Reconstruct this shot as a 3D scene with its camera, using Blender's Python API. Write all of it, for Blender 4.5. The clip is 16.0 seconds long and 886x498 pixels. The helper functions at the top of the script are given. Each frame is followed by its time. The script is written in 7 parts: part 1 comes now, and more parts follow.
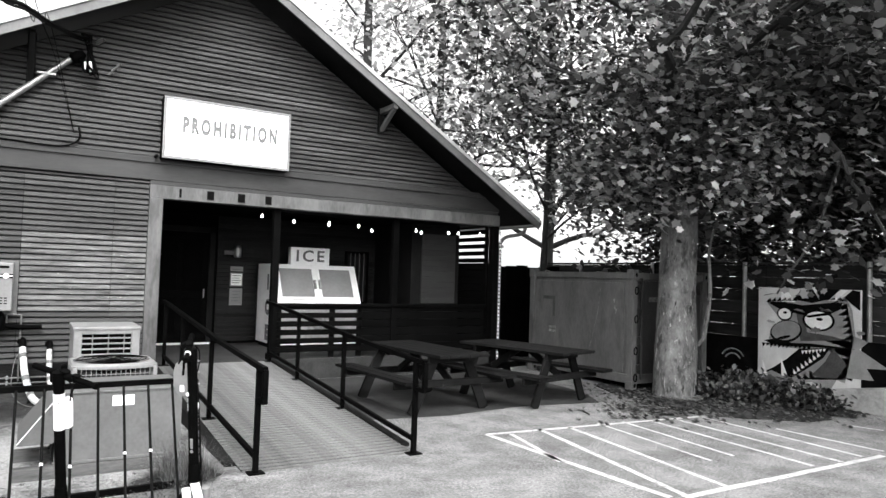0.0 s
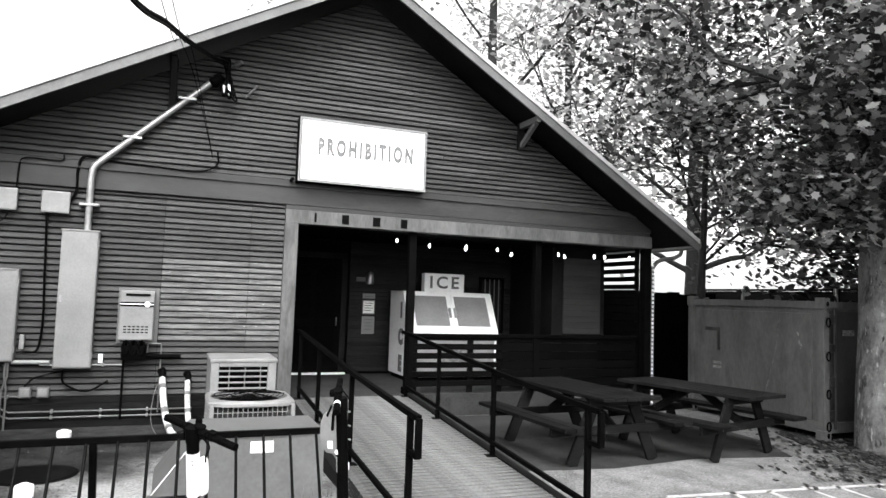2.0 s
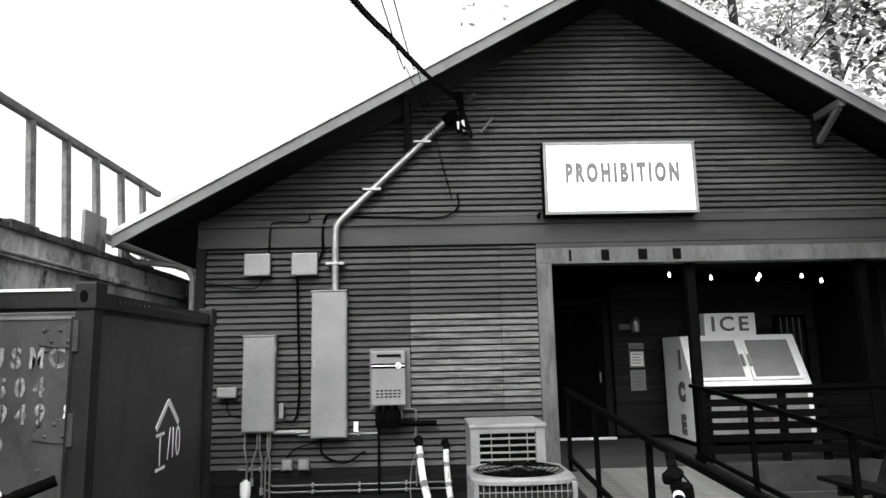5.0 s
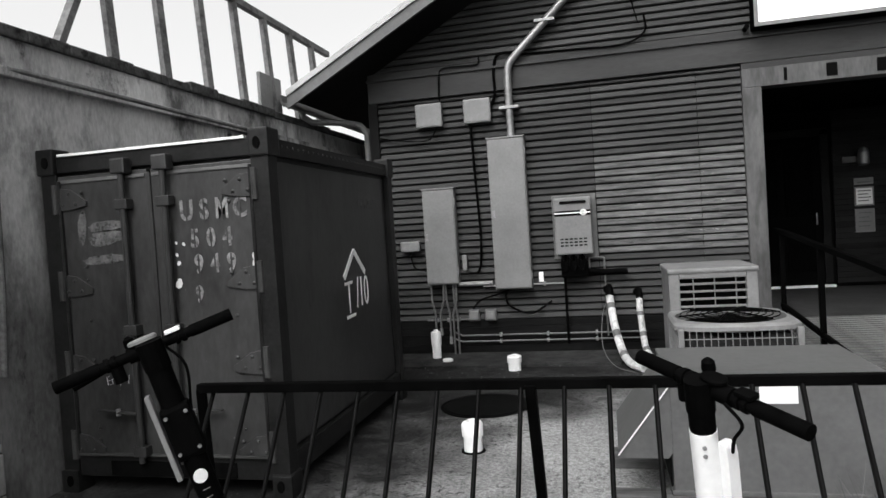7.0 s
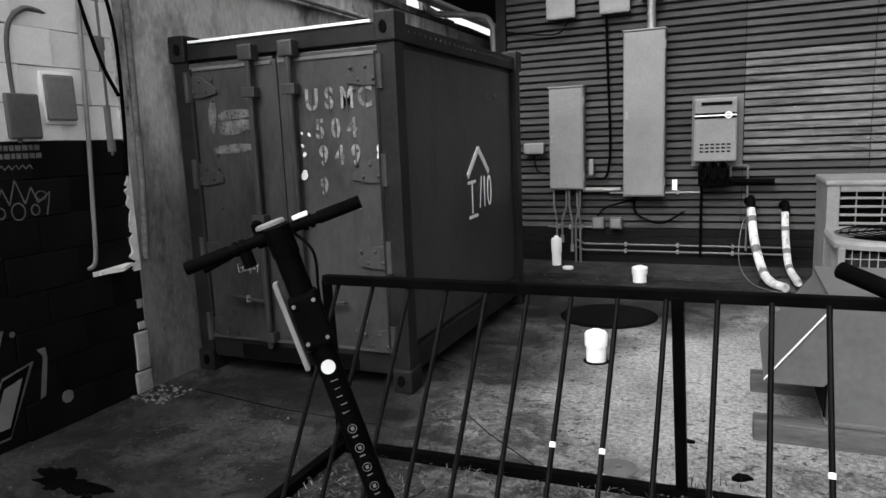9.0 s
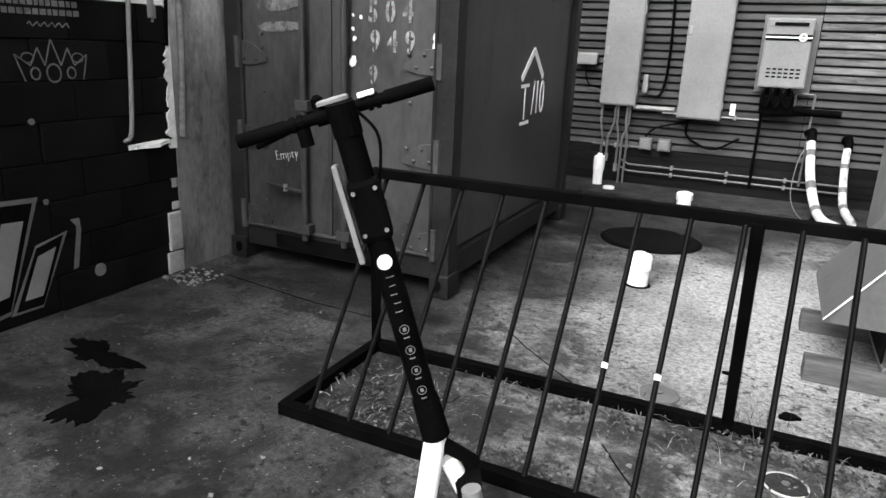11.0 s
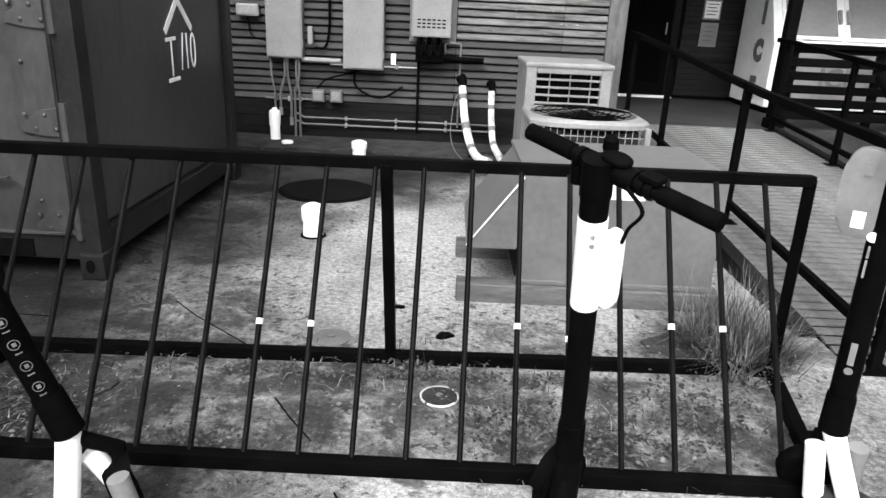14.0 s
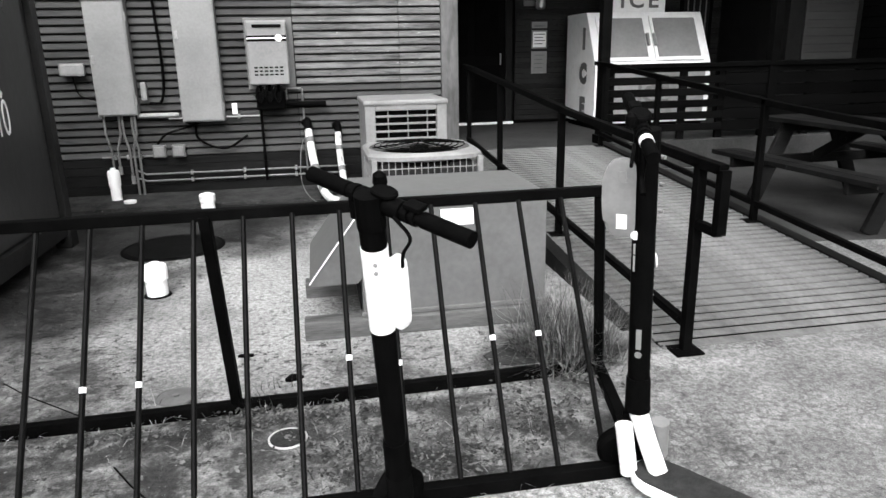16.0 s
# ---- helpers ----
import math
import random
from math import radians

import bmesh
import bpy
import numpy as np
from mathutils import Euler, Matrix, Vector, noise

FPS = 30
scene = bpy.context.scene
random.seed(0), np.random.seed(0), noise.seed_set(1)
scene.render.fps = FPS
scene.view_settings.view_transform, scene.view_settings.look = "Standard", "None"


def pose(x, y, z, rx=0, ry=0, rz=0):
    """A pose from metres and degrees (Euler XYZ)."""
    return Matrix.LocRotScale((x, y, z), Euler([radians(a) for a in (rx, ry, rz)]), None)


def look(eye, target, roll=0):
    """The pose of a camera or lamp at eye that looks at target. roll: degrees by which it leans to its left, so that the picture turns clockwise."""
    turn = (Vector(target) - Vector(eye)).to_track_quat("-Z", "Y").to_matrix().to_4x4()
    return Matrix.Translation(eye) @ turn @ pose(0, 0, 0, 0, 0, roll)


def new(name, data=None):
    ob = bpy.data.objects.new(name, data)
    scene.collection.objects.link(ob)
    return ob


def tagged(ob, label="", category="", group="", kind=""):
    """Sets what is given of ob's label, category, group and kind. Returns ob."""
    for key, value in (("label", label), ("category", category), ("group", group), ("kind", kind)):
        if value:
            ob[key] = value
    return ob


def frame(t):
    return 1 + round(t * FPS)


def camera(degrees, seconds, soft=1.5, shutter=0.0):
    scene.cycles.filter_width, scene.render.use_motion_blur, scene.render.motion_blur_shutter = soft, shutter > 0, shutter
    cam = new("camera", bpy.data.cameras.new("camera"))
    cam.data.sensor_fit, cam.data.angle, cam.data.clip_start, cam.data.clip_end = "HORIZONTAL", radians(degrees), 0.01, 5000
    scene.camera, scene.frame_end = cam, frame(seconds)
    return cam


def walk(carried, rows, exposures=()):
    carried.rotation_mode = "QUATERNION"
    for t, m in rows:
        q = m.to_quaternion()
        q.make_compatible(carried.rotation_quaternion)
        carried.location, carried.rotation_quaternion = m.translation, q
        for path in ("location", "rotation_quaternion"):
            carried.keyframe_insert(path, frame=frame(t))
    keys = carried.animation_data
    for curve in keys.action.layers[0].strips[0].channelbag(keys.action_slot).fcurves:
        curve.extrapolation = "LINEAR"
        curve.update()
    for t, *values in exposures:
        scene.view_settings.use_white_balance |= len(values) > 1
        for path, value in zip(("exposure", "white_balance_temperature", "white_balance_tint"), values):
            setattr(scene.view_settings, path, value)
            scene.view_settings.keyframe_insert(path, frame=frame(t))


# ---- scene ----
cam = camera(66.2, 16.0)
PATH = [
    (0, (0.817, -10.564, 1.719), (1.859, -8.859, 1.802), 1.8),
    (0.5, (0.838, -10.328, 1.727), (1.858, -8.611, 1.833), 1.4),
    (1, (0.872, -10.095, 1.698), (1.893, -8.379, 1.826), 1.2),
    (1.5, (0.901, -9.806, 1.703), (1.8, -8.025, 1.85), 1.6),
    (2, (0.874, -9.556, 1.757), (1.608, -7.701, 1.902), 1.9),
    (2.5, (0.905, -9.315, 1.72), (1.583, -7.44, 1.872), 1.6),
    (3, (0.912, -9.094, 1.736), (1.525, -7.199, 1.918), 1.1),
    (3.5, (0.881, -8.849, 1.715), (1.47, -6.955, 1.976), 0.1),
    (4, (0.961, -8.623, 1.679), (1.369, -6.691, 1.994), -0.7),
    (4.2, (0.952, -8.515, 1.678), (1.238, -6.563, 2.004), -0.6),
    (6.3, (0.866, -7.834, 1.523), (0.604, -5.858, 1.682), -4.4),
    (6.5, (0.855, -7.783, 1.513), (0.464, -5.824, 1.612), -4.3),
    (7, (0.816, -7.685, 1.488), (0.35, -5.741, 1.426), -3.7),
    (7.5, (0.781, -7.604, 1.464), (0.079, -5.743, 1.257), -3.5),
    (8, (0.766, -7.573, 1.43), (0.01, -5.739, 1.176), -3.6),
    (8.2, (0.749, -7.555, 1.437), (-0.012, -5.724, 1.176), -3.7),
    (10.3, (0.565, -7.475, 1.398), (-0.261, -5.716, 0.925), 1.7),
    (10.5, (0.547, -7.464, 1.389), (-0.281, -5.714, 0.889), 2.1),
    (11, (0.496, -7.417, 1.362), (-0.323, -5.685, 0.789), 2.4),
    (11.5, (0.496, -7.386, 1.357), (-0.144, -5.601, 0.723), 4.4),
    (12, (0.536, -7.369, 1.355), (0.041, -5.546, 0.698), 4.4),
    (12.5, (0.58, -7.354, 1.352), (0.221, -5.499, 0.694), 4.2),
    (13, (0.632, -7.349, 1.353), (0.399, -5.475, 0.694), 3.7),
    (13.5, (0.667, -7.345, 1.355), (0.551, -5.461, 0.693), 3.3),
    (14, (0.71, -7.36, 1.361), (0.708, -5.471, 0.702), 2.7),
    (14.5, (0.766, -7.383, 1.368), (0.845, -5.489, 0.73), 1.7),
    (15, (0.807, -7.405, 1.375), (0.982, -5.51, 0.759), 1.1),
    (15.5, (0.859, -7.443, 1.382), (1.132, -5.55, 0.799), -0.1),
    (16, (0.903, -7.48, 1.391), (1.247, -5.589, 0.835), -1.1),
]
walk(cam, [(t, look(eye, target, roll)) for t, eye, target, roll in PATH],
     [(0, 1.1), (3.0, 0.95), (4.2, 0.72), (6.3, 0.2), (7.0, 0.02), (8.2, 0.08), (10.3, 0.75), (12.5, 1.05), (16, 0.88)])

# ---- world and sun ----
SUN_UP, SUN_FROM = 47.0, 194.0
world = bpy.data.worlds.new("sky")
scene.world = world
world.use_nodes = True
wn = world.node_tree
sky = wn.nodes.new("ShaderNodeTexSky")
sky.sky_type = "NISHITA"
sky.sun_disc = False
sky.sun_elevation = radians(SUN_UP)
sky.sun_rotation = radians(SUN_FROM)
sky.air_density, sky.dust_density, sky.ozone_density = 1.0, 6.0, 0.5
grey = wn.nodes.new("ShaderNodeRGBToBW")
wn.links.new(sky.outputs[0], grey.inputs[0])
haze = wn.nodes.new("ShaderNodeMath")
haze.operation = "MULTIPLY_ADD"
haze.inputs[1].default_value, haze.inputs[2].default_value = 0.6, 1.2
wn.links.new(grey.outputs[0], haze.inputs[0])
wn.links.new(haze.outputs[0], wn.nodes["Background"].inputs[0])
wn.nodes["Background"].inputs[1].default_value = 0.36
sun = new("sun", bpy.data.lights.new("sun", "SUN"))
sun.data.energy, sun.data.angle, sun.data.color = 0.8, radians(30), (1.0, 1.0, 1.0)
sun.rotation_euler = Euler((radians(90 - SUN_UP), 0, radians(180 - SUN_FROM)))

# ---- materials ----
def material(name, dark, light, rough=0.7, metal=0.0, size=6.0, fine=60.0, bump=0.15, stretch=(1, 1, 1), vary=0.0, emit=0.0, spots=0.0, spec=0.4):
    """Grey paint-like surface: broad stains between dark and light, fine grain, bump, and a shift from piece to piece."""
    m = bpy.data.materials.new(name)
    m.use_nodes = True
    t = m.node_tree
    n, l = t.nodes, t.links
    b = n["Principled BSDF"]
    co = n.new("ShaderNodeTexCoord")
    mp = n.new("ShaderNodeMapping")
    mp.inputs["Scale"].default_value = stretch
    l.new(co.outputs["Object"], mp.inputs[0])
    big, small = n.new("ShaderNodeTexNoise"), n.new("ShaderNodeTexNoise")
    big.inputs["Scale"].default_value, big.inputs["Detail"].default_value = size, 6
    small.inputs["Scale"].default_value, small.inputs["Detail"].default_value = fine, 4
    for k in (big, small):
        k.inputs["Roughness"].default_value = 0.62
        l.new(mp.outputs[0], k.inputs["Vector"])
    mix = n.new("ShaderNodeMath")
    mix.operation = "MULTIPLY_ADD"
    l.new(small.outputs[0], mix.inputs[0])
    mix.inputs[1].default_value = 0.45
    l.new(big.outputs[0], mix.inputs[2])
    src = mix.outputs[0]
    if vary:
        info = n.new("ShaderNodeObjectInfo")
        add = n.new("ShaderNodeMath")
        add.operation = "MULTIPLY_ADD"
        l.new(info.outputs["Random"], add.inputs[0])
        add.inputs[1].default_value = vary
        l.new(src, add.inputs[2])
        src = add.outputs[0]
    ramp = n.new("ShaderNodeMapRange")
    ramp.inputs["From Min"].default_value, ramp.inputs["From Max"].default_value = 0.5 + vary / 2, 0.95 + vary / 2
    ramp.inputs["To Min"].default_value, ramp.inputs["To Max"].default_value = dark, light
    l.new(src, ramp.inputs[0])
    col = ramp.outputs[0]
    if spots:
        sp = n.new("ShaderNodeTexNoise")
        sp.inputs["Scale"].default_value, sp.inputs["Detail"].default_value = size * 2.3, 8
        l.new(mp.outputs[0], sp.inputs["Vector"])
        sr = n.new("ShaderNodeMapRange")
        sr.inputs["From Min"].default_value, sr.inputs["From Max"].default_value = 0.56, 0.66
        sr.inputs["To Min"].default_value, sr.inputs["To Max"].default_value = 1.0, 1.0 - spots
        l.new(sp.outputs[0], sr.inputs[0])
        mu = n.new("ShaderNodeMath")
        mu.operation = "MULTIPLY"
        l.new(col, mu.inputs[0])
        l.new(sr.outputs[0], mu.inputs[1])
        col = mu.outputs[0]
    comb = n.new("ShaderNodeCombineColor")
    for k in range(3):
        l.new(col, comb.inputs[k])
    l.new(comb.outputs[0], b.inputs["Base Color"])
    b.inputs["Roughness"].default_value, b.inputs["Metallic"].default_value = rough, metal
    b.inputs["Specular IOR Level"].default_value = spec
    if bump:
        bp = n.new("ShaderNodeBump")
        bp.inputs["Strength"].default_value, bp.inputs["Distance"].default_value = bump, 0.01
        l.new(mix.outputs[0], bp.inputs["Height"])
        l.new(bp.outputs[0], b.inputs["Normal"])
    if emit:
        b.inputs["Emission Color"].default_value = (1, 1, 1, 1)
        b.inputs["Emission Strength"].default_value = emit
    return m


SIDING = material("weathered dark siding paint", 0.022, 0.062, 0.6, size=1.6, fine=25, bump=0.3, stretch=(0.35, 1, 3), vary=0.25, spots=0.25, spec=0.2)
# Darker copy of the siding paint, carrying the shade inside the porch.
PORCH_SHADE_SIDING = material("siding paint darkened for porch shade", 0.006, 0.02, 0.6, size=1.6, fine=25, bump=0.3, stretch=(0.35, 1, 3), vary=0.25, spec=0.1)
# Siding copy darkened for eave and container shade on the left span.
SIDING_LEFT_SHADE = material("siding paint darkened for left-side shade", 0.018, 0.052, 0.6, size=1.6, fine=25, bump=0.3, stretch=(0.35, 1, 3), vary=0.25, spots=0.3, spec=0.15)
SIDING_WORN = material("peeling siding paint", 0.025, 0.17, 0.7, size=2.5, fine=18, bump=0.5, stretch=(0.6, 1, 5), vary=0.1, spots=0.3, spec=0.2)
TRIM = material("dark trim paint", 0.005, 0.014, 0.6, size=2, fine=30, bump=0.2, spec=0.06)
JAMB = material("grey jamb paint", 0.05, 0.13, 0.6, size=3, fine=30, bump=0.3, stretch=(1, 1, 0.3), spots=0.3, spec=0.25)
FASCIA = material("pale fascia paint", 0.3, 0.55, 0.5, size=2, fine=30, bump=0.1)
SHINGLE = material("roof felt", 0.05, 0.14, 0.9, size=4, fine=90, bump=0.4)
# Concrete colour darkened for the shade under the tables and inside the porch.
PAVING = material("dark concrete slab", 0.012, 0.045, 0.8, size=1.2, fine=40, bump=0.4, spots=0.3, spec=0.2)
RAMP_MAT = material("grooved ramp concrete", 0.045, 0.18, 0.75, size=1.4, fine=25, bump=0.4, stretch=(1, 0.5, 1), spots=0.25, spec=0.2)
STUCCO = material("stained stucco", 0.28, 0.75, 0.8, size=1.1, fine=40, bump=0.35, stretch=(1, 1, 0.4), spots=0.35, spec=0.2)
DARKBRICK = material("black painted brick", 0.002, 0.006, 0.6, size=3, fine=40, bump=0.5, vary=0.2, spec=0.1)
WHITEBRICK = material("white painted block", 0.7, 0.88, 0.7, size=3, fine=40, bump=0.3)
BLACK = material("black metal paint", 0.001, 0.003, 0.55, size=8, fine=90, bump=0.12, spec=0.012)
BLACKWOOD = material("black boards for stain and porch shade", 0.0012, 0.004, 0.6, size=3, fine=40, bump=0.4, stretch=(0.4, 1, 2), vary=0.2, spec=0.012)
RACKPAINT = material("scuffed black rack paint", 0.001, 0.005, 0.5, size=9, fine=70, bump=0.2, stretch=(1, 1, 0.3), spec=0.05)
GRIPMAT = material("gritty deck mat", 0.012, 0.035, 0.8, size=20, fine=160, bump=0.5, spec=0.15)
# Foot board colour is darkened to include the shade low on the wall.
FOOTBOARD = material("dirty foot boards darkened for shade", 0.002, 0.014, 0.7, size=3, fine=30, bump=0.5, stretch=(0.4, 1, 3), spots=0.4, spec=0.06)
TIMBER = material("weathered grey timber", 0.05, 0.15, 0.8, size=5, fine=50, bump=0.5, stretch=(0.25, 2, 2), spots=0.4, spec=0.2)
RUBBER = material("black rubber", 0.001, 0.003, 0.7, size=20, fine=150, bump=0.2, spec=0.012)
PANELGREY = material("grey panel enamel", 0.14, 0.22, 0.42, size=2, fine=40, bump=0.08)
PANELDARK = material("dim grey enamel", 0.07, 0.13, 0.5, size=3, fine=40, bump=0.1)
CREAM = material("pale enamel", 0.145, 0.24, 0.45, size=3, fine=40, bump=0.08, spots=0.12)
GALV = material("galvanised steel", 0.18, 0.36, 0.38, metal=0.6, size=6, fine=60, bump=0.1)
SHEET = material("sheet metal", 0.11, 0.18, 0.45, metal=0.35, size=1.2, fine=30, bump=0.06, spots=0.1)
WHITE = material("white plastic", 0.78, 0.9, 0.4, size=5, fine=60, bump=0.05, spots=0.08)
LIT = material("lit sign face", 0.8, 0.85, 0.5, size=2, fine=40, bump=0.0, emit=0.75)
BULB = material("bulb glass", 0.9, 0.9, 0.3, size=5, fine=40, bump=0.0, emit=7.0)
LETTER = material("grey letter film", 0.08, 0.14, 0.5, size=8, fine=60, bump=0.0)
SIGNLETTER = material("grey sign film", 0.1, 0.16, 0.5, size=8, fine=60, bump=0.0)
PALELETTER = material("faded letter film", 0.6, 0.7, 0.5, size=8, fine=60, bump=0.0)
INK = material("black letter paint", 0.002, 0.006, 0.5, size=8, fine=60, bump=0.0, spec=0.012)
STENCIL = material("worn stencil paint", 0.05, 0.3, 0.7, size=14, fine=70, bump=0.1, spots=0.6)
CONTAINER = material("dark container paint", 0.011, 0.046, 0.38, size=1.8, fine=30, bump=0.12, stretch=(1, 1, 0.4), spots=0.3, spec=0.42)
CONTAINER_DOOR = material("worn container door paint", 0.014, 0.06, 0.36, size=1.6, fine=30, bump=0.12, stretch=(1, 1, 0.4), spots=0.35, spec=0.45)
CONTAINER_FRAME = material("grimy container frame paint", 0.004, 0.02, 0.45, size=3, fine=40, bump=0.2, spots=0.3, spec=0.2)
CONTAINER_EDGE = material("rubbed container steel", 0.022, 0.06, 0.5, size=3, fine=40, bump=0.15, spots=0.2, spec=0.25)
LAGGING = material("dirty pipe lagging", 0.3, 0.75, 0.7, size=7, fine=40, bump=0.5, stretch=(1, 1, 0.6), spots=0.5, spec=0.2)
CONTAINER_DIM = material("grey container paint", 0.055, 0.12, 0.5, size=1.5, fine=30, bump=0.12, stretch=(1, 1, 0.4), spots=0.25, spec=0.2)
FENCEWOOD = material("weathered fence boards", 0.007, 0.026, 0.8, size=2, fine=25, bump=0.5, stretch=(0.3, 0.3, 3), vary=0.3, spots=0.3, spec=0.2)
TABLEWOOD = material("dark picnic boards", 0.003, 0.011, 0.65, size=3, fine=30, bump=0.5, stretch=(0.5, 2, 2), vary=0.25, spots=0.2, spec=0.06)
BARK = material("mottled bark", 0.035, 0.2, 0.85, size=3.5, fine=30, bump=1.0, stretch=(1, 1, 0.55), spots=0.6, spec=0.2)
MURAL_PALE = material("pale mural paint", 0.42, 0.6, 0.6, size=3, fine=40, bump=0.05)
MURAL_WHITE = material("white mural paint", 0.6, 0.8, 0.6, size=3, fine=40, bump=0.05)
MURAL_SHADE = material("dark grey mural paint", 0.02, 0.07, 0.6, size=4, fine=40, bump=0.05)
STUCCO_LOW = material("pale low-wall plaster", 0.2, 0.4, 0.85, size=3, fine=30, bump=0.5, spots=0.3)
MURAL_GREY = material("grey mural paint", 0.15, 0.26, 0.6, size=3, fine=40, bump=0.05)
DARKBARK = material("dark bark", 0.005, 0.028, 0.9, size=6, fine=30, bump=0.9, stretch=(1, 1, 0.3))
GLASS_DIM = material("grey chest door glass", 0.18, 0.26, 0.22, size=1.5, fine=20, bump=0.02)
PAINTLINE = material("worn line paint", 0.28, 0.55, 0.7, size=5, fine=40, bump=0.2, spots=0.45)
LITTER = material("fallen leaves", 0.03, 0.2, 0.8, size=5, fine=25, bump=0.1)
DIRT = material("dark soil", 0.006, 0.05, 0.95, size=4, fine=30, bump=0.8, spots=0.3, spec=0.1)
GREYTAG = material("grey plastic", 0.13, 0.2, 0.45, size=6, fine=60, bump=0.05)
SEALED = material("black seam tar", 0.0008, 0.003, 0.7, size=6, fine=50, bump=0.4, spec=0.015)
STENCIL_DIM = material("scraped paint", 0.03, 0.15, 0.7, size=14, fine=70, bump=0.1, spots=0.6)
STENCIL_DIM_M = material("faint stencil paint", 0.06, 0.14, 0.7, size=14, fine=70, bump=0.1, spots=0.6)
LETTER_DIM = material("faded spray paint", 0.07, 0.16, 0.7, size=9, fine=60, bump=0.0, spots=0.5)
FRAMEPIPE = material("weathered frame paint", 0.06, 0.2, 0.7, size=5, fine=40, bump=0.3, spots=0.4)
STUCCO_PALE = material("pale broken plaster", 0.42, 0.8, 0.85, size=5, fine=30, bump=0.8, spots=0.35)
GLASS_DIM_DARK = material("dark window glass", 0.01, 0.02, 0.12, size=1.5, fine=20, bump=0.0)
PANELDARK_WOOD = material("grey boards", 0.015, 0.032, 0.6, size=3, fine=30, bump=0.3, stretch=(0.4, 1, 3), vary=0.2)
BANDPAINT = material("band board paint", 0.024, 0.05, 0.5, size=2, fine=30, bump=0.2, stretch=(0.4, 1, 2), spec=0.2)
FASCIA_DIM = material("grey fascia paint", 0.07, 0.15, 0.55, size=2, fine=30, bump=0.15)
SEALED_CAP = material("crumbling coping", 0.015, 0.12, 0.9, size=7, fine=40, bump=1.0, spots=0.6, spec=0.2)


def ground_material():
    """Yard concrete: pale worn patches, mossy grime, fine cracking, pits, grit and small pale stones."""
    m = bpy.data.materials.new("yard concrete")
    m.use_nodes = True
    t = m.node_tree
    n, l = t.nodes, t.links
    b = n["Principled BSDF"]
    co = n.new("ShaderNodeTexCoord").outputs["Object"]

    def field(scale, detail=6, rough=0.62, distort=0.0):
        k = n.new("ShaderNodeTexNoise")
        k.inputs["Scale"].default_value, k.inputs["Detail"].default_value = scale, detail
        k.inputs["Roughness"].default_value, k.inputs["Distortion"].default_value = rough, distort
        l.new(co, k.inputs["Vector"])
        return k.outputs[0]

    def span(x, a, c, to_a, to_c):
        k = n.new("ShaderNodeMapRange")
        k.interpolation_type = "SMOOTHSTEP"
        for name, v in (("From Min", a), ("From Max", c), ("To Min", to_a), ("To Max", to_c)):
            k.inputs[name].default_value = v
        l.new(x, k.inputs[0])
        return k.outputs[0]

    def calc(op, x, y, z=None):
        k = n.new("ShaderNodeMath")
        k.operation = op
        for i, v in enumerate((x, y, z)):
            if v is None:
                continue
            if isinstance(v, (int, float)):
                k.inputs[i].default_value = v
            else:
                l.new(v, k.inputs[i])
        return k.outputs[0]

    def towards(x, value, share):
        return calc("ADD", x, calc("MULTIPLY", share, calc("SUBTRACT", value, x)))

    def near(centre):
        k = n.new("ShaderNodeVectorMath")
        k.operation = "DISTANCE"
        k.inputs[1].default_value = centre
        l.new(co, k.inputs[0])
        return k.outputs["Value"]

    split = n.new("ShaderNodeSeparateXYZ")
    l.new(co, split.inputs[0])
    broad, mid, grain, dust = field(1.15, 9, 0.68, 0.6), field(5.5, 8, 0.7), field(42, 4, 0.6), field(150, 2)
    col = span(field(2.1, 8), 0.4, 0.6, 0.2, 0.3)
    grime = span(broad, 0.42, 0.6, 0.0, 1.0)
    # a swept pale patch in the yard, grime gathered between the rack rails
    swept = span(calc("MULTIPLY_ADD", broad, 1.5, near((0.75, -3.45, 0))), 1.35, 2.3, 0.0, 1.0)
    grime = calc("MULTIPLY", grime, swept)
    across = calc("ABSOLUTE", calc("ADD", split.outputs[1], 5.25), 0)
    along = calc("ABSOLUTE", calc("SUBTRACT", split.outputs[0], 0.45), 0)
    band = calc("MULTIPLY", span(calc("MULTIPLY_ADD", mid, 0.3, across), 0.38, 0.55, 1.0, 0.0), span(along, 1.5, 1.9, 1.0, 0.0))
    grime = calc("MAXIMUM", grime, calc("MULTIPLY", band, span(field(3.3, 8, 0.7), 0.36, 0.55, 0.35, 1.0)))
    edge = span(calc("MULTIPLY_ADD", mid, 0.12, calc("ABSOLUTE", calc("ADD", split.outputs[1], 4.99), 0)), 0.08, 0.16, 1.0, 0.0)
    grime = calc("MAXIMUM", grime, calc("MULTIPLY", edge, span(along, 1.4, 1.9, 1.0, 0.0)))
    drift = calc("MULTIPLY_ADD", broad, 2.4, split.outputs[0])
    open_lot = span(drift, 2.7, 4.3, 1.0, 0.2)
    grime = calc("MULTIPLY", grime, open_lot)
    col = towards(col, 0.035, calc("MULTIPLY", grime, span(mid, 0.38, 0.56, 0.3, 0.97)))
    blotch = calc("MULTIPLY", span(field(2.7, 9, 0.66, 0.8), 0.52, 0.6, 0.0, 0.85), calc("MULTIPLY", open_lot, span(swept, 0.3, 1.0, 0.0, 1.0)))
    col = towards(col, 0.03, blotch)
    pale = calc("MULTIPLY", calc("SUBTRACT", 1.0, swept), span(mid, 0.36, 0.56, 0.4, 1.0))
    col = towards(col, 0.3, calc("MULTIPLY", pale, 0.8))
    # crazed surface
    warp = n.new("ShaderNodeMix")
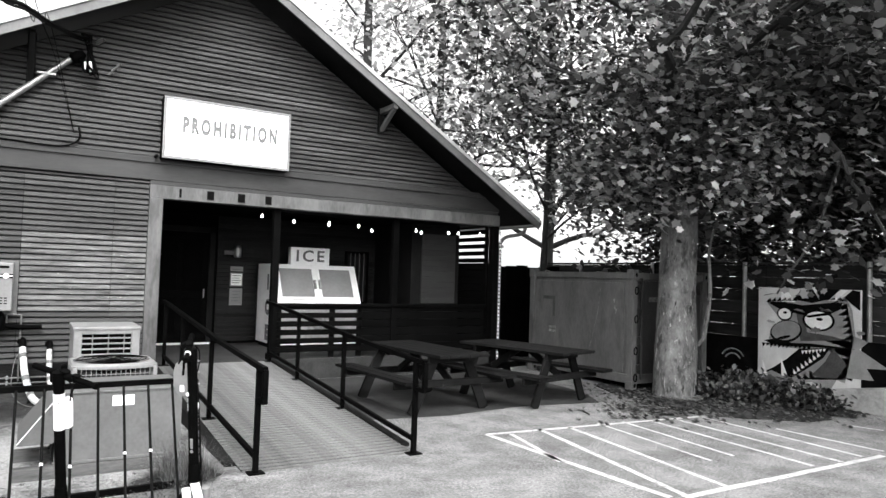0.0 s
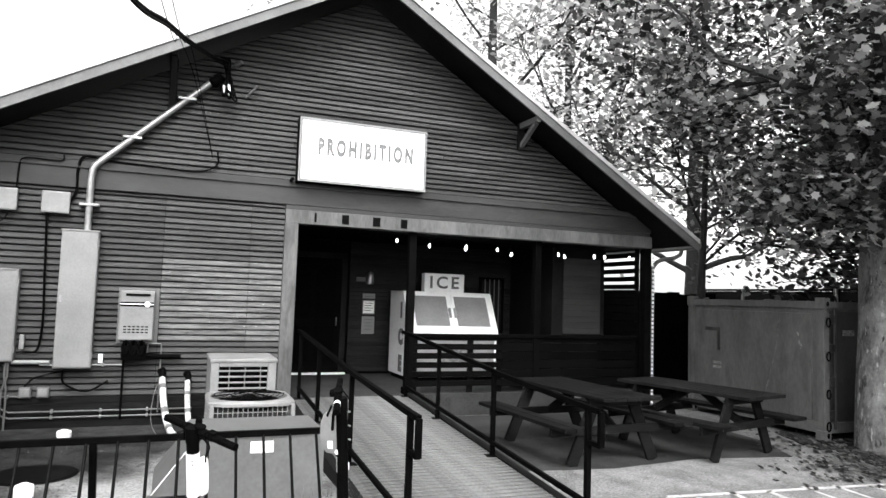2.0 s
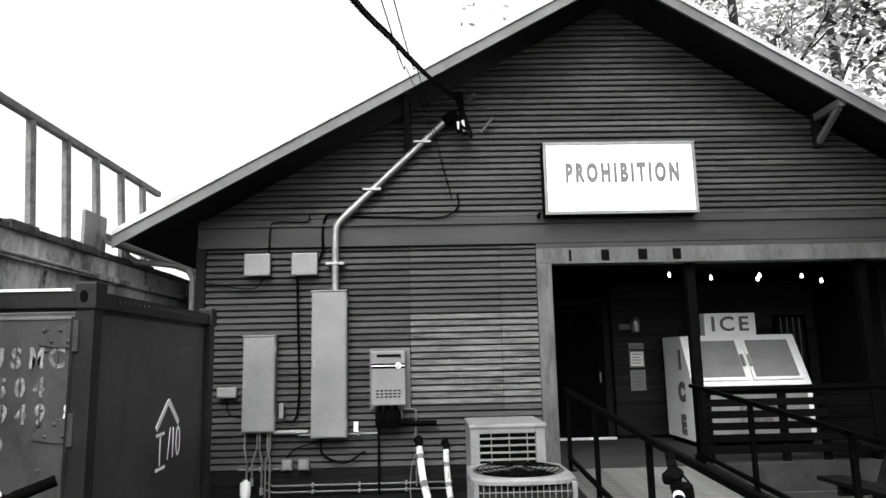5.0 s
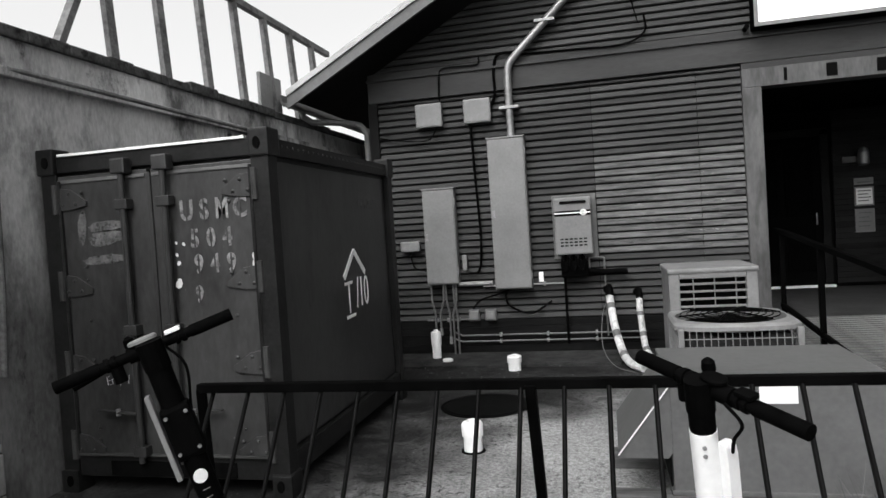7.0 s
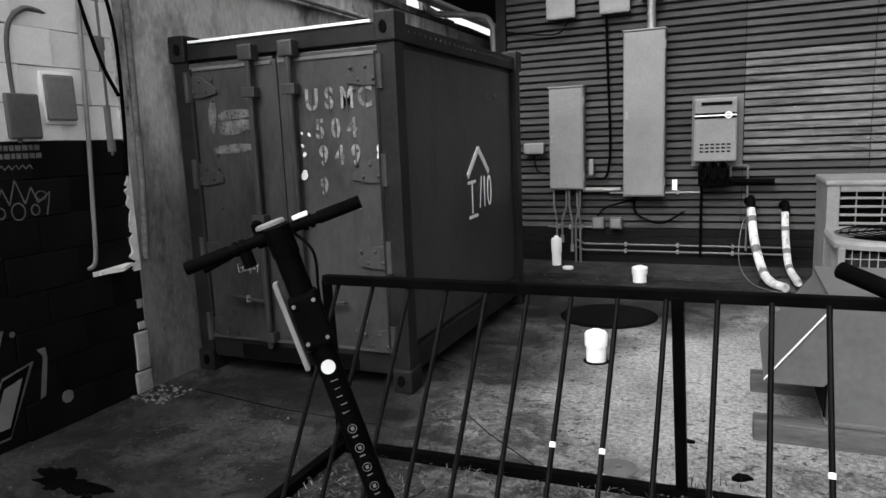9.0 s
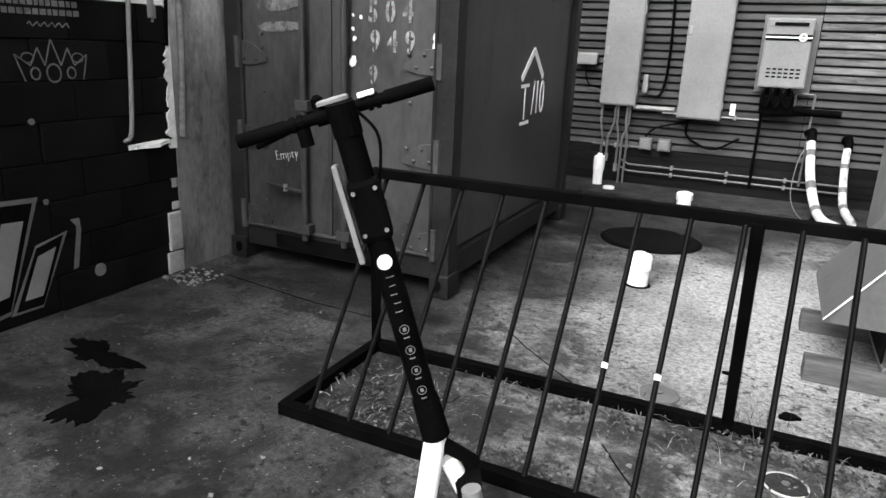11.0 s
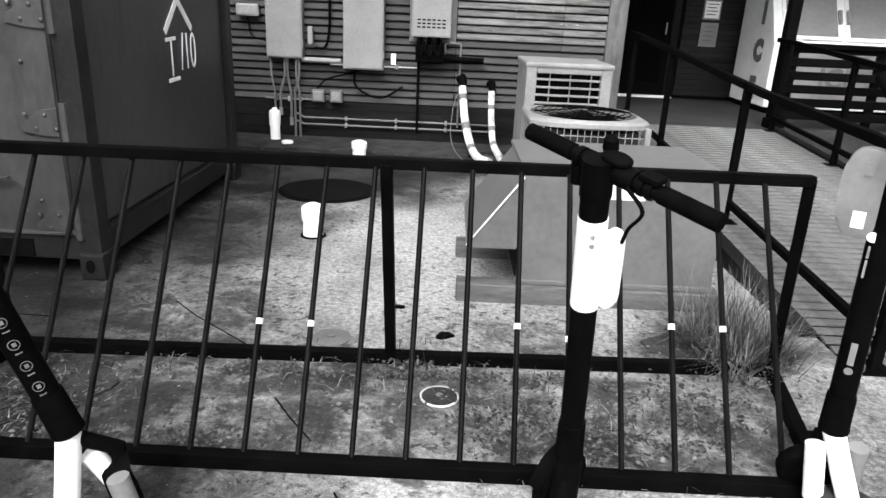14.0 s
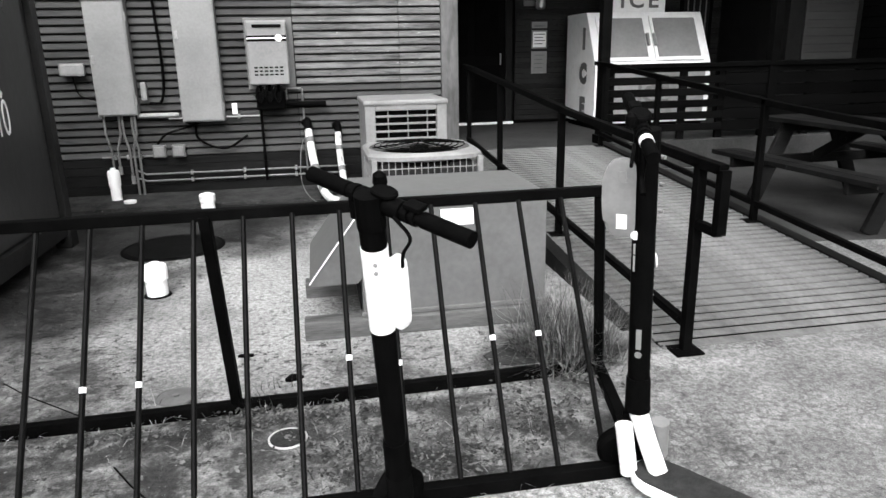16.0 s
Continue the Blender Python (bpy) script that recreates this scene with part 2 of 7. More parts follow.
    warp.data_type = "VECTOR"
    warp.inputs[0].default_value = 0.09
    wob = n.new("ShaderNodeTexNoise")
    wob.inputs["Scale"].default_value = 7
    l.new(co, wob.inputs["Vector"])
    l.new(co, warp.inputs[4])
    l.new(wob.outputs["Color"], warp.inputs[5])
    web = n.new("ShaderNodeTexVoronoi")
    web.feature = "DISTANCE_TO_EDGE"
    web.inputs["Scale"].default_value = 27
    l.new(warp.outputs[1], web.inputs["Vector"])
    craze = calc("MULTIPLY", span(web.outputs["Distance"], 0.0, 0.16, 1.0, 0.0), span(field(1.9, 5), 0.48, 0.62, 0.0, 0.5))
    col = towards(col, 0.035, calc("MULTIPLY", craze, swept))
    pits = calc("MULTIPLY", span(field(19, 7, 0.75), 0.53, 0.6, 0.0, 0.95), span(calc("ADD", broad, grime), 0.35, 0.8, 0.25, 1.0))
    pits = calc("MULTIPLY", pits, span(drift, 2.7, 4.3, 1.0, 0.35))
    col = towards(col, 0.03, pits)
    col = calc("MULTIPLY", col, span(grain, 0.38, 0.62, 0.72, 1.24))
    col = calc("MULTIPLY", col, span(dust, 0.36, 0.64, 0.75, 1.24))
    stones = n.new("ShaderNodeTexVoronoi")
    stones.inputs["Scale"].default_value = 34
    l.new(warp.outputs[1], stones.inputs["Vector"])
    tone = n.new("ShaderNodeSeparateColor")
    l.new(stones.outputs["Color"], tone.inputs[0])
    chip = calc("MULTIPLY", span(stones.outputs["Distance"], 0.1, 0.2, 1.0, 0.0), span(tone.outputs[0], 0.8, 0.86, 0.0, 0.7))
    chip = calc("MULTIPLY", chip, span(mid, 0.44, 0.58, 0.0, 1.0))
    col = towards(col, 0.36, chip)
    col = calc("MULTIPLY", col, span(drift, 2.9, 4.3, 1.0, 0.72))
    comb = n.new("ShaderNodeCombineColor")
    for k in range(3):
        l.new(col, comb.inputs[k])
    l.new(comb.outputs[0], b.inputs["Base Color"])
    l.new(span(grime, 0.0, 1.0, 0.85, 0.68), b.inputs["Roughness"])
    b.inputs["Specular IOR Level"].default_value = 0.25
    height = calc("MULTIPLY_ADD", chip, 0.5, calc("SUBTRACT", calc("MULTIPLY_ADD", grain, 0.6, mid), calc("MULTIPLY", pits, 0.5)))
    bp = n.new("ShaderNodeBump")
    bp.inputs["Strength"].default_value, bp.inputs["Distance"].default_value = 0.45, 0.012
    l.new(height, bp.inputs["Height"])
    l.new(bp.outputs[0], b.inputs["Normal"])
    return m


def flake(m, scale, stretch, share, pale, edge=0.03):
    """Adds irregular pale flakes with crisp edges to a surface."""
    t = m.node_tree
    n, l = t.nodes, t.links
    b = n["Principled BSDF"]
    old = b.inputs["Base Color"].links[0].from_socket
    co = n.new("ShaderNodeTexCoord")
    mp = n.new("ShaderNodeMapping")
    mp.inputs["Scale"].default_value = stretch
    l.new(co.outputs["Object"], mp.inputs[0])
    warp = n.new("ShaderNodeTexNoise")
    warp.inputs["Scale"].default_value, warp.inputs["Detail"].default_value, warp.inputs["Roughness"].default_value = scale, 9, 0.7
    l.new(mp.outputs[0], warp.inputs["Vector"])
    mr = n.new("ShaderNodeMapRange")
    mr.inputs["From Min"].default_value, mr.inputs["From Max"].default_value = 1 - share, 1 - share + edge
    l.new(warp.outputs[0], mr.inputs[0])
    mx = n.new("ShaderNodeMix")
    mx.data_type = "RGBA"
    l.new(mr.outputs[0], mx.inputs[0])
    l.new(old, mx.inputs[6])
    mx.inputs[7].default_value = (pale, pale, pale, 1)
    l.new(mx.outputs[2], b.inputs["Base Color"])


def darken_round(m, centre, near, far, least):
    """Darkens a surface colour broadly round one spot, with a ragged edge."""
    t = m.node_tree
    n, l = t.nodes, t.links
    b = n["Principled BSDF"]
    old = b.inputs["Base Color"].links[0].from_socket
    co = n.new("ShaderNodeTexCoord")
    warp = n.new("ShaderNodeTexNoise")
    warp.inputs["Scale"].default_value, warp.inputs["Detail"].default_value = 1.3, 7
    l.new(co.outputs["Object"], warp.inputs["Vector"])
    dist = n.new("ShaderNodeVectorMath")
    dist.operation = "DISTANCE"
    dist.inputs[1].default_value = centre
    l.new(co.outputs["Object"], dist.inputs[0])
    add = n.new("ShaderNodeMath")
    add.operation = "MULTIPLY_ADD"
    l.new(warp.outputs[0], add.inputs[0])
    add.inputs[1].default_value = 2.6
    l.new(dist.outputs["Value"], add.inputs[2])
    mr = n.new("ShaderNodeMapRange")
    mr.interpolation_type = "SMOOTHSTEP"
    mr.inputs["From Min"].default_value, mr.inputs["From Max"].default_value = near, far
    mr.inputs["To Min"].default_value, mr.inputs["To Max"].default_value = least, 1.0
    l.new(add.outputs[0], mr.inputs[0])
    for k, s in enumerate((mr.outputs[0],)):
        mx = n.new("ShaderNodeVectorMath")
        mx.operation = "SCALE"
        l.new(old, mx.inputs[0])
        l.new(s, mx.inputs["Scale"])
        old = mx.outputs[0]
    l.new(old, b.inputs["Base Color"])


flake(BARK, 3.6, (1, 1, 0.45), 0.37, 0.3, 0.05)
flake(BARK, 17.0, (1, 1, 0.35), 0.42, 0.26, 0.05)
flake(BARK, 12.0, (1, 1, 0.25), 0.42, 0.015, 0.06)
flake(TABLEWOOD, 6.0, (1, 1, 0.4), 0.37, 0.07, 0.05)
flake(SIDING_WORN, 7.0, (0.8, 1, 3.5), 0.36, 0.3)
flake(STUCCO, 1.7, (1, 1, 0.5), 0.5, 0.12, 0.14)
flake(STUCCO, 3.4, (1, 1, 0.6), 0.42, 0.07, 0.1)
GROUND = ground_material()
# Ground colour goes darker round the left end of the yard.
darken_round(GROUND, (-2.7, -5.8, 0), 3.1, 4.8, 0.14)
# Shade along the house foot and beside the container, painted into the ground.
darken_round(GROUND, (-0.5, -0.5, 0), 2.7, 4.1, 0.09)
darken_round(GROUND, (-1.3, -3.3, 0), 2.0, 3.1, 0.22)
flake(GROUND, 44.0, (1, 1, 1), 0.385, 0.15, 0.04)
flake(GROUND, 70.0, (1, 1, 1), 0.37, 0.015, 0.03)
flake(DIRT, 34.0, (1, 1, 1), 0.43, 0.05)
# Stucco colour darkened towards the wall foot, standing in for shade there.
darken_round(STUCCO, (-2.58, -4.2, 0.2), 2.0, 3.2, 0.35)
flake(CONTAINER_DOOR, 26.0, (1, 1, 0.6), 0.34, 0.13, 0.05)
flake(CONTAINER_DOOR, 3.0, (1, 1, 0.4), 0.43, 0.01, 0.14)
flake(CONTAINER, 4.0, (1, 1, 0.5), 0.42, 0.006, 0.12)
flake(CONTAINER, 26.0, (1, 1, 0.6), 0.33, 0.1, 0.05)
flake(LAGGING, 9.0, (1, 1, 0.6), 0.4, 0.05, 0.1)


def leaf_material(name, dark, light, through_share, curve):
    m = bpy.data.materials.new(name)
    m.use_nodes = True
    t = m.node_tree
    n, l = t.nodes, t.links
    geo = n.new("ShaderNodeNewGeometry")
    mr = n.new("ShaderNodeMapRange")
    mr.inputs["To Min"].default_value, mr.inputs["To Max"].default_value = dark, light
    power = n.new("ShaderNodeMath")
    power.operation = "POWER"
    power.inputs[1].default_value = curve
    l.new(geo.outputs["Random Per Island"], power.inputs[0])
    l.new(power.outputs[0], mr.inputs[0])
    comb = n.new("ShaderNodeCombineColor")
    for k in range(3):
        l.new(mr.outputs[0], comb.inputs[k])
    b = n["Principled BSDF"]
    b.inputs["Roughness"].default_value = 0.45
    l.new(comb.outputs[0], b.inputs["Base Color"])
    tr = n.new("ShaderNodeBsdfTranslucent")
    l.new(comb.outputs[0], tr.inputs[0])
    mx = n.new("ShaderNodeMixShader")
    mx.inputs[0].default_value = through_share
    l.new(b.outputs[0], mx.inputs[1])
    l.new(tr.outputs[0], mx.inputs[2])
    l.new(mx.outputs[0], n["Material Output"].inputs[0])
    return m


LEAF = leaf_material("broad leaves", 0.01, 0.5, 0.45, 2.4)
DRYGRASS = leaf_material("dry grass", 0.008, 0.3, 0.1, 4.0)
CRUMB = leaf_material("dark crumbled leaves", 0.004, 0.12, 0.05, 3.0)
TWIG = leaf_material("dry stalks", 0.006, 0.3, 0.1, 2.6)
# Leaf colour raised so the far trees look sunlit.
LEAF_SUNLIT = leaf_material("leaves coloured as sunlit", 0.1, 0.6, 0.5, 1.0)
LEAF_FAR = leaf_material("far leaves", 0.006, 0.16, 0.38, 2.2)


# ---- mesh tools ----
def finish(name, bm, mat, smooth=False):
    me = bpy.data.meshes.new(name)
    bm.to_mesh(me)
    bm.free()
    me.materials.append(mat)
    if smooth:
        me.shade_smooth()
        me.set_sharp_from_angle(angle=radians(35))
    return me


def thing(name, label, category, group="", at=(0, 0, 0), kind=""):
    """An Empty at the thing's base; its parts are given in world places."""
    ob = new(name)
    ob.empty_display_size = 0.1
    ob.location = at
    return tagged(ob, label, category, group, kind)


def base_of(ob):
    out = Vector((0, 0, 0))
    while ob is not None:
        out += ob.location
        ob = ob.parent
    return out


def part(name, bm, mat, parent, label="", smooth=False):
    """Links bm as one mesh under a thing or a part."""
    me = finish(name, bm, mat, smooth)
    me.transform(Matrix.Translation(-base_of(parent)))
    ob = new(name, me)
    ob.parent = parent
    if label:
        ob["label"] = label
    return ob


def single(name, bm, mat, label, category, group="", kind="", smooth=False):
    return tagged(new(name, finish(name, bm, mat, smooth)), label, category, group, kind)


def box(x0, x1, y0, y1, z0, z1, bevel=0.0, bm=None, m=None):
    """A box, its edges rounded by bevel, added to bm."""
    own = bmesh.new()
    vs = [own.verts.new((x, y, z)) for x in (x0, x1) for y in (y0, y1) for z in (z0, z1)]
    for f in ((0, 1, 3, 2), (4, 6, 7, 5), (0, 4, 5, 1), (2, 3, 7, 6), (0, 2, 6, 4), (1, 5, 7, 3)):
        own.faces.new([vs[i] for i in f])
    if bevel:
        bmesh.ops.bevel(own, geom=own.edges[:], offset=bevel, segments=2, affect="EDGES", profile=0.6)
    if m is not None:
        bmesh.ops.transform(own, matrix=m, verts=own.verts)
    bmesh.ops.recalc_face_normals(own, faces=own.faces)
    return merge(bm, own)


def merge(bm, own):
    if bm is None:
        return own
    me = bpy.data.meshes.new("tmp")
    own.to_mesh(me)
    own.free()
    bm.from_mesh(me)
    bpy.data.meshes.remove(me)
    return bm


def tube(points, r, sides=10, bm=None, r_end=None, closed_ends=True):
    """A round bar along points; its radius runs from r to r_end."""
    own = bmesh.new()
    pts = [Vector(p) for p in points]
    rings = []
    side = None
    for i, p in enumerate(pts):
        a = pts[max(i - 1, 0)]
        c = pts[min(i + 1, len(pts) - 1)]
        d = (c - a).normalized()
        if side is None:
            side = d.orthogonal().normalized()
        else:
            side = (side - d * side.dot(d)).normalized()
        up = d.cross(side)
        rr = r if r_end is None else r + (r_end - r) * i / max(len(pts) - 1, 1)
        rings.append([own.verts.new(p + rr * (math.cos(2 * math.pi * k / sides) * side + math.sin(2 * math.pi * k / sides) * up)) for k in range(sides)])
    for a, b in zip(rings, rings[1:]):
        for k in range(sides):
            own.faces.new((a[k], a[(k + 1) % sides], b[(k + 1) % sides], b[k]))
    if closed_ends:
        own.faces.new(rings[0][::-1])
        own.faces.new(rings[-1])
    bmesh.ops.recalc_face_normals(own, faces=own.faces)
    return merge(bm, own)


def square_bar(a, b, w, h, bm=None, bevel=0.004):
    """A square-section bar from a to b, w wide and h deep."""
    a, b = Vector(a), Vector(b)
    d = b - a
    m = Matrix.Translation(a) @ d.to_track_quat("Z", "Y").to_matrix().to_4x4()
    return box(-w / 2, w / 2, -h / 2, h / 2, 0, d.length, bevel, bm, m)


def lathe(profile, sides=24, bm=None, m=None):
    """A turned shape about z from (radius, height) pairs."""
    own = bmesh.new()
    rings = []
    for r, z in profile:
        rings.append([own.verts.new((r * math.cos(2 * math.pi * k / sides), r * math.sin(2 * math.pi * k / sides), z)) for k in range(sides)])
    for a, b in zip(rings, rings[1:]):
        for k in range(sides):
            own.faces.new((a[k], a[(k + 1) % sides], b[(k + 1) % sides], b[k]))
    own.faces.new(rings[0][::-1])
    own.faces.new(rings[-1])
    if m is not None:
        bmesh.ops.transform(own, matrix=m, verts=own.verts)
    bmesh.ops.recalc_face_normals(own, faces=own.faces)
    return merge(bm, own)


def prism(poly, depth, m=None, bm=None, bevel=0.0):
    """A flat outline in x, y raised by depth along z."""
    own = bmesh.new()
    lo = [own.verts.new((x, y, 0)) for x, y in poly]
    hi = [own.verts.new((x, y, depth)) for x, y in poly]
    own.faces.new(lo[::-1])
    own.faces.new(hi)
    for k in range(len(poly)):
        j = (k + 1) % len(poly)
        own.faces.new((lo[k], lo[j], hi[j], hi[k]))
    if bevel:
        bmesh.ops.bevel(own, geom=own.edges[:], offset=bevel, segments=2, affect="EDGES", profile=0.6)
    if m is not None:
        bmesh.ops.transform(own, matrix=m, verts=own.verts)
    bmesh.ops.recalc_face_normals(own, faces=own.faces)
    return merge(bm, own)


def curve_pts(ctrl, n=8):
    """Points of a smooth line through ctrl."""
    c = [Vector(p) for p in ctrl]
    c = [2 * c[0] - c[1]] + c + [2 * c[-1] - c[-2]]
    out = []
    for i in range(1, len(c) - 2):
        for k in range(n):
            t = k / n
            out.append(0.5 * (2 * c[i] + (c[i + 1] - c[i - 1]) * t + (2 * c[i - 1] - 5 * c[i] + 4 * c[i + 1] - c[i + 2]) * t * t + (3 * c[i] - c[i - 1] - 3 * c[i + 1] + c[i + 2]) * t ** 3))
    return out + [c[-2]]


def lettering(text, size, mat, m, parent, name="lettering", thick=0.004, stretch=1.0, spacing=1.0, bold=0.0, label=""):
    """Raised letters of the built-in font as a mesh, centred at m."""
    cu = bpy.data.curves.new(name, "FONT")
    cu.body, cu.size, cu.extrude, cu.align_x, cu.align_y = text, size, thick / 2, "CENTER", "CENTER"
    cu.space_character, cu.offset, cu.resolution_u = spacing, bold, 3
    ob = bpy.data.objects.new(name, cu)
    me = bpy.data.meshes.new_from_object(ob)
    bpy.data.objects.remove(ob)
    bpy.data.curves.remove(cu)
    me.transform(Matrix.Translation(-base_of(parent)) @ m @ Matrix.Diagonal((stretch, 1, 1, 1)))
    me.materials.clear()
    me.materials.append(mat)
    out = new(name, me)
    out.parent = parent
    if label:
        out["label"] = label
    return out


FRONT = pose(0, 0, 0, 90, 0, 0)  # a flat outline turned to stand facing -y


def facing_front(x, y, z):
    return pose(x, y, z, 90, 0, 0)

# ---- setting: ground ----
def sheet(name, pts, z, mat, label, category, kind="structure", thick=0.0):
    bm = bmesh.new()
    f = bm.faces.new([bm.verts.new((x, y, z)) for x, y in pts])
    f.normal_update()
    if f.normal.z < 0:
        f.normal_flip()
    if thick:
        out = bmesh.ops.extrude_face_region(bm, geom=[f])
        bmesh.ops.translate(bm, vec=(0, 0, -thick), verts=[v for v in out["geom"] if isinstance(v, bmesh.types.BMVert)])
        bmesh.ops.recalc_face_normals(bm, faces=bm.faces)
    return single(name, bm, mat, label, category, kind=kind)


def blob(cx, cy, rx, ry, n, rough_by, seed):
    """An uneven closed outline round a middle."""
    rng = random.Random(seed)
    ph = [rng.uniform(0, 6.28) for _ in range(4)]
    out = []
    for k in range(n):
        a = 2 * math.pi * k / n
        r = 1 + rough_by * (math.sin(2 * a + ph[0]) + 0.6 * math.sin(3 * a + ph[1]) + 0.5 * math.sin(7 * a + ph[2]) + 0.4 * rng.uniform(-1, 1)) / 2
        out.append((cx + rx * r * math.cos(a), cy + ry * r * math.sin(a)))
    return out


sheet("ground", [(-400, -400), (400, -400), (400, 400), (-400, 400)], 0.0, GROUND, "grey stained concrete yard, shade by house and container in its colour", "ground")
# Dark sheet on pale concrete, painted shade below the picnic tables.
sheet("pavement", [(4.3, -3.2), (5.4, -3.35), (6.6, -3.2), (7.9, -3.4), (8.3, -2.6), (8.45, -0.05), (4.3, -0.05)], 0.006, PAVING, "thin dark sheet standing in for shade under the picnic tables", "pavement", thick=0.006)
sheet("soil_bed", blob(10.2, -3.6, 1.55, 2.2, 40, 0.18, 3), 0.012, DIRT, "dark soil bed strewn with dead leaves", "soil", thick=0.012)
for k, (cx, cy, rx, ry) in enumerate(((-0.72, -5.28, 0.24, 0.26), (1.98, -4.6, 0.28, 0.24))):
    sheet("soil_patch", blob(cx, cy, rx, ry, 40, 0.35, 20 + k), 0.006, DIRT, "dark soil gathered at the rack end", "soil", thick=0.006)
sheet("soil_strip", [(-1.0, -0.75), (0.9, -0.7), (1.1, -0.45), (2.2, -0.5), (2.2, 0.0), (-1.75, 0.0), (-1.75, -0.8)], 0.03, DIRT, "dark soil strip along the house wall", "soil", thick=0.03)

# ---- setting: house front ----
WEST, EAST, PEAK_X, PEAK_Z = -1.78, 8.46, 3.31, 6.285
LEFT_SLOPE, RIGHT_SLOPE = 0.546, 0.61
DOOR_W, DOOR_H, FLOOR = 2.46, 2.73, 0.33
FRONT_Y, BACK_Y = -0.65, 7.5
EAVE_W, EAVE_E = -2.53, 8.95


def roof_top(x):
    return PEAK_Z - (PEAK_X - x) * LEFT_SLOPE if x < PEAK_X else PEAK_Z - (x - PEAK_X) * RIGHT_SLOPE


UNDER = 0.2


def plank_mesh(x0, x1, z, h):
    """One lap of siding, thicker at its lower edge, ends cut to the roof line."""
    bm = bmesh.new()
    pts = []
    for zz, out in ((z, -0.026), (z + 0.008, -0.033), (z + h - 0.026, -0.02), (z + h - 0.013, -0.004), (z, -0.003)):
        drop = PEAK_Z - UNDER - zz
        pts.append((max(x0, PEAK_X - drop / LEFT_SLOPE), min(x1, PEAK_X + drop / RIGHT_SLOPE), out, zz))
    a = [bm.verts.new((p[0], p[2], p[3])) for p in pts]
    b = [bm.verts.new((p[1], p[2], p[3])) for p in pts]
    bm.faces.new(a)
    bm.faces.new(b[::-1])
    n = len(pts)
    for k in range(n):
        j = (k + 1) % n
        bm.faces.new((a[k], b[k], b[j], a[j]))
    bmesh.ops.recalc_face_normals(bm, faces=bm.faces)
    return bm


front = bmesh.new()
box(WEST, DOOR_W - 0.06, 0.0, 0.14, -0.1, 3.3, 0, front)
box(DOOR_W - 0.06, EAST, 0.0, 0.14, 2.76, 3.3, 0, front)
wall_front = single("wall_front", front, TRIM, "dark grey lap-sided front wall with a wide porch opening", "wall", kind="structure")
ga = [(WEST, 3.3), (EAST, 3.3), (EAST, roof_top(EAST) - UNDER), (PEAK_X, PEAK_Z - UNDER), (WEST, roof_top(WEST) - UNDER)]
part("gable", prism(ga, 0.14, pose(0, 0.14, 0, 90, 0, 0)), TRIM, wall_front)
sides = box(WEST, WEST + 0.14, 0.14, BACK_Y - 0.3, -0.1, 3.1)
box(EAST - 0.14, EAST, 2.84, BACK_Y - 0.3, -0.1, 3.1, 0, sides)
box(WEST, EAST, BACK_Y - 0.44, BACK_Y - 0.3, -0.1, 3.1, 0, sides)
single("wall_sides", sides, TRIM, "dark painted side and rear walls of the house", "wall", kind="structure")

# bands, corner boards, door frame
trim = box(WEST - 0.02, EAST + 0.02, -0.045, -0.003, 2.99, 3.235, 0.004)
box(WEST - 0.03, EAST + 0.03, -0.075, -0.003, 3.235, 3.262, 0.004, trim)
box(WEST - 0.02, EAST + 0.02, -0.038, -0.003, 3.262, 3.33, 0.004, trim)
box(2.28, EAST, -0.04, -0.003, 2.925, 2.985, 0.004, trim)
single("trim", trim, BANDPAINT, "dark painted band boards across the front wall", "trim", kind="structure")
corner = box(WEST - 0.03, WEST + 0.08, -0.05, -0.003, 0.0, 2.985, 0.005)
single("corner_post", box(EAST - 0.1, EAST + 0.03, -0.05, 0.1, 0.0, 2.72, 0.005), BLACKWOOD, "black corner post of the porch", "post", kind="structure")
single("corner_board", corner, TRIM, "dark painted corner boards of the house", "trim", kind="structure")
frame_bm = box(2.275, DOOR_W, -0.06, 0.16, 0.0, DOOR_H, 0.006)
box(2.275, EAST + 0.03, -0.062, 0.16, DOOR_H, 2.922, 0.006, frame_bm)
single("door_frame", frame_bm, JAMB, "worn grey painted frame round the porch opening", "door frame", kind="structure")
foot = bmesh.new()
for z0, z1, out in ((0.0, 0.12, -0.03), (0.124, 0.235, -0.027), (0.239, 0.32, -0.031), (0.324, 0.4, -0.028)):
    box(WEST + 0.09, 2.27, out, -0.003, z0, z1, 0.004, foot)
single("baseboard", foot, FOOTBOARD, "dark skirting board along the wall foot", "baseboard", kind="structure")

# roof
roof = bmesh.new()
prof = [(EAVE_W, roof_top(EAVE_W)), (PEAK_X, PEAK_Z), (EAVE_E, roof_top(EAVE_E)), (EAVE_E, roof_top(EAVE_E) - 0.06), (PEAK_X, PEAK_Z - 0.06), (EAVE_W, roof_top(EAVE_W) - 0.06)]
prism(prof, BACK_Y - FRONT_Y, pose(0, BACK_Y, 0.012, 90, 0, 0), roof)
roof_ob = single("roof", roof, SHINGLE, "gabled shingle roof of the house", "roof", kind="structure")
soffit = bmesh.new()
prof = [(EAVE_W + 0.03, roof_top(EAVE_W + 0.03) - 0.05), (PEAK_X, PEAK_Z - 0.05), (EAVE_E - 0.03, roof_top(EAVE_E - 0.03) - 0.05), (EAVE_E - 0.03, roof_top(EAVE_E - 0.03) - 0.09), (PEAK_X, PEAK_Z - 0.1), (EAVE_W + 0.03, roof_top(EAVE_W + 0.03) - 0.09)]
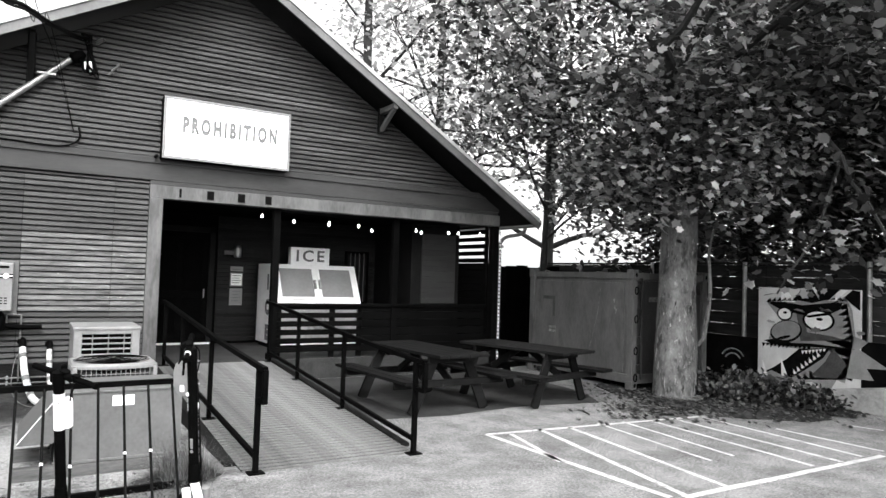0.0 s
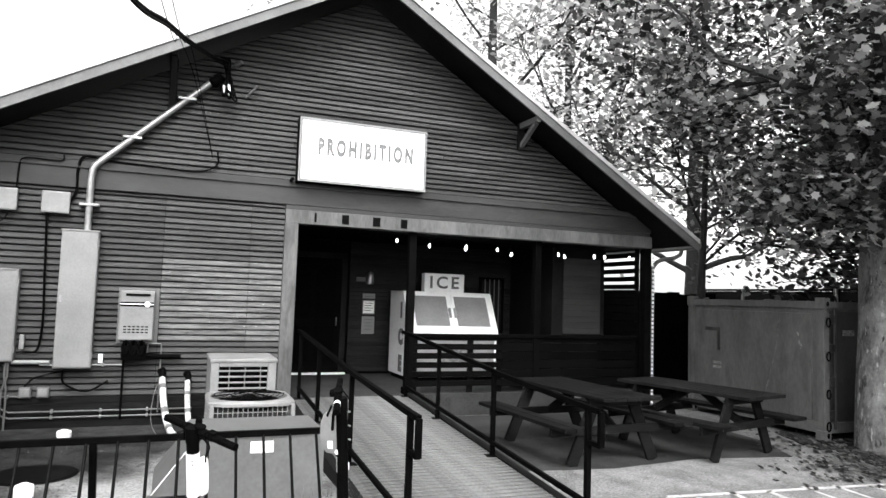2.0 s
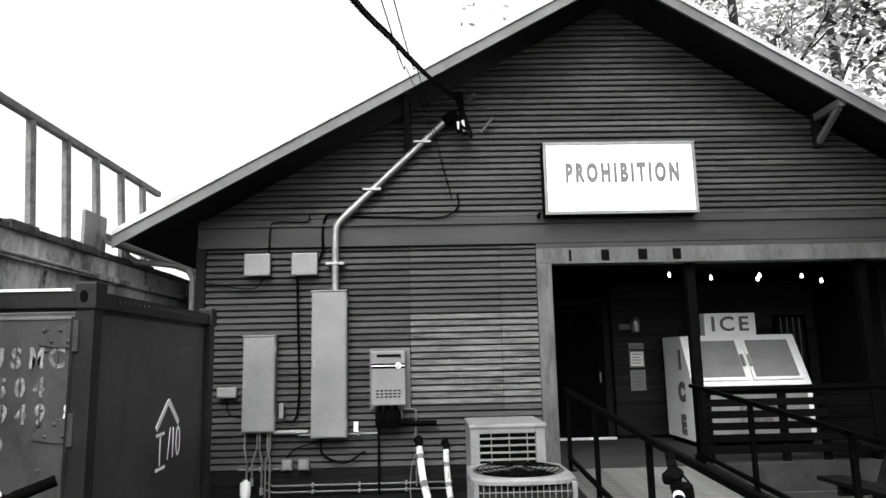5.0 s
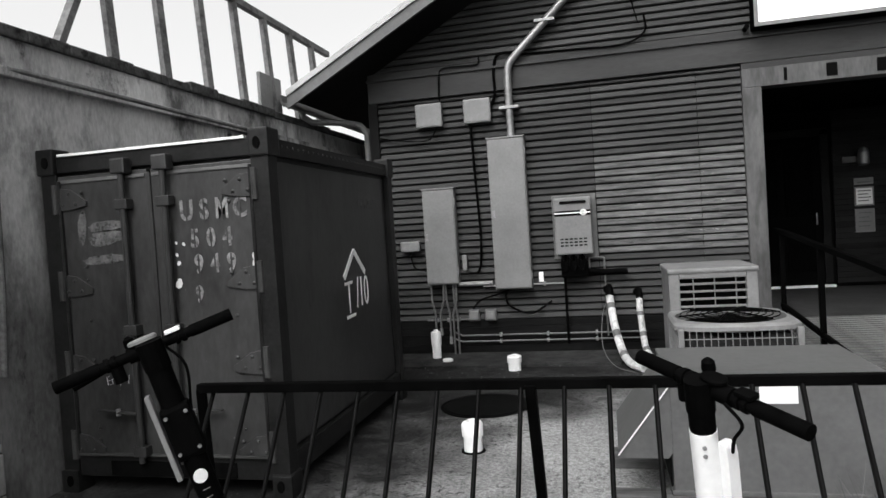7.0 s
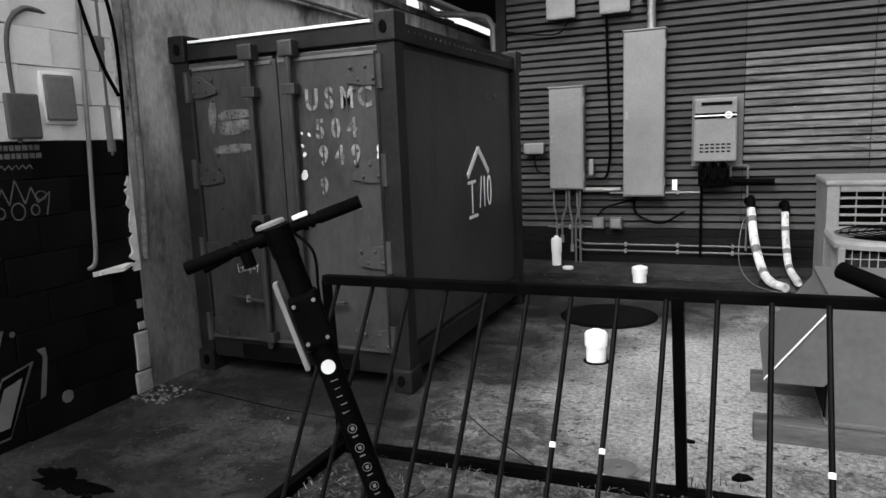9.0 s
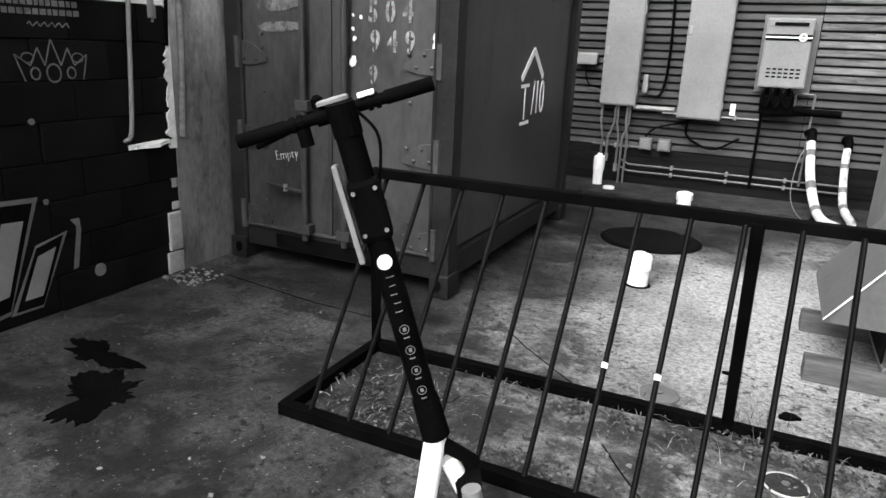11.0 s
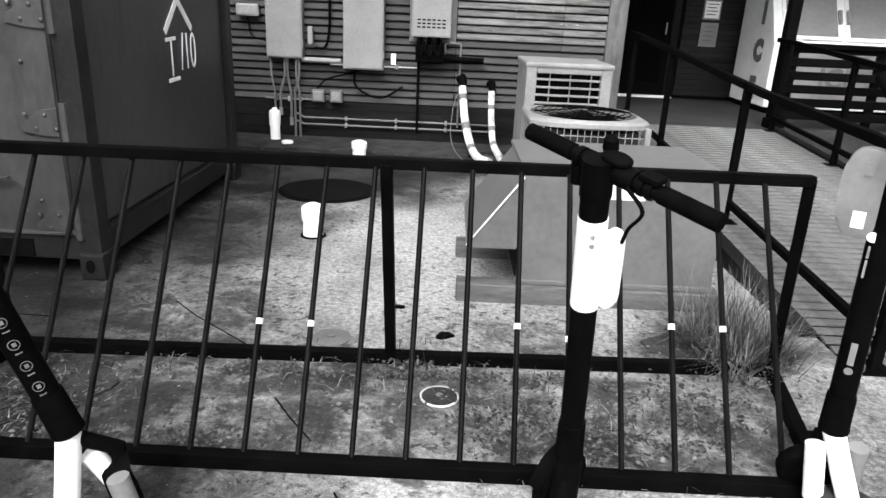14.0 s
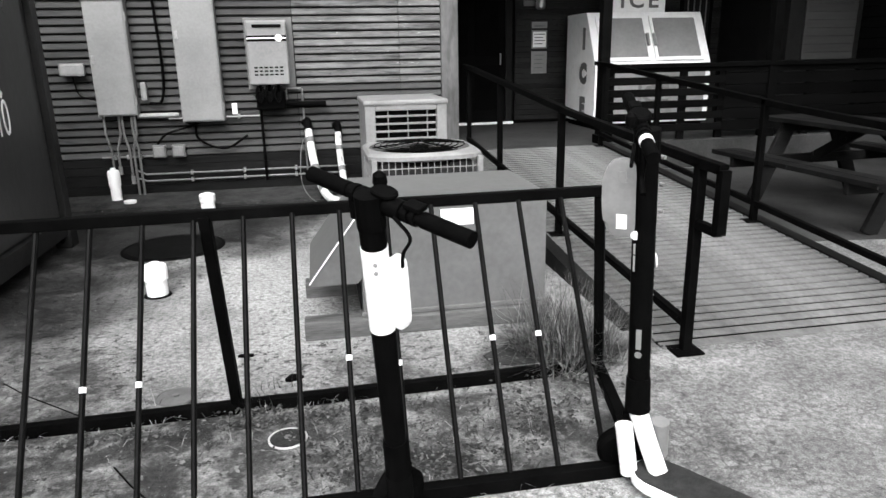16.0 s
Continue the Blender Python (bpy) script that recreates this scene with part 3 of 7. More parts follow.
prism(prof, BACK_Y - FRONT_Y - 0.06, pose(0, BACK_Y - 0.02, 0, 90, 0, 0), soffit)
part("soffit", soffit, TRIM, roof_ob, "dark boarded soffit")
for x_out, lab in ((EAVE_W, 0), (EAVE_E, 1)):
    face = [(x_out, roof_top(x_out) - 0.03), (PEAK_X, PEAK_Z - 0.03), (PEAK_X, PEAK_Z - 0.18), (x_out, roof_top(x_out) - 0.18)]
    part("fascia", prism(face, 0.035, pose(0, FRONT_Y + 0.002, 0, 90, 0, 0)), FASCIA_DIM, roof_ob, "grey painted rake board")
    drip = [(x_out, roof_top(x_out) + 0.02), (PEAK_X, PEAK_Z + 0.02), (PEAK_X, PEAK_Z - 0.045), (x_out, roof_top(x_out) - 0.045)]
    part("drip_edge", prism(drip, 0.02, pose(0, FRONT_Y - 0.036, 0, 90, 0, 0)), FASCIA, roof_ob, "pale metal drip edge")


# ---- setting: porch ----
# Floor takes the darkened slab colour for the shade inside the porch.
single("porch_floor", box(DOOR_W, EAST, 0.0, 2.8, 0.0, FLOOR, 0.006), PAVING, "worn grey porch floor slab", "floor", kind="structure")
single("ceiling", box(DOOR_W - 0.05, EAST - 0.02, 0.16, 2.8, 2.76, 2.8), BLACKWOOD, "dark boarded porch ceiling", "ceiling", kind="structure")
# Porch walls are coloured near-black to hold the shade behind the opening.
wall_porch = single("wall_porch", box(DOOR_W - 0.06, EAST, 2.7, 2.84, 0.0, 2.76), BLACKWOOD, "porch back wall of lap siding, coloured near-black for shade", "wall", kind="structure")
single("wall_porch_side", box(2.36, DOOR_W, 0.16, 2.7, 0.0, 2.76), BLACKWOOD, "porch end wall, coloured near-black for shade", "wall", kind="structure")
alcove = box(7.2, 8.3, 1.05, 1.19, FLOOR, 2.76)
box(7.2, 7.32, 1.19, 2.7, FLOOR, 2.76, 0, alcove)
wall_bay = single("wall_bay", alcove, TRIM, "dark sided bay wall at the porch end", "wall", kind="structure")

# ramp with grooved treads
RAMP_Y0, RAMP_W, RAMP_E = -4.72, 2.47, 4.12


def ramp_z(y):
    return FLOOR * (y - RAMP_Y0) / -RAMP_Y0


bed = prism([(RAMP_Y0, 0.0), (0.0, FLOOR - 0.03), (0.0, 0.0)], RAMP_E - RAMP_W, Matrix.Translation((RAMP_W, 0, 0)) @ Matrix(((0, 0, 1, 0), (1, 0, 0, 0), (0, 1, 0, 0), (0, 0, 0, 1))))
ramp_ob = single("ramp", bed, BLACKWOOD, "pale weathered board access ramp up to the porch", "ramp", kind="structure")
RAMP_STEP = 0.085
board = finish("board", box(0.0, RAMP_E - RAMP_W, 0.0, RAMP_STEP - 0.027, -0.028, 0.0, 0.003), RAMP_MAT)
for k in range(int(-RAMP_Y0 / RAMP_STEP)):
    y = RAMP_Y0 + k * RAMP_STEP
    ob = new("board", board)
    ob.parent = ramp_ob
    ob.matrix_basis = pose(RAMP_W, y, ramp_z(y) + 0.008, math.degrees(math.atan2(FLOOR, -RAMP_Y0)))
for x in (RAMP_W - 0.05, RAMP_E + 0.05):
    kerb = prism([(RAMP_Y0 + 0.25, 0.0), (RAMP_Y0 + 0.25, 0.03), (0.0, FLOOR + 0.03), (0.0, 0.0)], 0.09, Matrix.Translation((x - 0.045, 0, 0)) @ Matrix(((0, 0, 1, 0), (1, 0, 0, 0), (0, 1, 0, 0), (0, 0, 0, 1))))
    single("ramp_kerb", kerb, TRIM, "dark steel kerb along the ramp edge", "kerb", kind="structure")

# ---- setting: neighbour's wall ----
WALL_X, BREAK_Y = -2.58, -4.56
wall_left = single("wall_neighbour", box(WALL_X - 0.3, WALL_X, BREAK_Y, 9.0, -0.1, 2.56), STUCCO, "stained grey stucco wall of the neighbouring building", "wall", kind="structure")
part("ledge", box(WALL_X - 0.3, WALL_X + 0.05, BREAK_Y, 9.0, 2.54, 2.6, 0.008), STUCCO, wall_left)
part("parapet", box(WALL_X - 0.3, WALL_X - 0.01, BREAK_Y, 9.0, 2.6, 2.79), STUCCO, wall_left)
cap = bmesh.new()
rng = random.Random(4)
yy = -12.0
while yy < 9.0:
    w = rng.uniform(0.25, 0.5)
    box(WALL_X - 0.34, WALL_X + rng.uniform(0.0, 0.03), yy, yy + w - 0.004, 2.79, 2.87 + rng.uniform(-0.012, 0.014), 0.012, cap)
    yy += w
part("coping", cap, SEALED_CAP, wall_left, "dark crumbling coping")
wall_brick = single("wall_brick", box(WALL_X - 0.34, WALL_X - 0.1, -12.0, BREAK_Y, -0.1, 2.79), DARKBRICK, "black painted block wall with graffiti", "wall", kind="structure")
# Unseen wall, added behind the camera to enclose and shade the yard.
single("wall_rear", box(-2.9, 30.0, -22.3, -22.0, 0.0, 3.4), STUCCO, "plain unseen wall added behind the camera", "wall", kind="structure")

# ---- things on the house front ----
def sign():
    s = thing("wall_sign", "white lit box sign reading PROHIBITION above the porch", "sign", at=(3.32, -0.03, 3.3))
    part("cabinet", box(2.385, 4.25, -0.23, -0.03, 3.3, 4.2, 0.01), BLACK, s, "black sign cabinet")
    part("face", box(2.42, 4.215, -0.236, -0.2, 3.335, 4.165, 0.006), LIT, s, "white lit sign face")
    rim = box(2.385, 4.25, -0.246, -0.226, 3.3, 3.34, 0.005)
    box(2.385, 4.25, -0.246, -0.226, 4.16, 4.2, 0.005, rim)
    box(2.385, 2.425, -0.246, -0.226, 3.34, 4.16, 0.005, rim)
    box(4.21, 4.25, -0.246, -0.226, 3.34, 4.16, 0.005, rim)
    part("rim", rim, CREAM, s)
    lettering("PROHIBITION", 0.31, SIGNLETTER, facing_front(3.345, -0.239, 3.8), s, stretch=0.53, spacing=1.46, bold=0.019)
    lettering("CITY", 0.12, PALELETTER, facing_front(3.345, -0.239, 3.5), s, stretch=0.8, spacing=1.5)
    part("lamp_stub", tube([(2.33, -0.03, 3.33), (2.33, -0.16, 3.33)], 0.025, 10), BLACK, s)


sign()


def number_bars():
    for k, (x, w) in enumerate(((2.69, 0.03), (3.12, 0.1), (3.58, 0.11), (4.0, 0.1))):
        n = thing("house_number", "small dark house number mark on the door header", "number", "house number", (x, -0.062, 2.76))
        part("bar", box(x - w / 2, x + w / 2, -0.072, -0.06, 2.765, 2.895, 0.003), INK, n)


number_bars()


def brace(x, wall_low, wall_high, pale):
    b = thing("roof_brace", "pale-topped wooden brace under the gable overhang" if pale else "dark wooden brace under the gable overhang", "brace", "roof braces", (x, 0, wall_low))
    m = FASCIA_DIM if pale else TRIM
    part("post", box(x - 0.05, x + 0.05, -0.1, -0.03, wall_low, wall_high, 0.006), TRIM, b)
    part("arm", square_bar((x, -0.06, wall_high - 0.06), (x, -0.63, wall_high - 0.06), 0.08, 0.09), m, b)
    part("strut", square_bar((x, -0.09, wall_low + 0.06), (x, -0.56, wall_high - 0.1), 0.06, 0.07), m, b)


brace(5.9, 4.15, roof_top(5.9) - 0.12, True)
brace(0.74, 4.1, roof_top(0.74) - 0.1, False)


def wall_cabinet(name, x0, x1, z0, z1, depth, label, mat):
    c = thing(name, label, "electrical box", at=((x0 + x1) / 2, -0.03, z0))
    part("body", box(x0, x1, -depth, -0.03, z0, z1, 0.008), mat, c)
    part("door", box(x0 + 0.012, x1 - 0.012, -depth - 0.012, -depth - 0.001, z0 + 0.015, z1 - 0.015, 0.005), mat, c)
    lid = box(x0 - 0.008, x1 + 0.008, -depth - 0.02, -0.03, z1 - 0.004, z1 + 0.012, 0.004)
    part("rain_lid", lid, mat, c)
    for z in (z0 + 0.15, z1 - 0.15):
        part("hinge", tube([(x1 + 0.004, -depth, z - 0.04), (x1 + 0.004, -depth, z + 0.04)], 0.008, 8), GALV, c)
    part("latch", box(x0 + 0.02, x0 + 0.05, -depth - 0.024, -depth - 0.012, (z0 + z1) / 2 - 0.04, (z0 + z1) / 2 + 0.04, 0.004), GALV, c)
    return c


wall_cabinet("switch_cabinet", -0.41, 0.0, 0.76, 2.44, 0.17, "tall plain grey electrical cabinet on the wall", PANELGREY)
wall_cabinet("meter_cabinet", -1.2, -0.83, 0.84, 1.93, 0.15, "grey electrical cabinet with conduits below it", PANELGREY)


def junction(x0, x1, z0, z1, label):
    j = thing("junction_box", label, "junction box", "junction boxes", ((x0 + x1) / 2, -0.03, z0))
    part("body", box(x0, x1, -0.09, -0.03, z0, z1, 0.02), PANELDARK, j)
    part("cover", box(x0 - 0.006, x1 + 0.006, -0.115, -0.088, z0 - 0.006, z1 + 0.006, 0.022), CREAM, j, "pale plastic cover")


junction(-1.22, -0.92, 2.65, 2.91, "pale square junction box with rounded corners")
junction(-0.66, -0.36, 2.65, 2.91, "pale square junction box beside the service conduit")
junction(-1.5, -1.28, 1.24, 1.35, "small grey junction box low on the wall")
junction(-0.78, -0.735, 0.99, 1.16, "narrow grey junction box beside the cabinet")


def heater():
    h = thing("water_heater", "grey tankless water heater with a dark stripe on the wall", "water heater", at=(0.5, -0.03, 1.1))
    part("back_plate", box(0.255, 0.735, -0.05, -0.03, 1.06, 1.76, 0.006), PANELDARK, h, "dark mounting plate")
    part("body", box(0.285, 0.68, -0.21, -0.05, 1.11, 1.73, 0.018), PANELGREY, h)
    part("stripe", box(0.29, 0.675, -0.216, -0.209, 1.53, 1.585, 0.002), INK, h, "black stripe")
    part("stripe_light", box(0.29, 0.675, -0.218, -0.209, 1.553, 1.566, 0.001), WHITE, h)
    ring = lathe([(0.036, 0), (0.036, 0.006), (0.024, 0.006), (0.024, 0.0)], 20, None, facing_front(0.6, -0.217, 1.56))
    part("badge", ring, WHITE, h)
    part("vent", box(0.35, 0.63, -0.222, -0.209, 1.66, 1.69, 0.004), INK, h, "dark exhaust slot")
    for r in range(3):
        for k in range(6):
            x = 0.34 + k * 0.05
            part("slot", box(x, x + 0.034, -0.214, -0.2095, 1.2 + r * 0.035, 1.215 + r * 0.035), INK, h)
    for x in (0.38, 0.47, 0.56):
        part("pipe", tube([(x, -0.12, 1.12), (x, -0.12, 0.86)], 0.016, 8), BLACK, h)
    part("valve_box", box(0.33, 0.62, -0.2, -0.06, 0.86, 1.04, 0.02), BLACK, h, "black insulated valves")
    part("drain_arm", tube([(0.6, -0.12, 0.92), (0.78, -0.12, 0.9), (1.03, -0.12, 0.9)], 0.032, 12), BLACK, h, "black insulated pipe")
    part("pressure_pipe", tube([(0.63, -0.1, 0.93), (0.63, -0.1, 1.05), (0.64, -0.1, 1.06), (0.78, -0.1, 1.06), (0.79, -0.1, 1.05), (0.79, -0.1, 0.2)], 0.01, 8), PANELDARK, h)
    for k in range(3):
        x = 0.36 + 0.09 * k
        part("hose_loop", tube(curve_pts([(x, -0.2, 1.1), (x - 0.02, -0.23, 1.0), (x + 0.02, -0.235, 0.93), (x + 0.05, -0.22, 1.0), (x + 0.045, -0.2, 1.09)], 5), 0.012, 8), BLACK, h, "", True)
    part("gas_pipe", tube([(0.36, -0.1, 0.95), (0.36, -0.1, 0.12)], 0.014, 8), BLACK, h)


heater()


def service_mast():
    s = thing("service_mast", "galvanised service conduit slanting up the gable", "conduit", at=(-0.14, -0.06, 2.45))
    run = [(-0.14, -0.12, 2.45), (-0.14, -0.12, 3.05)] + curve_pts([(-0.14, -0.12, 3.08), (-0.12, -0.12, 3.24), (-0.02, -0.12, 3.36)], 6) + [(1.2, -0.12, 4.52)]
    part("pipe", tube(run, 0.042, 14), GALV, s, smooth=True)
    for a in ((-0.14, 2.77), (0.3, 3.67), (0.92, 4.26)):
        part("clamp", box(a[0] - 0.11, a[0] + 0.11, -0.17, -0.03, a[1] - 0.015, a[1] + 0.015, 0.004), GALV, s)
    head = lathe([(0.05, 0), (0.075, 0.03), (0.08, 0.13), (0.05, 0.19), (0.01, 0.2)], 16, None, pose(1.2, -0.13, 4.5, 0, 50, 0))
    part("weatherhead", head, BLACK, s)
    rng = random.Random(9)
    for k in range(7):
        dx, dz = rng.uniform(0.08, 0.26), rng.uniform(-0.34, -0.18)
        loop = curve_pts([(1.28, -0.14, 4.6), (1.28 + dx, -0.2 - 0.02 * k, 4.6 + dz), (1.36 + dx * 0.4, -0.2, 4.66 + dz * 0.3), (1.3 + 0.02 * k, -0.24, 4.86)], 6)
        part("lead", tube(loop, 0.012, 6), BLACK, s)
    part("connector", tube([(1.42, -0.22, 4.5), (1.44, -0.22, 4.36)], 0.02, 8), WHITE, s)
    part("connector", tube([(1.36, -0.24, 4.48), (1.37, -0.24, 4.38)], 0.017, 8), WHITE, s)
    part("insulator", tube([(1.5, -0.04, 4.82), (1.58, -0.14, 4.86)], 0.03, 8), PANELDARK, s)
    part("insulator", tube([(1.66, -0.04, 4.4), (1.8, -0.14, 4.56)], 0.016, 8), PANELDARK, s)
    w = thing("service_cable", "thick black overhead cable running to the mast", "cable", at=(1.3, -0.24, 4.86))
    part("cable", tube(curve_pts([(1.38, -0.24, 4.8), (1.15, -1.0, 4.6), (0.72, -3.0, 4.16), (0.2, -5.6, 3.75), (-1.8, -12.0, 4.6), (-5.0, -21.9, 6.6)], 8), 0.022, 8), BLACK, w)
    part("twist", tube(curve_pts([(1.4, -0.24, 4.74), (1.17, -1.0, 4.57), (0.74, -3.0, 4.12), (0.22, -5.6, 3.72), (-1.8, -12.0, 4.57), (-5.0, -21.9, 6.57)], 8), 0.013, 6), BLACK, w)
    for dx in (0.0, 0.22):
        t = thing("phone_wire", "thin black wire from the gable to the street", "wire", "phone wires", (1.15 + 0.08 * dx, -0.05, 3.45))
        part("wire", tube(curve_pts([(1.28, -0.05, 3.53), (0.99 + dx * 0.2, -0.35, 4.49), (0.77 + dx * 0.5, -1.2, 4.73), (0.63 + dx * 0.4, -4.0, 4.10), (-0.6 + dx, -13.0, 5.6)], 7), 0.0045, 6), BLACK, t)


service_mast()


def loose_wiring():
    runs = [
        ("wall_cable", [(1.34, -0.06, 3.62), (1.34, -0.06, 3.44), (1.12, -0.06, 3.33), (0.6, -0.05, 3.34), (0.0, -0.05, 3.36)], 0.011),
        ("wall_cable", [(-0.02, -0.06, 3.38), (-0.24, -0.06, 3.38), (-0.3, -0.06, 3.2), (-0.3, -0.06, 2.95), (-0.36, -0.06, 2.8)], 0.016),
        ("wall_cable", [(-0.94, -0.07, 2.92), (-0.93, -0.07, 3.2), (-0.86, -0.07, 3.3), (-0.5, -0.06, 3.3), (-0.46, -0.06, 3.38)], 0.009),
        ("wall_cable", [(-1.7, -0.06, 2.58), (-1.4, -0.07, 2.52), (-1.1, -0.09, 2.5), (-0.98, -0.09, 2.64)], 0.008),
        ("wall_cable", [(-0.6, -0.07, 2.64), (-0.58, -0.07, 2.0), (-0.56, -0.07, 1.3), (-0.6, -0.07, 0.98), (-0.72, -0.07, 0.95)], 0.014),
        ("wall_cable", [(-1.4, -0.07, 1.22), (-1.36, -0.08, 1.05), (-1.22, -0.08, 1.0)], 0.008),
        ("wall_cable", [(-0.3, -0.07, 0.76), (-0.3, -0.08, 0.6), (-0.16, -0.08, 0.5), (0.0, -0.08, 0.48), (0.2, -0.07, 0.6)], 0.012),
        ("wall_cable", [(-0.7, -0.07, 0.54), (-0.6, -0.08, 0.64), (-0.4, -0.08, 0.7), (-0.22, -0.08, 0.76)], 0.01),
    ]
    for n, pts, r in runs:
        t = thing(n, "black cable clipped along the siding", "cable", "wall cables", pts[0])
        part("run", tube(curve_pts(pts, 6), r, 7), BLACK, t)
    steel = [
        [(-0.85, -0.08, 0.83), (-0.45, -0.08, 0.83)],
        [(-0.56, -0.08, 0.795), (0.36, -0.08, 0.795)],
        [(-0.93, -0.07, 0.28), (-0.84, -0.07, 0.235), (0.9, -0.07, 0.235), (1.2, -0.07, 0.235)],
        [(-0.93, -0.07, 0.2), (-0.84, -0.07, 0.165), (0.9, -0.07, 0.165), (1.2, -0.07, 0.165)],
        [(-1.25, -0.06, 0.42), (-0.75, -0.06, 0.42)],
    ]
    for k, pts in enumerate(steel):
        t = thing("steel_conduit", "thin galvanised conduit strapped along the wall foot", "conduit", "wall conduits", pts[0])
        part("tube", tube(pts, 0.026 if k == 0 else 0.01, 10), GALV if k < 2 else SHEET, t)
        for q in range(3):
            x = pts[0][0] + (pts[-1][0] - pts[0][0]) * (0.25 + 0.25 * q)
            part("strap", box(x - 0.012, x + 0.012, pts[-1][1] - 0.018, -0.004, pts[-1][2] - 0.022, pts[-1][2] + 0.022, 0.003), GALV, t)
    for k, (x, foot) in enumerate(((-1.14, 0.03), (-1.08, 0.25), (-0.97, 0.15), (-0.93, 0.03), (-0.88, 0.03))):
        t = thing("drop_conduit", "thin grey conduit dropping below the meter cabinet", "conduit", "drop conduits", (x, -0.09, foot))
        kink = 0.05 if k % 2 else -0.03
        part("tube", tube([(x + kink, -0.1, 0.85), (x + kink, -0.1, 0.66), (x, -0.1, 0.5), (x, -0.1, foot)], 0.012, 8), PANELDARK, t)
        if foot > 0.1:
            part("end_cap", tube([(x, -0.1, foot), (x, -0.1, foot + 0.08)], 0.02, 10), PANELGREY, t)
    for x in (-0.69, -0.5):
        o = thing("socket_box", "grey weatherproof socket box on the skirting", "socket", "socket boxes", (x, -0.03, 0.41))
        part("body", box(x - 0.065, x + 0.065, -0.09, -0.03, 0.4, 0.53, 0.012), PANELDARK, o)
        part("lid", box(x - 0.05, x + 0.05, -0.105, -0.088, 0.415, 0.515, 0.01), PANELGREY, o)
        part("socket", box(x - 0.03, x - 0.006, -0.11, -0.104, 0.44, 0.49, 0.004), CREAM, o)
        part("socket", box(x + 0.006, x + 0.03, -0.11, -0.104, 0.44, 0.49, 0.004), CREAM, o)
    tag = thing("valve_tag", "small white tag on the conduit strap", "tag", at=(0.1, -0.09, 0.8))
    part("plate", box(0.075, 0.125, -0.11, -0.094, 0.82, 0.93, 0.004), WHITE, tag)


loose_wiring()


def gutters():
    for x, s in ((EAVE_W, 1), (EAVE_E, -1)):
        z = roof_top(x)
        g = thing("gutter", "pale metal gutter along the eave with a downpipe", "gutter", "gutters", (x, FRONT_Y, z - 0.16))
        trough = [(x - s * 0.12, z + 0.0), (x - s * 0.12, z - 0.09), (x - s * 0.09, z - 0.13), (x + s * 0.0, z - 0.13), (x + s * 0.0, z - 0.1), (x - s * 0.08, z - 0.1), (x - s * 0.1, z - 0.07), (x - s * 0.1, z)]
        part("trough", prism(trough if s > 0 else trough[::-1], BACK_Y + 0.6, pose(0, BACK_Y, 0, 90, 0, 0)), FASCIA_DIM, g)
        wall = WEST - 0.08 if s > 0 else EAST + 0.09
        down = [(x - s * 0.05, -0.2, z - 0.13), (x - s * 0.03, -0.2, z - 0.2)] + curve_pts([(x + s * 0.05, -0.15, z - 0.26), (wall - s * 0.12, -0.02, z - 0.32), (wall, 0.0, z - 0.45)], 5) + [(wall, 0.0, 1.3), (wall, 0.0, 0.08)]
        part("downpipe", tube(down, 0.036, 10), FASCIA_DIM if s > 0 else PANELDARK, g)


gutters()


def porch_lamp():
    l = thing("wall_lamp", "chrome jar lamp on the porch wall", "lamp", at=(4.2, 2.68, 2.0))
    part("plate", box(4.02, 4.2, 2.655, 2.7, 2.02, 2.1, 0.006), PANELDARK, l)
    part("shade", lathe([(0.05, 0), (0.07, 0.02), (0.07, 0.17), (0.05, 0.22), (0.02, 0.24)], 16, None, pose(4.25, 2.58, 1.97)), GALV, l, "chrome shade")
    part("arm", tube([(4.2, 2.66, 2.06), (4.25, 2.6, 2.1)], 0.012, 8), GALV, l)


porch_lamp()


def poster(z0, z1, x0=4.15, x1=4.39, inner=True):
    p = thing("notice", "framed pale notice on the porch wall", "notice", "wall notices", ((x0 + x1) / 2, 2.69, z0))
    part("board", box(x0, x1, 2.668, 2.697, z0, z1, 0.003), CREAM, p)
    part("sheet", box(x0 + 0.02, x1 - 0.02, 2.663, 2.669, z0 + 0.02, z1 - 0.02), WHITE if inner else PANELGREY, p)
    for k in range(4):
        z = z1 - 0.05 - k * (z1 - z0 - 0.08) / 4
        part("bar", box(x0 + 0.04, x1 - 0.04 - 0.03 * (k % 2), 2.66, 2.664, z - 0.012, z), LETTER, p)


poster(1.71, 1.8, inner=False)
poster(1.42, 1.68)
poster(1.06, 1.38, inner=False)


def porch_door():
    d = thing("door_1", "dark panelled porch door standing shut with a white strip at its foot", "door", kind="structure", at=(3.3, 2.69, FLOOR))
    part("leaf", box(2.72, 3.74, 2.655, 2.697, FLOOR + 0.03, 2.42, 0.004), BLACKWOOD, d)
    for x0, x1 in ((2.82, 3.18), (3.28, 3.64)):
        for z0, z1 in ((0.55, 1.2), (1.32, 2.28)):
            part("panel", box(x0, x1, 2.645, 2.658, z0, z1, 0.006), BLACK, d)
    part("threshold", box(2.66, 3.86, 2.6, 2.7, FLOOR, FLOOR + 0.035, 0.004), WHITE, d, "white strip along the foot of the door")
    part("handle", tube([(3.66, 2.62, 1.2), (3.66, 2.62, 1.36)], 0.012, 8), GALV, d)
    c = box(2.62, 2.72, 2.63, 2.697, FLOOR + 0.04, 2.5, 0.004)
    box(3.74, 3.84, 2.63, 2.697, FLOOR + 0.04, 2.5, 0.004, c)
    box(2.62, 3.84, 2.63, 2.697, 2.42, 2.52, 0.004, c)
    part("casing", c, TRIM, d)


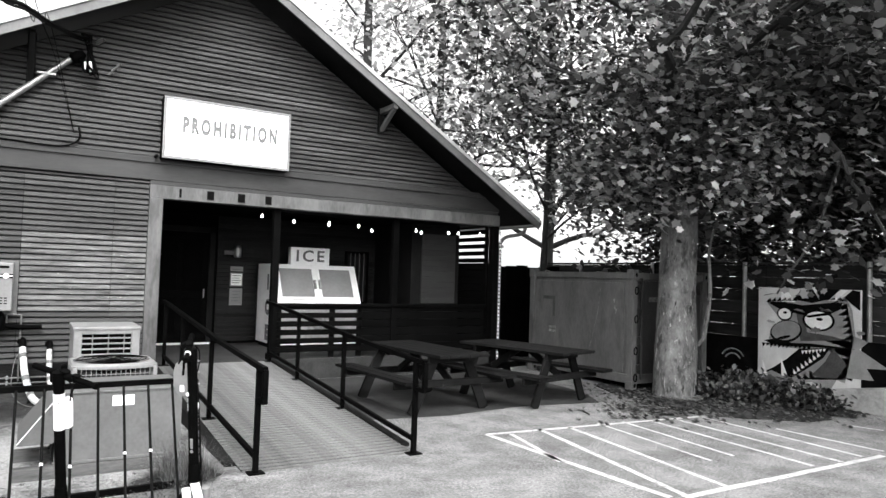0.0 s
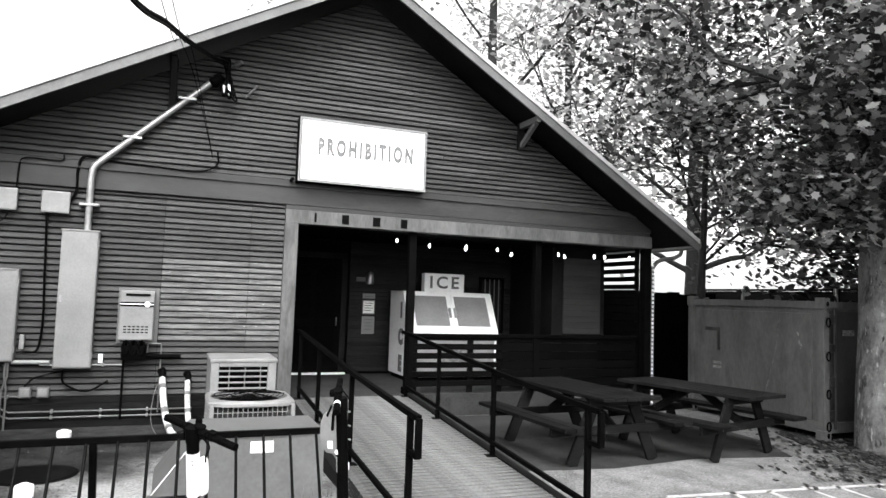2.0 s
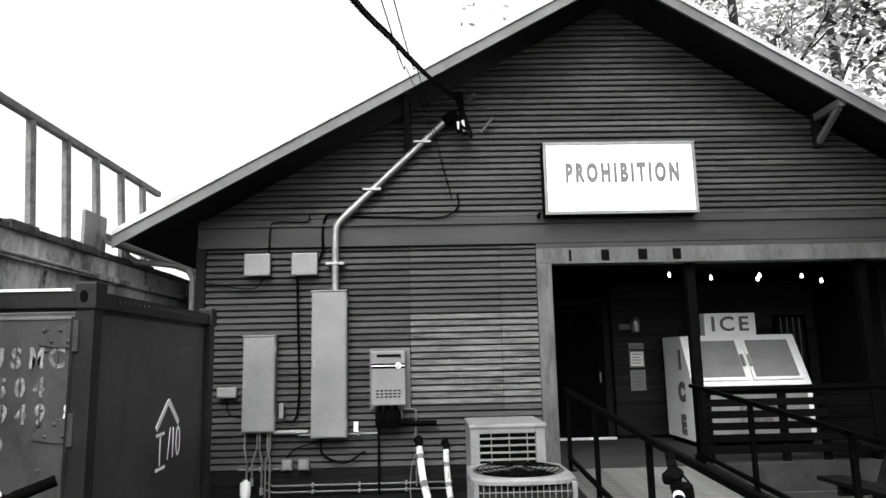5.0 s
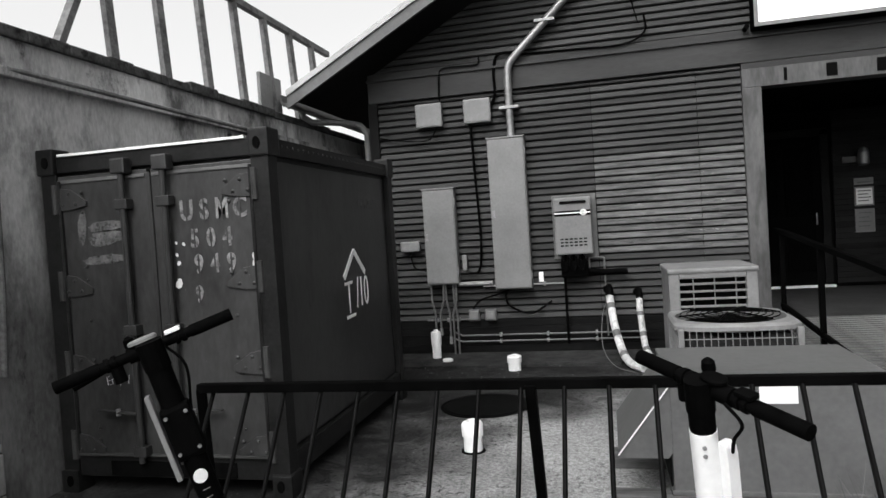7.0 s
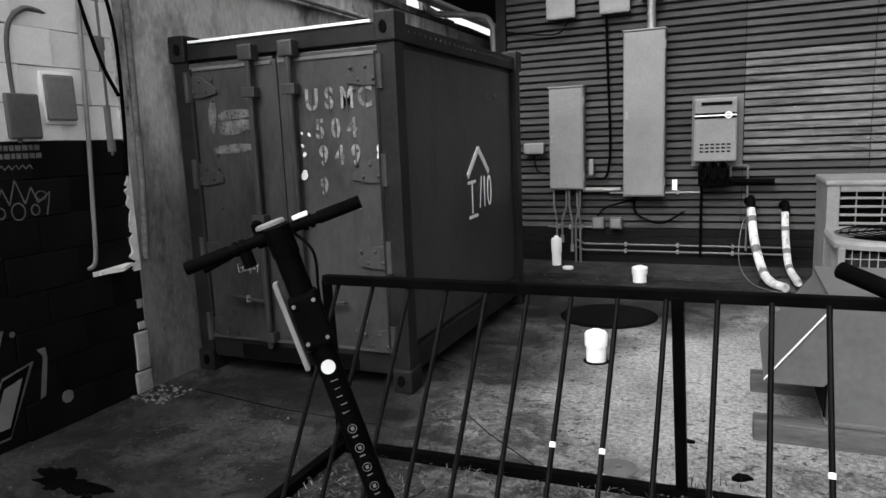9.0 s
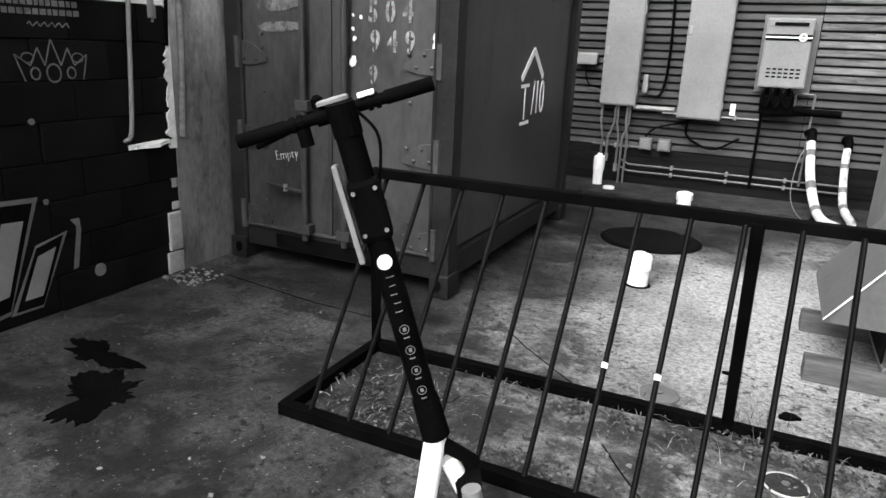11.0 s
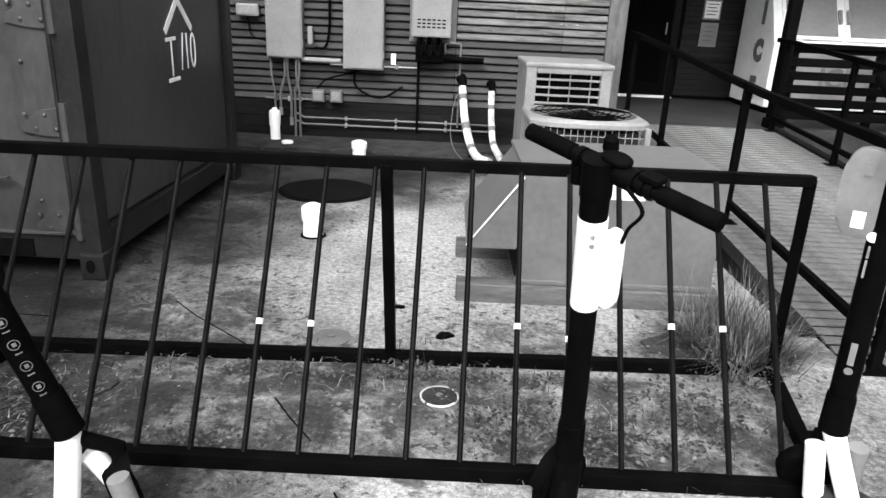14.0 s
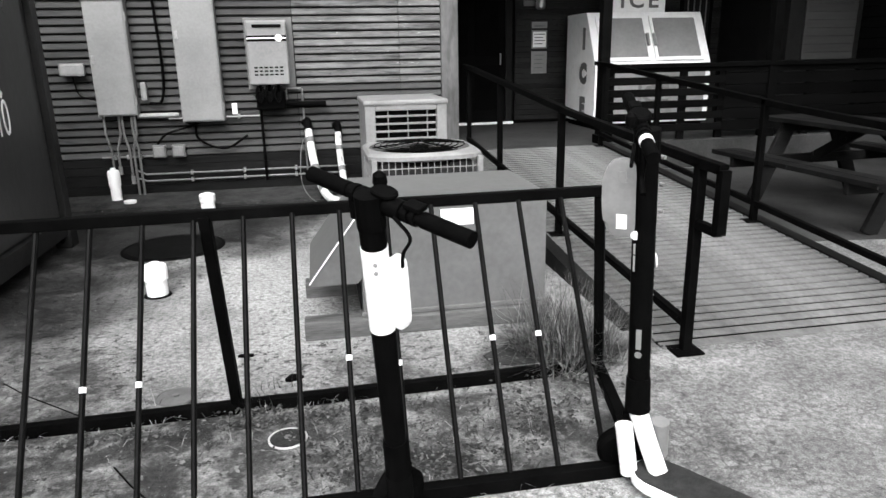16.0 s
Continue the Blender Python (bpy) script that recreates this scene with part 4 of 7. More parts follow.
porch_door()


def ice_chest():
    x0, x1, y0, y1, z0 = 4.62, 6.3, 1.35, 2.45, FLOOR
    c = thing("ice_chest", "white slant-front ice merchandiser lettered ICE", "ice chest", at=((x0 + x1) / 2, (y0 + y1) / 2, z0))
    prof = [(y0, z0 + 0.08), (y0, 1.18), (y0 + 0.38, 1.87), (y1, 1.87), (y1, z0 + 0.08)]
    turn = Matrix(((0, 0, 1, 0), (1, 0, 0, 0), (0, 1, 0, 0), (0, 0, 0, 1)))
    part("body", prism(prof, x1 - x0, Matrix.Translation((x0, 0, 0)) @ turn, None, 0.012), WHITE, c)
    part("plinth", box(x0 + 0.05, x1 - 0.05, y0 + 0.05, y1 - 0.03, z0, z0 + 0.08), BLACK, c)
    lean = Matrix.Translation((0, y0, 1.18)) @ Matrix.Rotation(-math.atan2(0.38, 0.69), 4, "X")
    for a, b in ((x0 + 0.1, (x0 + x1) / 2 - 0.03), ((x0 + x1) / 2 + 0.03, x1 - 0.1)):
        door = part("door", box(a, b, -0.03, -0.002, 0.05, 0.72, 0.008, None, lean), WHITE, c, "white framed door")
        part("pane", box(a + 0.045, b - 0.045, -0.036, -0.028, 0.1, 0.68, 0.003, None, lean), GLASS_DIM, door, "grey frosted pane")
    for x in ((x0 + x1) / 2 - 0.05, (x0 + x1) / 2 + 0.05):
        part("handle", box(x - 0.02, x + 0.02, -0.07, -0.03, 0.26, 0.44, 0.008, None, lean), GALV, c, "metal door latch")
    for ch, z in (("I", 1.52), ("C", 1.06), ("E", 0.6)):
        lettering(ch, 0.34, LETTER, pose(x0 - 0.003, 1.78, z, 90, 0, -90), c, bold=0.028)
    part("front_panel", box(x0 + 0.08, x1 - 0.08, y0 - 0.012, y0 - 0.001, 0.5, 1.1, 0.004), CREAM, c)
    lettering("ICE", 0.32, LETTER, facing_front((x0 + x1) / 2, y0 - 0.014, 0.78), c, bold=0.01)
    b = thing("ice_sign", "white box sign lettered ICE on the chest", "sign", at=(5.43, 1.9, 1.87))
    part("cabinet", box(5.05, 5.82, 1.84, 2.0, 1.87, 2.2, 0.008), WHITE, b)
    lettering("ICE", 0.3, LETTER, facing_front(5.43, 1.837, 2.03), b, bold=0.006, stretch=1.1, spacing=1.3)


ice_chest()


def porch_posts():
    for x in (4.2, 6.35):
        p = thing("porch_post", "square black porch post", "post", "porch posts", (x, 0.12, FLOOR))
        part("shaft", box(x - 0.055, x + 0.055, 0.06, 0.17, FLOOR, 2.76, 0.006), BLACKWOOD, p)
        part("foot", box(x - 0.075, x + 0.075, 0.04, 0.19, FLOOR, FLOOR + 0.1, 0.006), BLACKWOOD, p)


porch_posts()


def slat_rail():
    r = thing("slat_railing", "black horizontal-slat railing along the porch edge", "railing", at=(6.2, 0.1, FLOOR))
    for k in range(6):
        z = FLOOR + 0.1 + k * 0.138
        part("slat", box(4.26, 5.74, 0.09, 0.115, z, z + 0.088, 0.004), BLACKWOOD, r)
        part("slat", box(5.74, 8.3, 0.09, 0.115, z - 0.018, z + 0.108, 0.004), BLACKWOOD, r)
    part("cap", box(4.26, 8.3, 0.05, 0.16, 1.17, 1.22, 0.006), BLACKWOOD, r)
    for x in (4.3, 5.22, 5.72, 6.9, 7.6, 8.26):
        part("stile", box(x - 0.045, x + 0.045, 0.115, 0.16, FLOOR, 1.17, 0.004), BLACKWOOD, r)
    s = thing("slat_screen", "black slatted privacy screen closing the porch end", "screen", at=(8.36, 1.3, FLOOR))
    for k in range(17):
        z = FLOOR + 0.04 + k * 0.138
        part("slat", box(8.33, 8.36, 0.12, 2.68, z, z + (0.085 if k > 11 else 0.128), 0.003), BLACKWOOD, s)
    for y in (0.2, 1.3, 2.6):
        part("stile", box(8.36, 8.4, y - 0.045, y + 0.045, FLOOR, 2.74, 0.004), BLACKWOOD, s)


slat_rail()


def shutter_window():
    w = thing("window_1", "dark barred window in the porch wall", "window", kind="structure", at=(6.75, 2.69, 1.2))
    part("frame", box(6.5, 7.05, 2.66, 2.697, 1.1, 2.2, 0.005), BLACK, w)
    part("pane", box(6.56, 6.99, 2.65, 2.662, 1.16, 2.14, 0.002), GLASS_DIM_DARK, w)
    for k in range(4):
        part("bar", tube([(6.62 + k * 0.1, 2.635, 1.14), (6.62 + k * 0.1, 2.635, 2.16)], 0.01, 8), PANELDARK, w)
    b = thing("hatch_board", "grey lap-board panel on the bay wall", "panel", at=(7.8, 1.04, 1.2))
    for k in range(13):
        z = 1.2 + k * 0.105
        part("board", box(7.42, 8.2, 1.018 + 0.006 * (k % 2), 1.046, z, z + 0.1, 0.003), PANELDARK_WOOD, b)


shutter_window()


def string_lights():
    s = thing("string_lights", "string of small lit bulbs under the porch header", "string lights", at=(6.0, 0.3, 2.72))
    spots = [(4.0, 0.25, 2.6), (4.55, 0.3, 2.56), (5.15, 0.25, 2.57), (5.25, 0.5, 2.56), (5.72, 0.3, 2.56), (6.0, 0.35, 2.5), (6.42, 0.32, 2.56), (6.95, 0.45, 2.56), (6.98, 0.3, 2.52), (7.6, 0.35, 2.55), (7.85, 0.4, 2.56), (8.25, 0.25, 2.56)]
    part("wire", tube(curve_pts([(3.4, 0.24, 2.72)] + [(x, y, z + 0.1 + 0.03 * (k % 2)) for k, (x, y, z) in enumerate(spots)], 4), 0.006, 6), BLACK, s)
    for x, y, z in spots:
        sock = part("socket", tube([(x, y, z + 0.035), (x, y, z + 0.1)], 0.014, 8), BLACK, s)
        part("bulb", lathe([(0.005, -0.024), (0.015, -0.014), (0.018, 0.0), (0.014, 0.02), (0.01, 0.036)], 12, None, pose(x, y, z)), BULB, sock, "lit round bulb", True)
    r = thing("rope_light", "pale rope light down the porch corner", "rope light", at=(8.52, -0.06, 0.1))
    for k in range(36):
        z = 0.1 + k * 0.07
        part("link", box(8.5, 8.53, -0.075, -0.052, z, z + 0.045, 0.005), WHITE, r)


string_lights()

# ---- things in the yard ----
def container(x0, x1, y0, y1, h, mat, label, doors):
    """Small freight container: corner posts and castings, frame rails, ribbed sides, doors with bars and hinges on the face named by doors."""
    c = thing("freight_container", label, "container", "freight containers", ((x0 + x1) / 2, (y0 + y1) / 2, 0))
    body = box(x0 + 0.05, x1 - 0.05, y0 + 0.05, y1 - 0.05, 0.14, h - 0.04)
    part("body", body, mat, c)
    for x in (x0, x1 - 0.11):
        for y in (y0, y1 - 0.11):
            part("corner_post", box(x, x + 0.11, y, y + 0.11, 0.1, h - 0.1, 0.006), mat, c)
            for z in (0.0, h - 0.12):
                cast = part("corner_casting", box(x - 0.014 * (x == x0), x + 0.11 + 0.014 * (x != x0), y - 0.018, y + 0.128, z, z + 0.14 + 0.02 * (z > 1), 0.012), mat, c)
                part("hole", lathe([(0.03, 0), (0.03, 0.012)], 14, None, Matrix.Translation((x + 0.055, y - 0.0185, z + 0.075)) @ Matrix.Rotation(radians(90), 4, "X") @ Matrix.Diagonal((0.75, 1.15, 1, 1)) @ Matrix.Translation((0, 0, -0.006))), INK, cast)
    for z0, z1 in ((0.1, 0.24), (h - 0.11, h - 0.01)):
        part("frame_rail", box(x0 + 0.11, x1 - 0.11, y0 + 0.01, y0 + 0.1, z0, z1, 0.006), mat, c)
        part("frame_rail", box(x0 + 0.11, x1 - 0.11, y1 - 0.1, y1 - 0.01, z0, z1, 0.006), mat, c)
        part("frame_rail", box(x0 + 0.01, x0 + 0.1, y0 + 0.11, y1 - 0.11, z0, z1, 0.006), mat, c)
        part("frame_rail", box(x1 - 0.1, x1 - 0.01, y0 + 0.11, y1 - 0.11, z0, z1, 0.006), mat, c)
    return c


def left_container():
    x0, x1, y0, y1, h = -2.53, -1.0, -4.18, -1.9, 2.08
    c = container(x0, x1, y0, y1, h, CONTAINER_FRAME, "dark steel freight container with stencilled doors by the wall", "y")
    mid = (x0 + x1) / 2 - 0.02
    face = y0 + 0.03
    for a, b, name in ((x0 + 0.1, mid - 0.012, "door"), (mid + 0.012, x1 - 0.1, "door")):
        d = part(name, box(a, b, face - 0.015, face + 0.03, 0.24, h - 0.13, 0.006), CONTAINER_DOOR, c)
        rim = box(a + 0.01, b - 0.01, face - 0.024, face - 0.014, h - 0.175, h - 0.155, 0.003)
        part("top_seal", rim, PANELDARK, d)
        side = a if a < mid - 0.3 else b
        s = 1 if side == a else -1
        for z in (0.3, 0.79, 1.28, 1.81):
            hinge = part("hinge", prism([(0, -0.07), (0, 0.07), (s * 0.1, 0.055), (s * 0.21, -0.02), (s * 0.21, -0.05), (s * 0.1, -0.07)][::s], 0.012, pose(side, face - 0.018, z, 90, 0, 0), None, 0.003), CONTAINER_DOOR, d, "riveted hinge strap")
            part("knuckle", tube([(side - s * 0.005, face - 0.03, z - 0.09), (side - s * 0.005, face - 0.03, z + 0.09)], 0.02, 8), CONTAINER_EDGE, d)
            for k in range(4):
                part("rivet", lathe([(0.012, 0), (0.01, 0.006), (0.004, 0.009)], 8, None, pose(side + s * (0.04 + 0.047 * k), face - 0.03, z + (0.03 if k % 2 else -0.035) + 0.0, 90, 0, 0)), CONTAINER, d)
        part("hinge_rod", tube([(side + s * 0.02, face - 0.024, 0.26), (side + s * 0.02, face - 0.024, h - 0.16)], 0.012, 8), CONTAINER_FRAME, d, "dark hinge rod")
        for k in range(5):
            z = 0.4 + k * 0.33
            part("rivet", lathe([(0.012, 0), (0.01, 0.006), (0.004, 0.009)], 8, None, pose(side + s * 0.17, face - 0.016, z, 90, 0, 0)), CONTAINER, d)
    part("centre_post", box(mid - 0.014, mid + 0.014, face - 0.026, face - 0.003, 0.24, h - 0.15, 0.004), CONTAINER, c)
    for x in (mid - 0.16, mid + 0.12):
        bar = part("lock_bar", tube([(x, face - 0.055, 0.2), (x, face - 0.055, h - 0.07)], 0.019, 10), CONTAINER, c)
        for z in (0.27, 1.0, h - 0.33):
            part("bracket", box(x - 0.045, x + 0.045, face - 0.078, face - 0.016, z - 0.03, z + 0.03, 0.006), CONTAINER, bar)
        part("keeper", box(x - 0.05, x + 0.05, face - 0.085, face - 0.012, h - 0.15, h - 0.06, 0.01), CONTAINER, bar)
        part("lever", square_bar((x, face - 0.07, 0.5), (x - 0.28 if x < mid else x + 0.28, face - 0.06, 0.52), 0.035, 0.012), CONTAINER, bar)
        part("padlock", tube([(x - 0.13 if x < mid else x + 0.1, face - 0.07, 0.49), (x - 0.13 if x < mid else x + 0.1, face - 0.07, 0.53)], 0.014, 8), GALV, bar)
    for txt, x, z, sz in (("USMC", -1.375, 1.68, 0.165), ("504", -1.4, 1.515, 0.15), ("949", -1.385, 1.365, 0.15), ("9", -1.5, 1.19, 0.13)):
        pitch = 0.115 if len(txt) == 4 else 0.106
        for k, ch in enumerate(txt):
            xx = x + (k - (len(txt) - 1) / 2) * pitch
            lettering(ch, sz, STENCIL, facing_front(xx, face - 0.0185, z), c, "stencil", 0.003, 0.8 if ch != "M" else 0.7, 1.0, 0.004)
            part("stencil_bridge", box(xx - 0.005, xx + 0.005, face - 0.0212, face - 0.0205, z - sz * 0.4, z + sz * 0.4), CONTAINER_DOOR, c)
    lettering("Empty", 0.085, PALELETTER, facing_front(-2.1, face - 0.0185, 0.7) @ Matrix.Rotation(0.2, 4, "Z"), c, "chalk_word", 0.003, 0.8, 1.0, -0.0028)
    rng = random.Random(2)
    for (cx, cz, rx, rz) in ((-2.1, 1.63, 0.13, 0.035), (-2.11, 1.56, 0.12, 0.05), (-2.27, 1.63, 0.03, 0.1), (-2.12, 1.43, 0.16, 0.03)):
        part("faded_mark", prism(blob(cx, cz, rx, rz, 18, 0.25, int(cx * -90 + cz * 7)), 0.003, pose(0, face - 0.0155, 0, 90, 0, 0)), STENCIL_DIM, c)
    for (cx, cz, r) in ((-1.12, 1.39, 0.035), (-1.12, 1.36, 0.03), (-1.63, 1.26, 0.03), (-1.62, 1.38, 0.015), (-1.63, 1.43, 0.012), (-1.58, 1.49, 0.012), (-1.63, 1.5, 0.01)):
        part("paint_spot", prism(blob(cx, cz, r * 0.75, r * 0.95, 14, 0.3, int(cz * 900)), 0.003, pose(0, face - 0.019, 0, 90, 0, 0)), PALELETTER, c)
    right = x1 - 0.048
    turned = Matrix(((0, 0, 1, right), (1, 0, 0, 0), (0, 1, 0, 0), (0, 0, 0, 1)))
    part("side_panel", box(right - 0.002, right + 0.01, y0 + 0.14, y1 - 0.14, 0.26, h - 0.14, 0.004), CONTAINER, c)
    for p, q in (((-3.08, 1.17), (-2.86, 1.36)), ((-2.86, 1.36), (-2.64, 1.18))):
        part("arrow_stroke", square_bar((right + 0.012, p[0], p[1]), (right + 0.012, q[0], q[1]), 0.006, 0.042, None, 0.001), WHITE, c, "white painted stroke")
    lettering("I", 0.33, WHITE, pose(right + 0.013, -3.0, 1.0, 90, 0, 90), c, "painted_letter", 0.004, 0.62, 1.0, -0.004)
    part("painted_stroke", square_bar((right + 0.0135, -3.08, 1.125), (right + 0.0135, -2.93, 1.13), 0.006, 0.022, None, 0.001), WHITE, c)
    part("painted_stroke", square_bar((right + 0.0135, -3.07, 0.88), (right + 0.0135, -2.9, 0.885), 0.006, 0.022, None, 0.001), WHITE, c)
    lettering("/10", 0.34, WHITE, pose(right + 0.013, -2.72, 1.03, 90, 0, 90), c, "painted_letter", 0.004, 0.66, 0.95, -0.005)
    lettering("USMC", 0.12, STENCIL_DIM_M, pose(right + 0.0125, -2.5, 1.72, 90, 0, 90), c, "stencil", 0.003, 1.0, 1.3)
    part("sill_slot", box(x0 + 0.34, x1 - 0.34, y0 + 0.002, y0 + 0.012, 0.11, 0.2, 0.002), INK, c, "dark fork slot under the doors")
    part("sill_lip", box(x0 + 0.13, x1 - 0.13, y0 - 0.012, y0 + 0.02, 0.232, 0.246, 0.003), CONTAINER_EDGE, c)
    for k in range(26):
        y = y0 + 0.2 + k * 0.075
        part("rivet", lathe([(0.009, 0), (0.007, 0.005)], 7, None, Matrix.Translation((x1 - 0.01, y, h - 0.05)) @ Matrix.Rotation(radians(90), 4, "Y")), CONTAINER_EDGE, c)
    # Bright line of sky light along the top edge, modelled as a white strip.
    part("top_edge", box(x0 + 0.13, x1 - 0.14, y0 - 0.004, y0 + 0.03, h - 0.012, h + 0.004, 0.002), WHITE, c, "white strip standing in for sky light on the top edge")


def right_container():
    x0, x1, y0, y1, h = 9.16, 11.0, -2.82, -0.2, 1.9
    c = container(x0, x1, y0, y1, h, CONTAINER_DIM, "grey steel freight container behind the big tree", "x")
    part("side_panel", box(x0 + 0.03, x0 + 0.05, y0 + 0.22, y1 - 0.22, 0.26, h - 0.18, 0.006), CONTAINER_DIM, c)
    part("end_panel", box(x0 + 0.14, x1 - 0.14, y0 + 0.03, y0 + 0.05, 0.26, h - 0.14, 0.006), CONTAINER, c)
    part("lock_bar", tube([(x0 + 0.2, y0 - 0.01, 0.16), (x0 + 0.2, y0 - 0.01, h - 0.1)], 0.02, 8), CONTAINER, c)
    for z in (0.35, 0.8, 1.25, 1.65):
        part("bracket", box(x0 + 0.1, x0 + 0.2, y0 - 0.02, y0 + 0.02, z - 0.06, z + 0.06, 0.01), CONTAINER, c)
    for k in range(2):
        part("stencil_bar", box(x0 + 0.022, x0 + 0.03, -0.75 - 0.18, -0.75, 0.78 + 0.07 * k, 0.82 + 0.07 * k), STENCIL, c)
    scratch = curve_pts([(x0 + 0.028, -2.06, 1.62), (x0 + 0.028, -2.02, 1.3), (x0 + 0.028, -1.96, 1.04), (x0 + 0.028, -1.8, 0.5)], 6)
    part("scratch", tube(scratch, 0.006, 5), STENCIL_DIM, c, "pale curved scratch")
    part("painted_patch", box(x0 + 0.026, x0 + 0.03, -0.9, -0.84, 1.07, 1.44), CONTAINER, c)
    part("painted_patch", box(x0 + 0.026, x0 + 0.03, -0.84, -0.57, 1.38, 1.44), CONTAINER, c)
    for y, z in ((-2.41, 1.3), (-2.43, 1.25), (-2.38, 1.42)):
        part("paint_chip", prism(blob(-y, z, 0.018, 0.03, 12, 0.4, int(z * 100)), 0.003, Matrix(((0, 0, -1, x0 + 0.03), (-1, 0, 0, 0), (0, 1, 0, 0), (0, 0, 0, 1)))), STENCIL, c)
    for z in (1.6, 1.14, 0.63, 0.2):
        ring = [(x0 + 0.06 + 0.035 * math.cos(a), y0 - 0.025, z + 0.06 * math.sin(a)) for a in (2 * math.pi * k / 14 for k in range(15))]
        part("latch_ring", tube(ring, 0.01, 6), BLACK, c, "black steel latch ring", True)
    part("stencil_bar", box(x0 + 0.4, x0 + 0.62, y0 + 0.024, y0 + 0.03, 1.42, 1.5), STENCIL, c)


left_container()
right_container()


def air_conditioner():
    x0, x1, y0, y1, h = 1.32, 2.03, -1.6, -0.85, 0.99
    a = thing("air_conditioner", "pale louvred air conditioning condenser by the house wall", "condenser", at=((x0 + x1) / 2, (y0 + y1) / 2, 0))
    shell = box(x0, x0 + 0.09, y0, y1, 0.06, h, 0.012)
    box(x1 - 0.09, x1, y0, y1, 0.06, h, 0.012, shell)
    box(x0 + 0.09, x1 - 0.09, y1 - 0.05, y1, 0.06, h, 0.01, shell)
    box(x0 + 0.09, x1 - 0.09, y0, y1, 0.06, 0.14, 0.01, shell)
    box(x0 + 0.09, x1 - 0.09, y0, y0 + 0.06, h - 0.07, h - 0.02, 0.006, shell)
    part("cabinet", shell, CREAM, a)
    part("top", box(x0 - 0.012, x1 + 0.012, y0 - 0.012, y1 + 0.012, h - 0.025, h + 0.02, 0.016), CREAM, a, "pale domed top")
    part("coil", box(x0 + 0.09, x1 - 0.09, y0 + 0.06, y0 + 0.1, 0.14, h - 0.05), INK, a, "dark coil")
    for k in range(13):
        z = 0.16 + k * 0.064
        part("louvre", box(x0 + 0.09, x1 - 0.09, y0 + 0.002, y0 + 0.04, z, z + 0.016, 0.003, None, None), CREAM, a)
    for x in (1.52, 1.69, 1.86):
        part("wire", tube([(x, y0 + 0.02, 0.14), (x, y0 + 0.02, h - 0.06)], 0.005, 6), CREAM, a)
    part("pad", box(x0 - 0.08, x1 + 0.08, y0 - 0.05, y1 + 0.05, 0.0, 0.06, 0.01), PAVING, a)


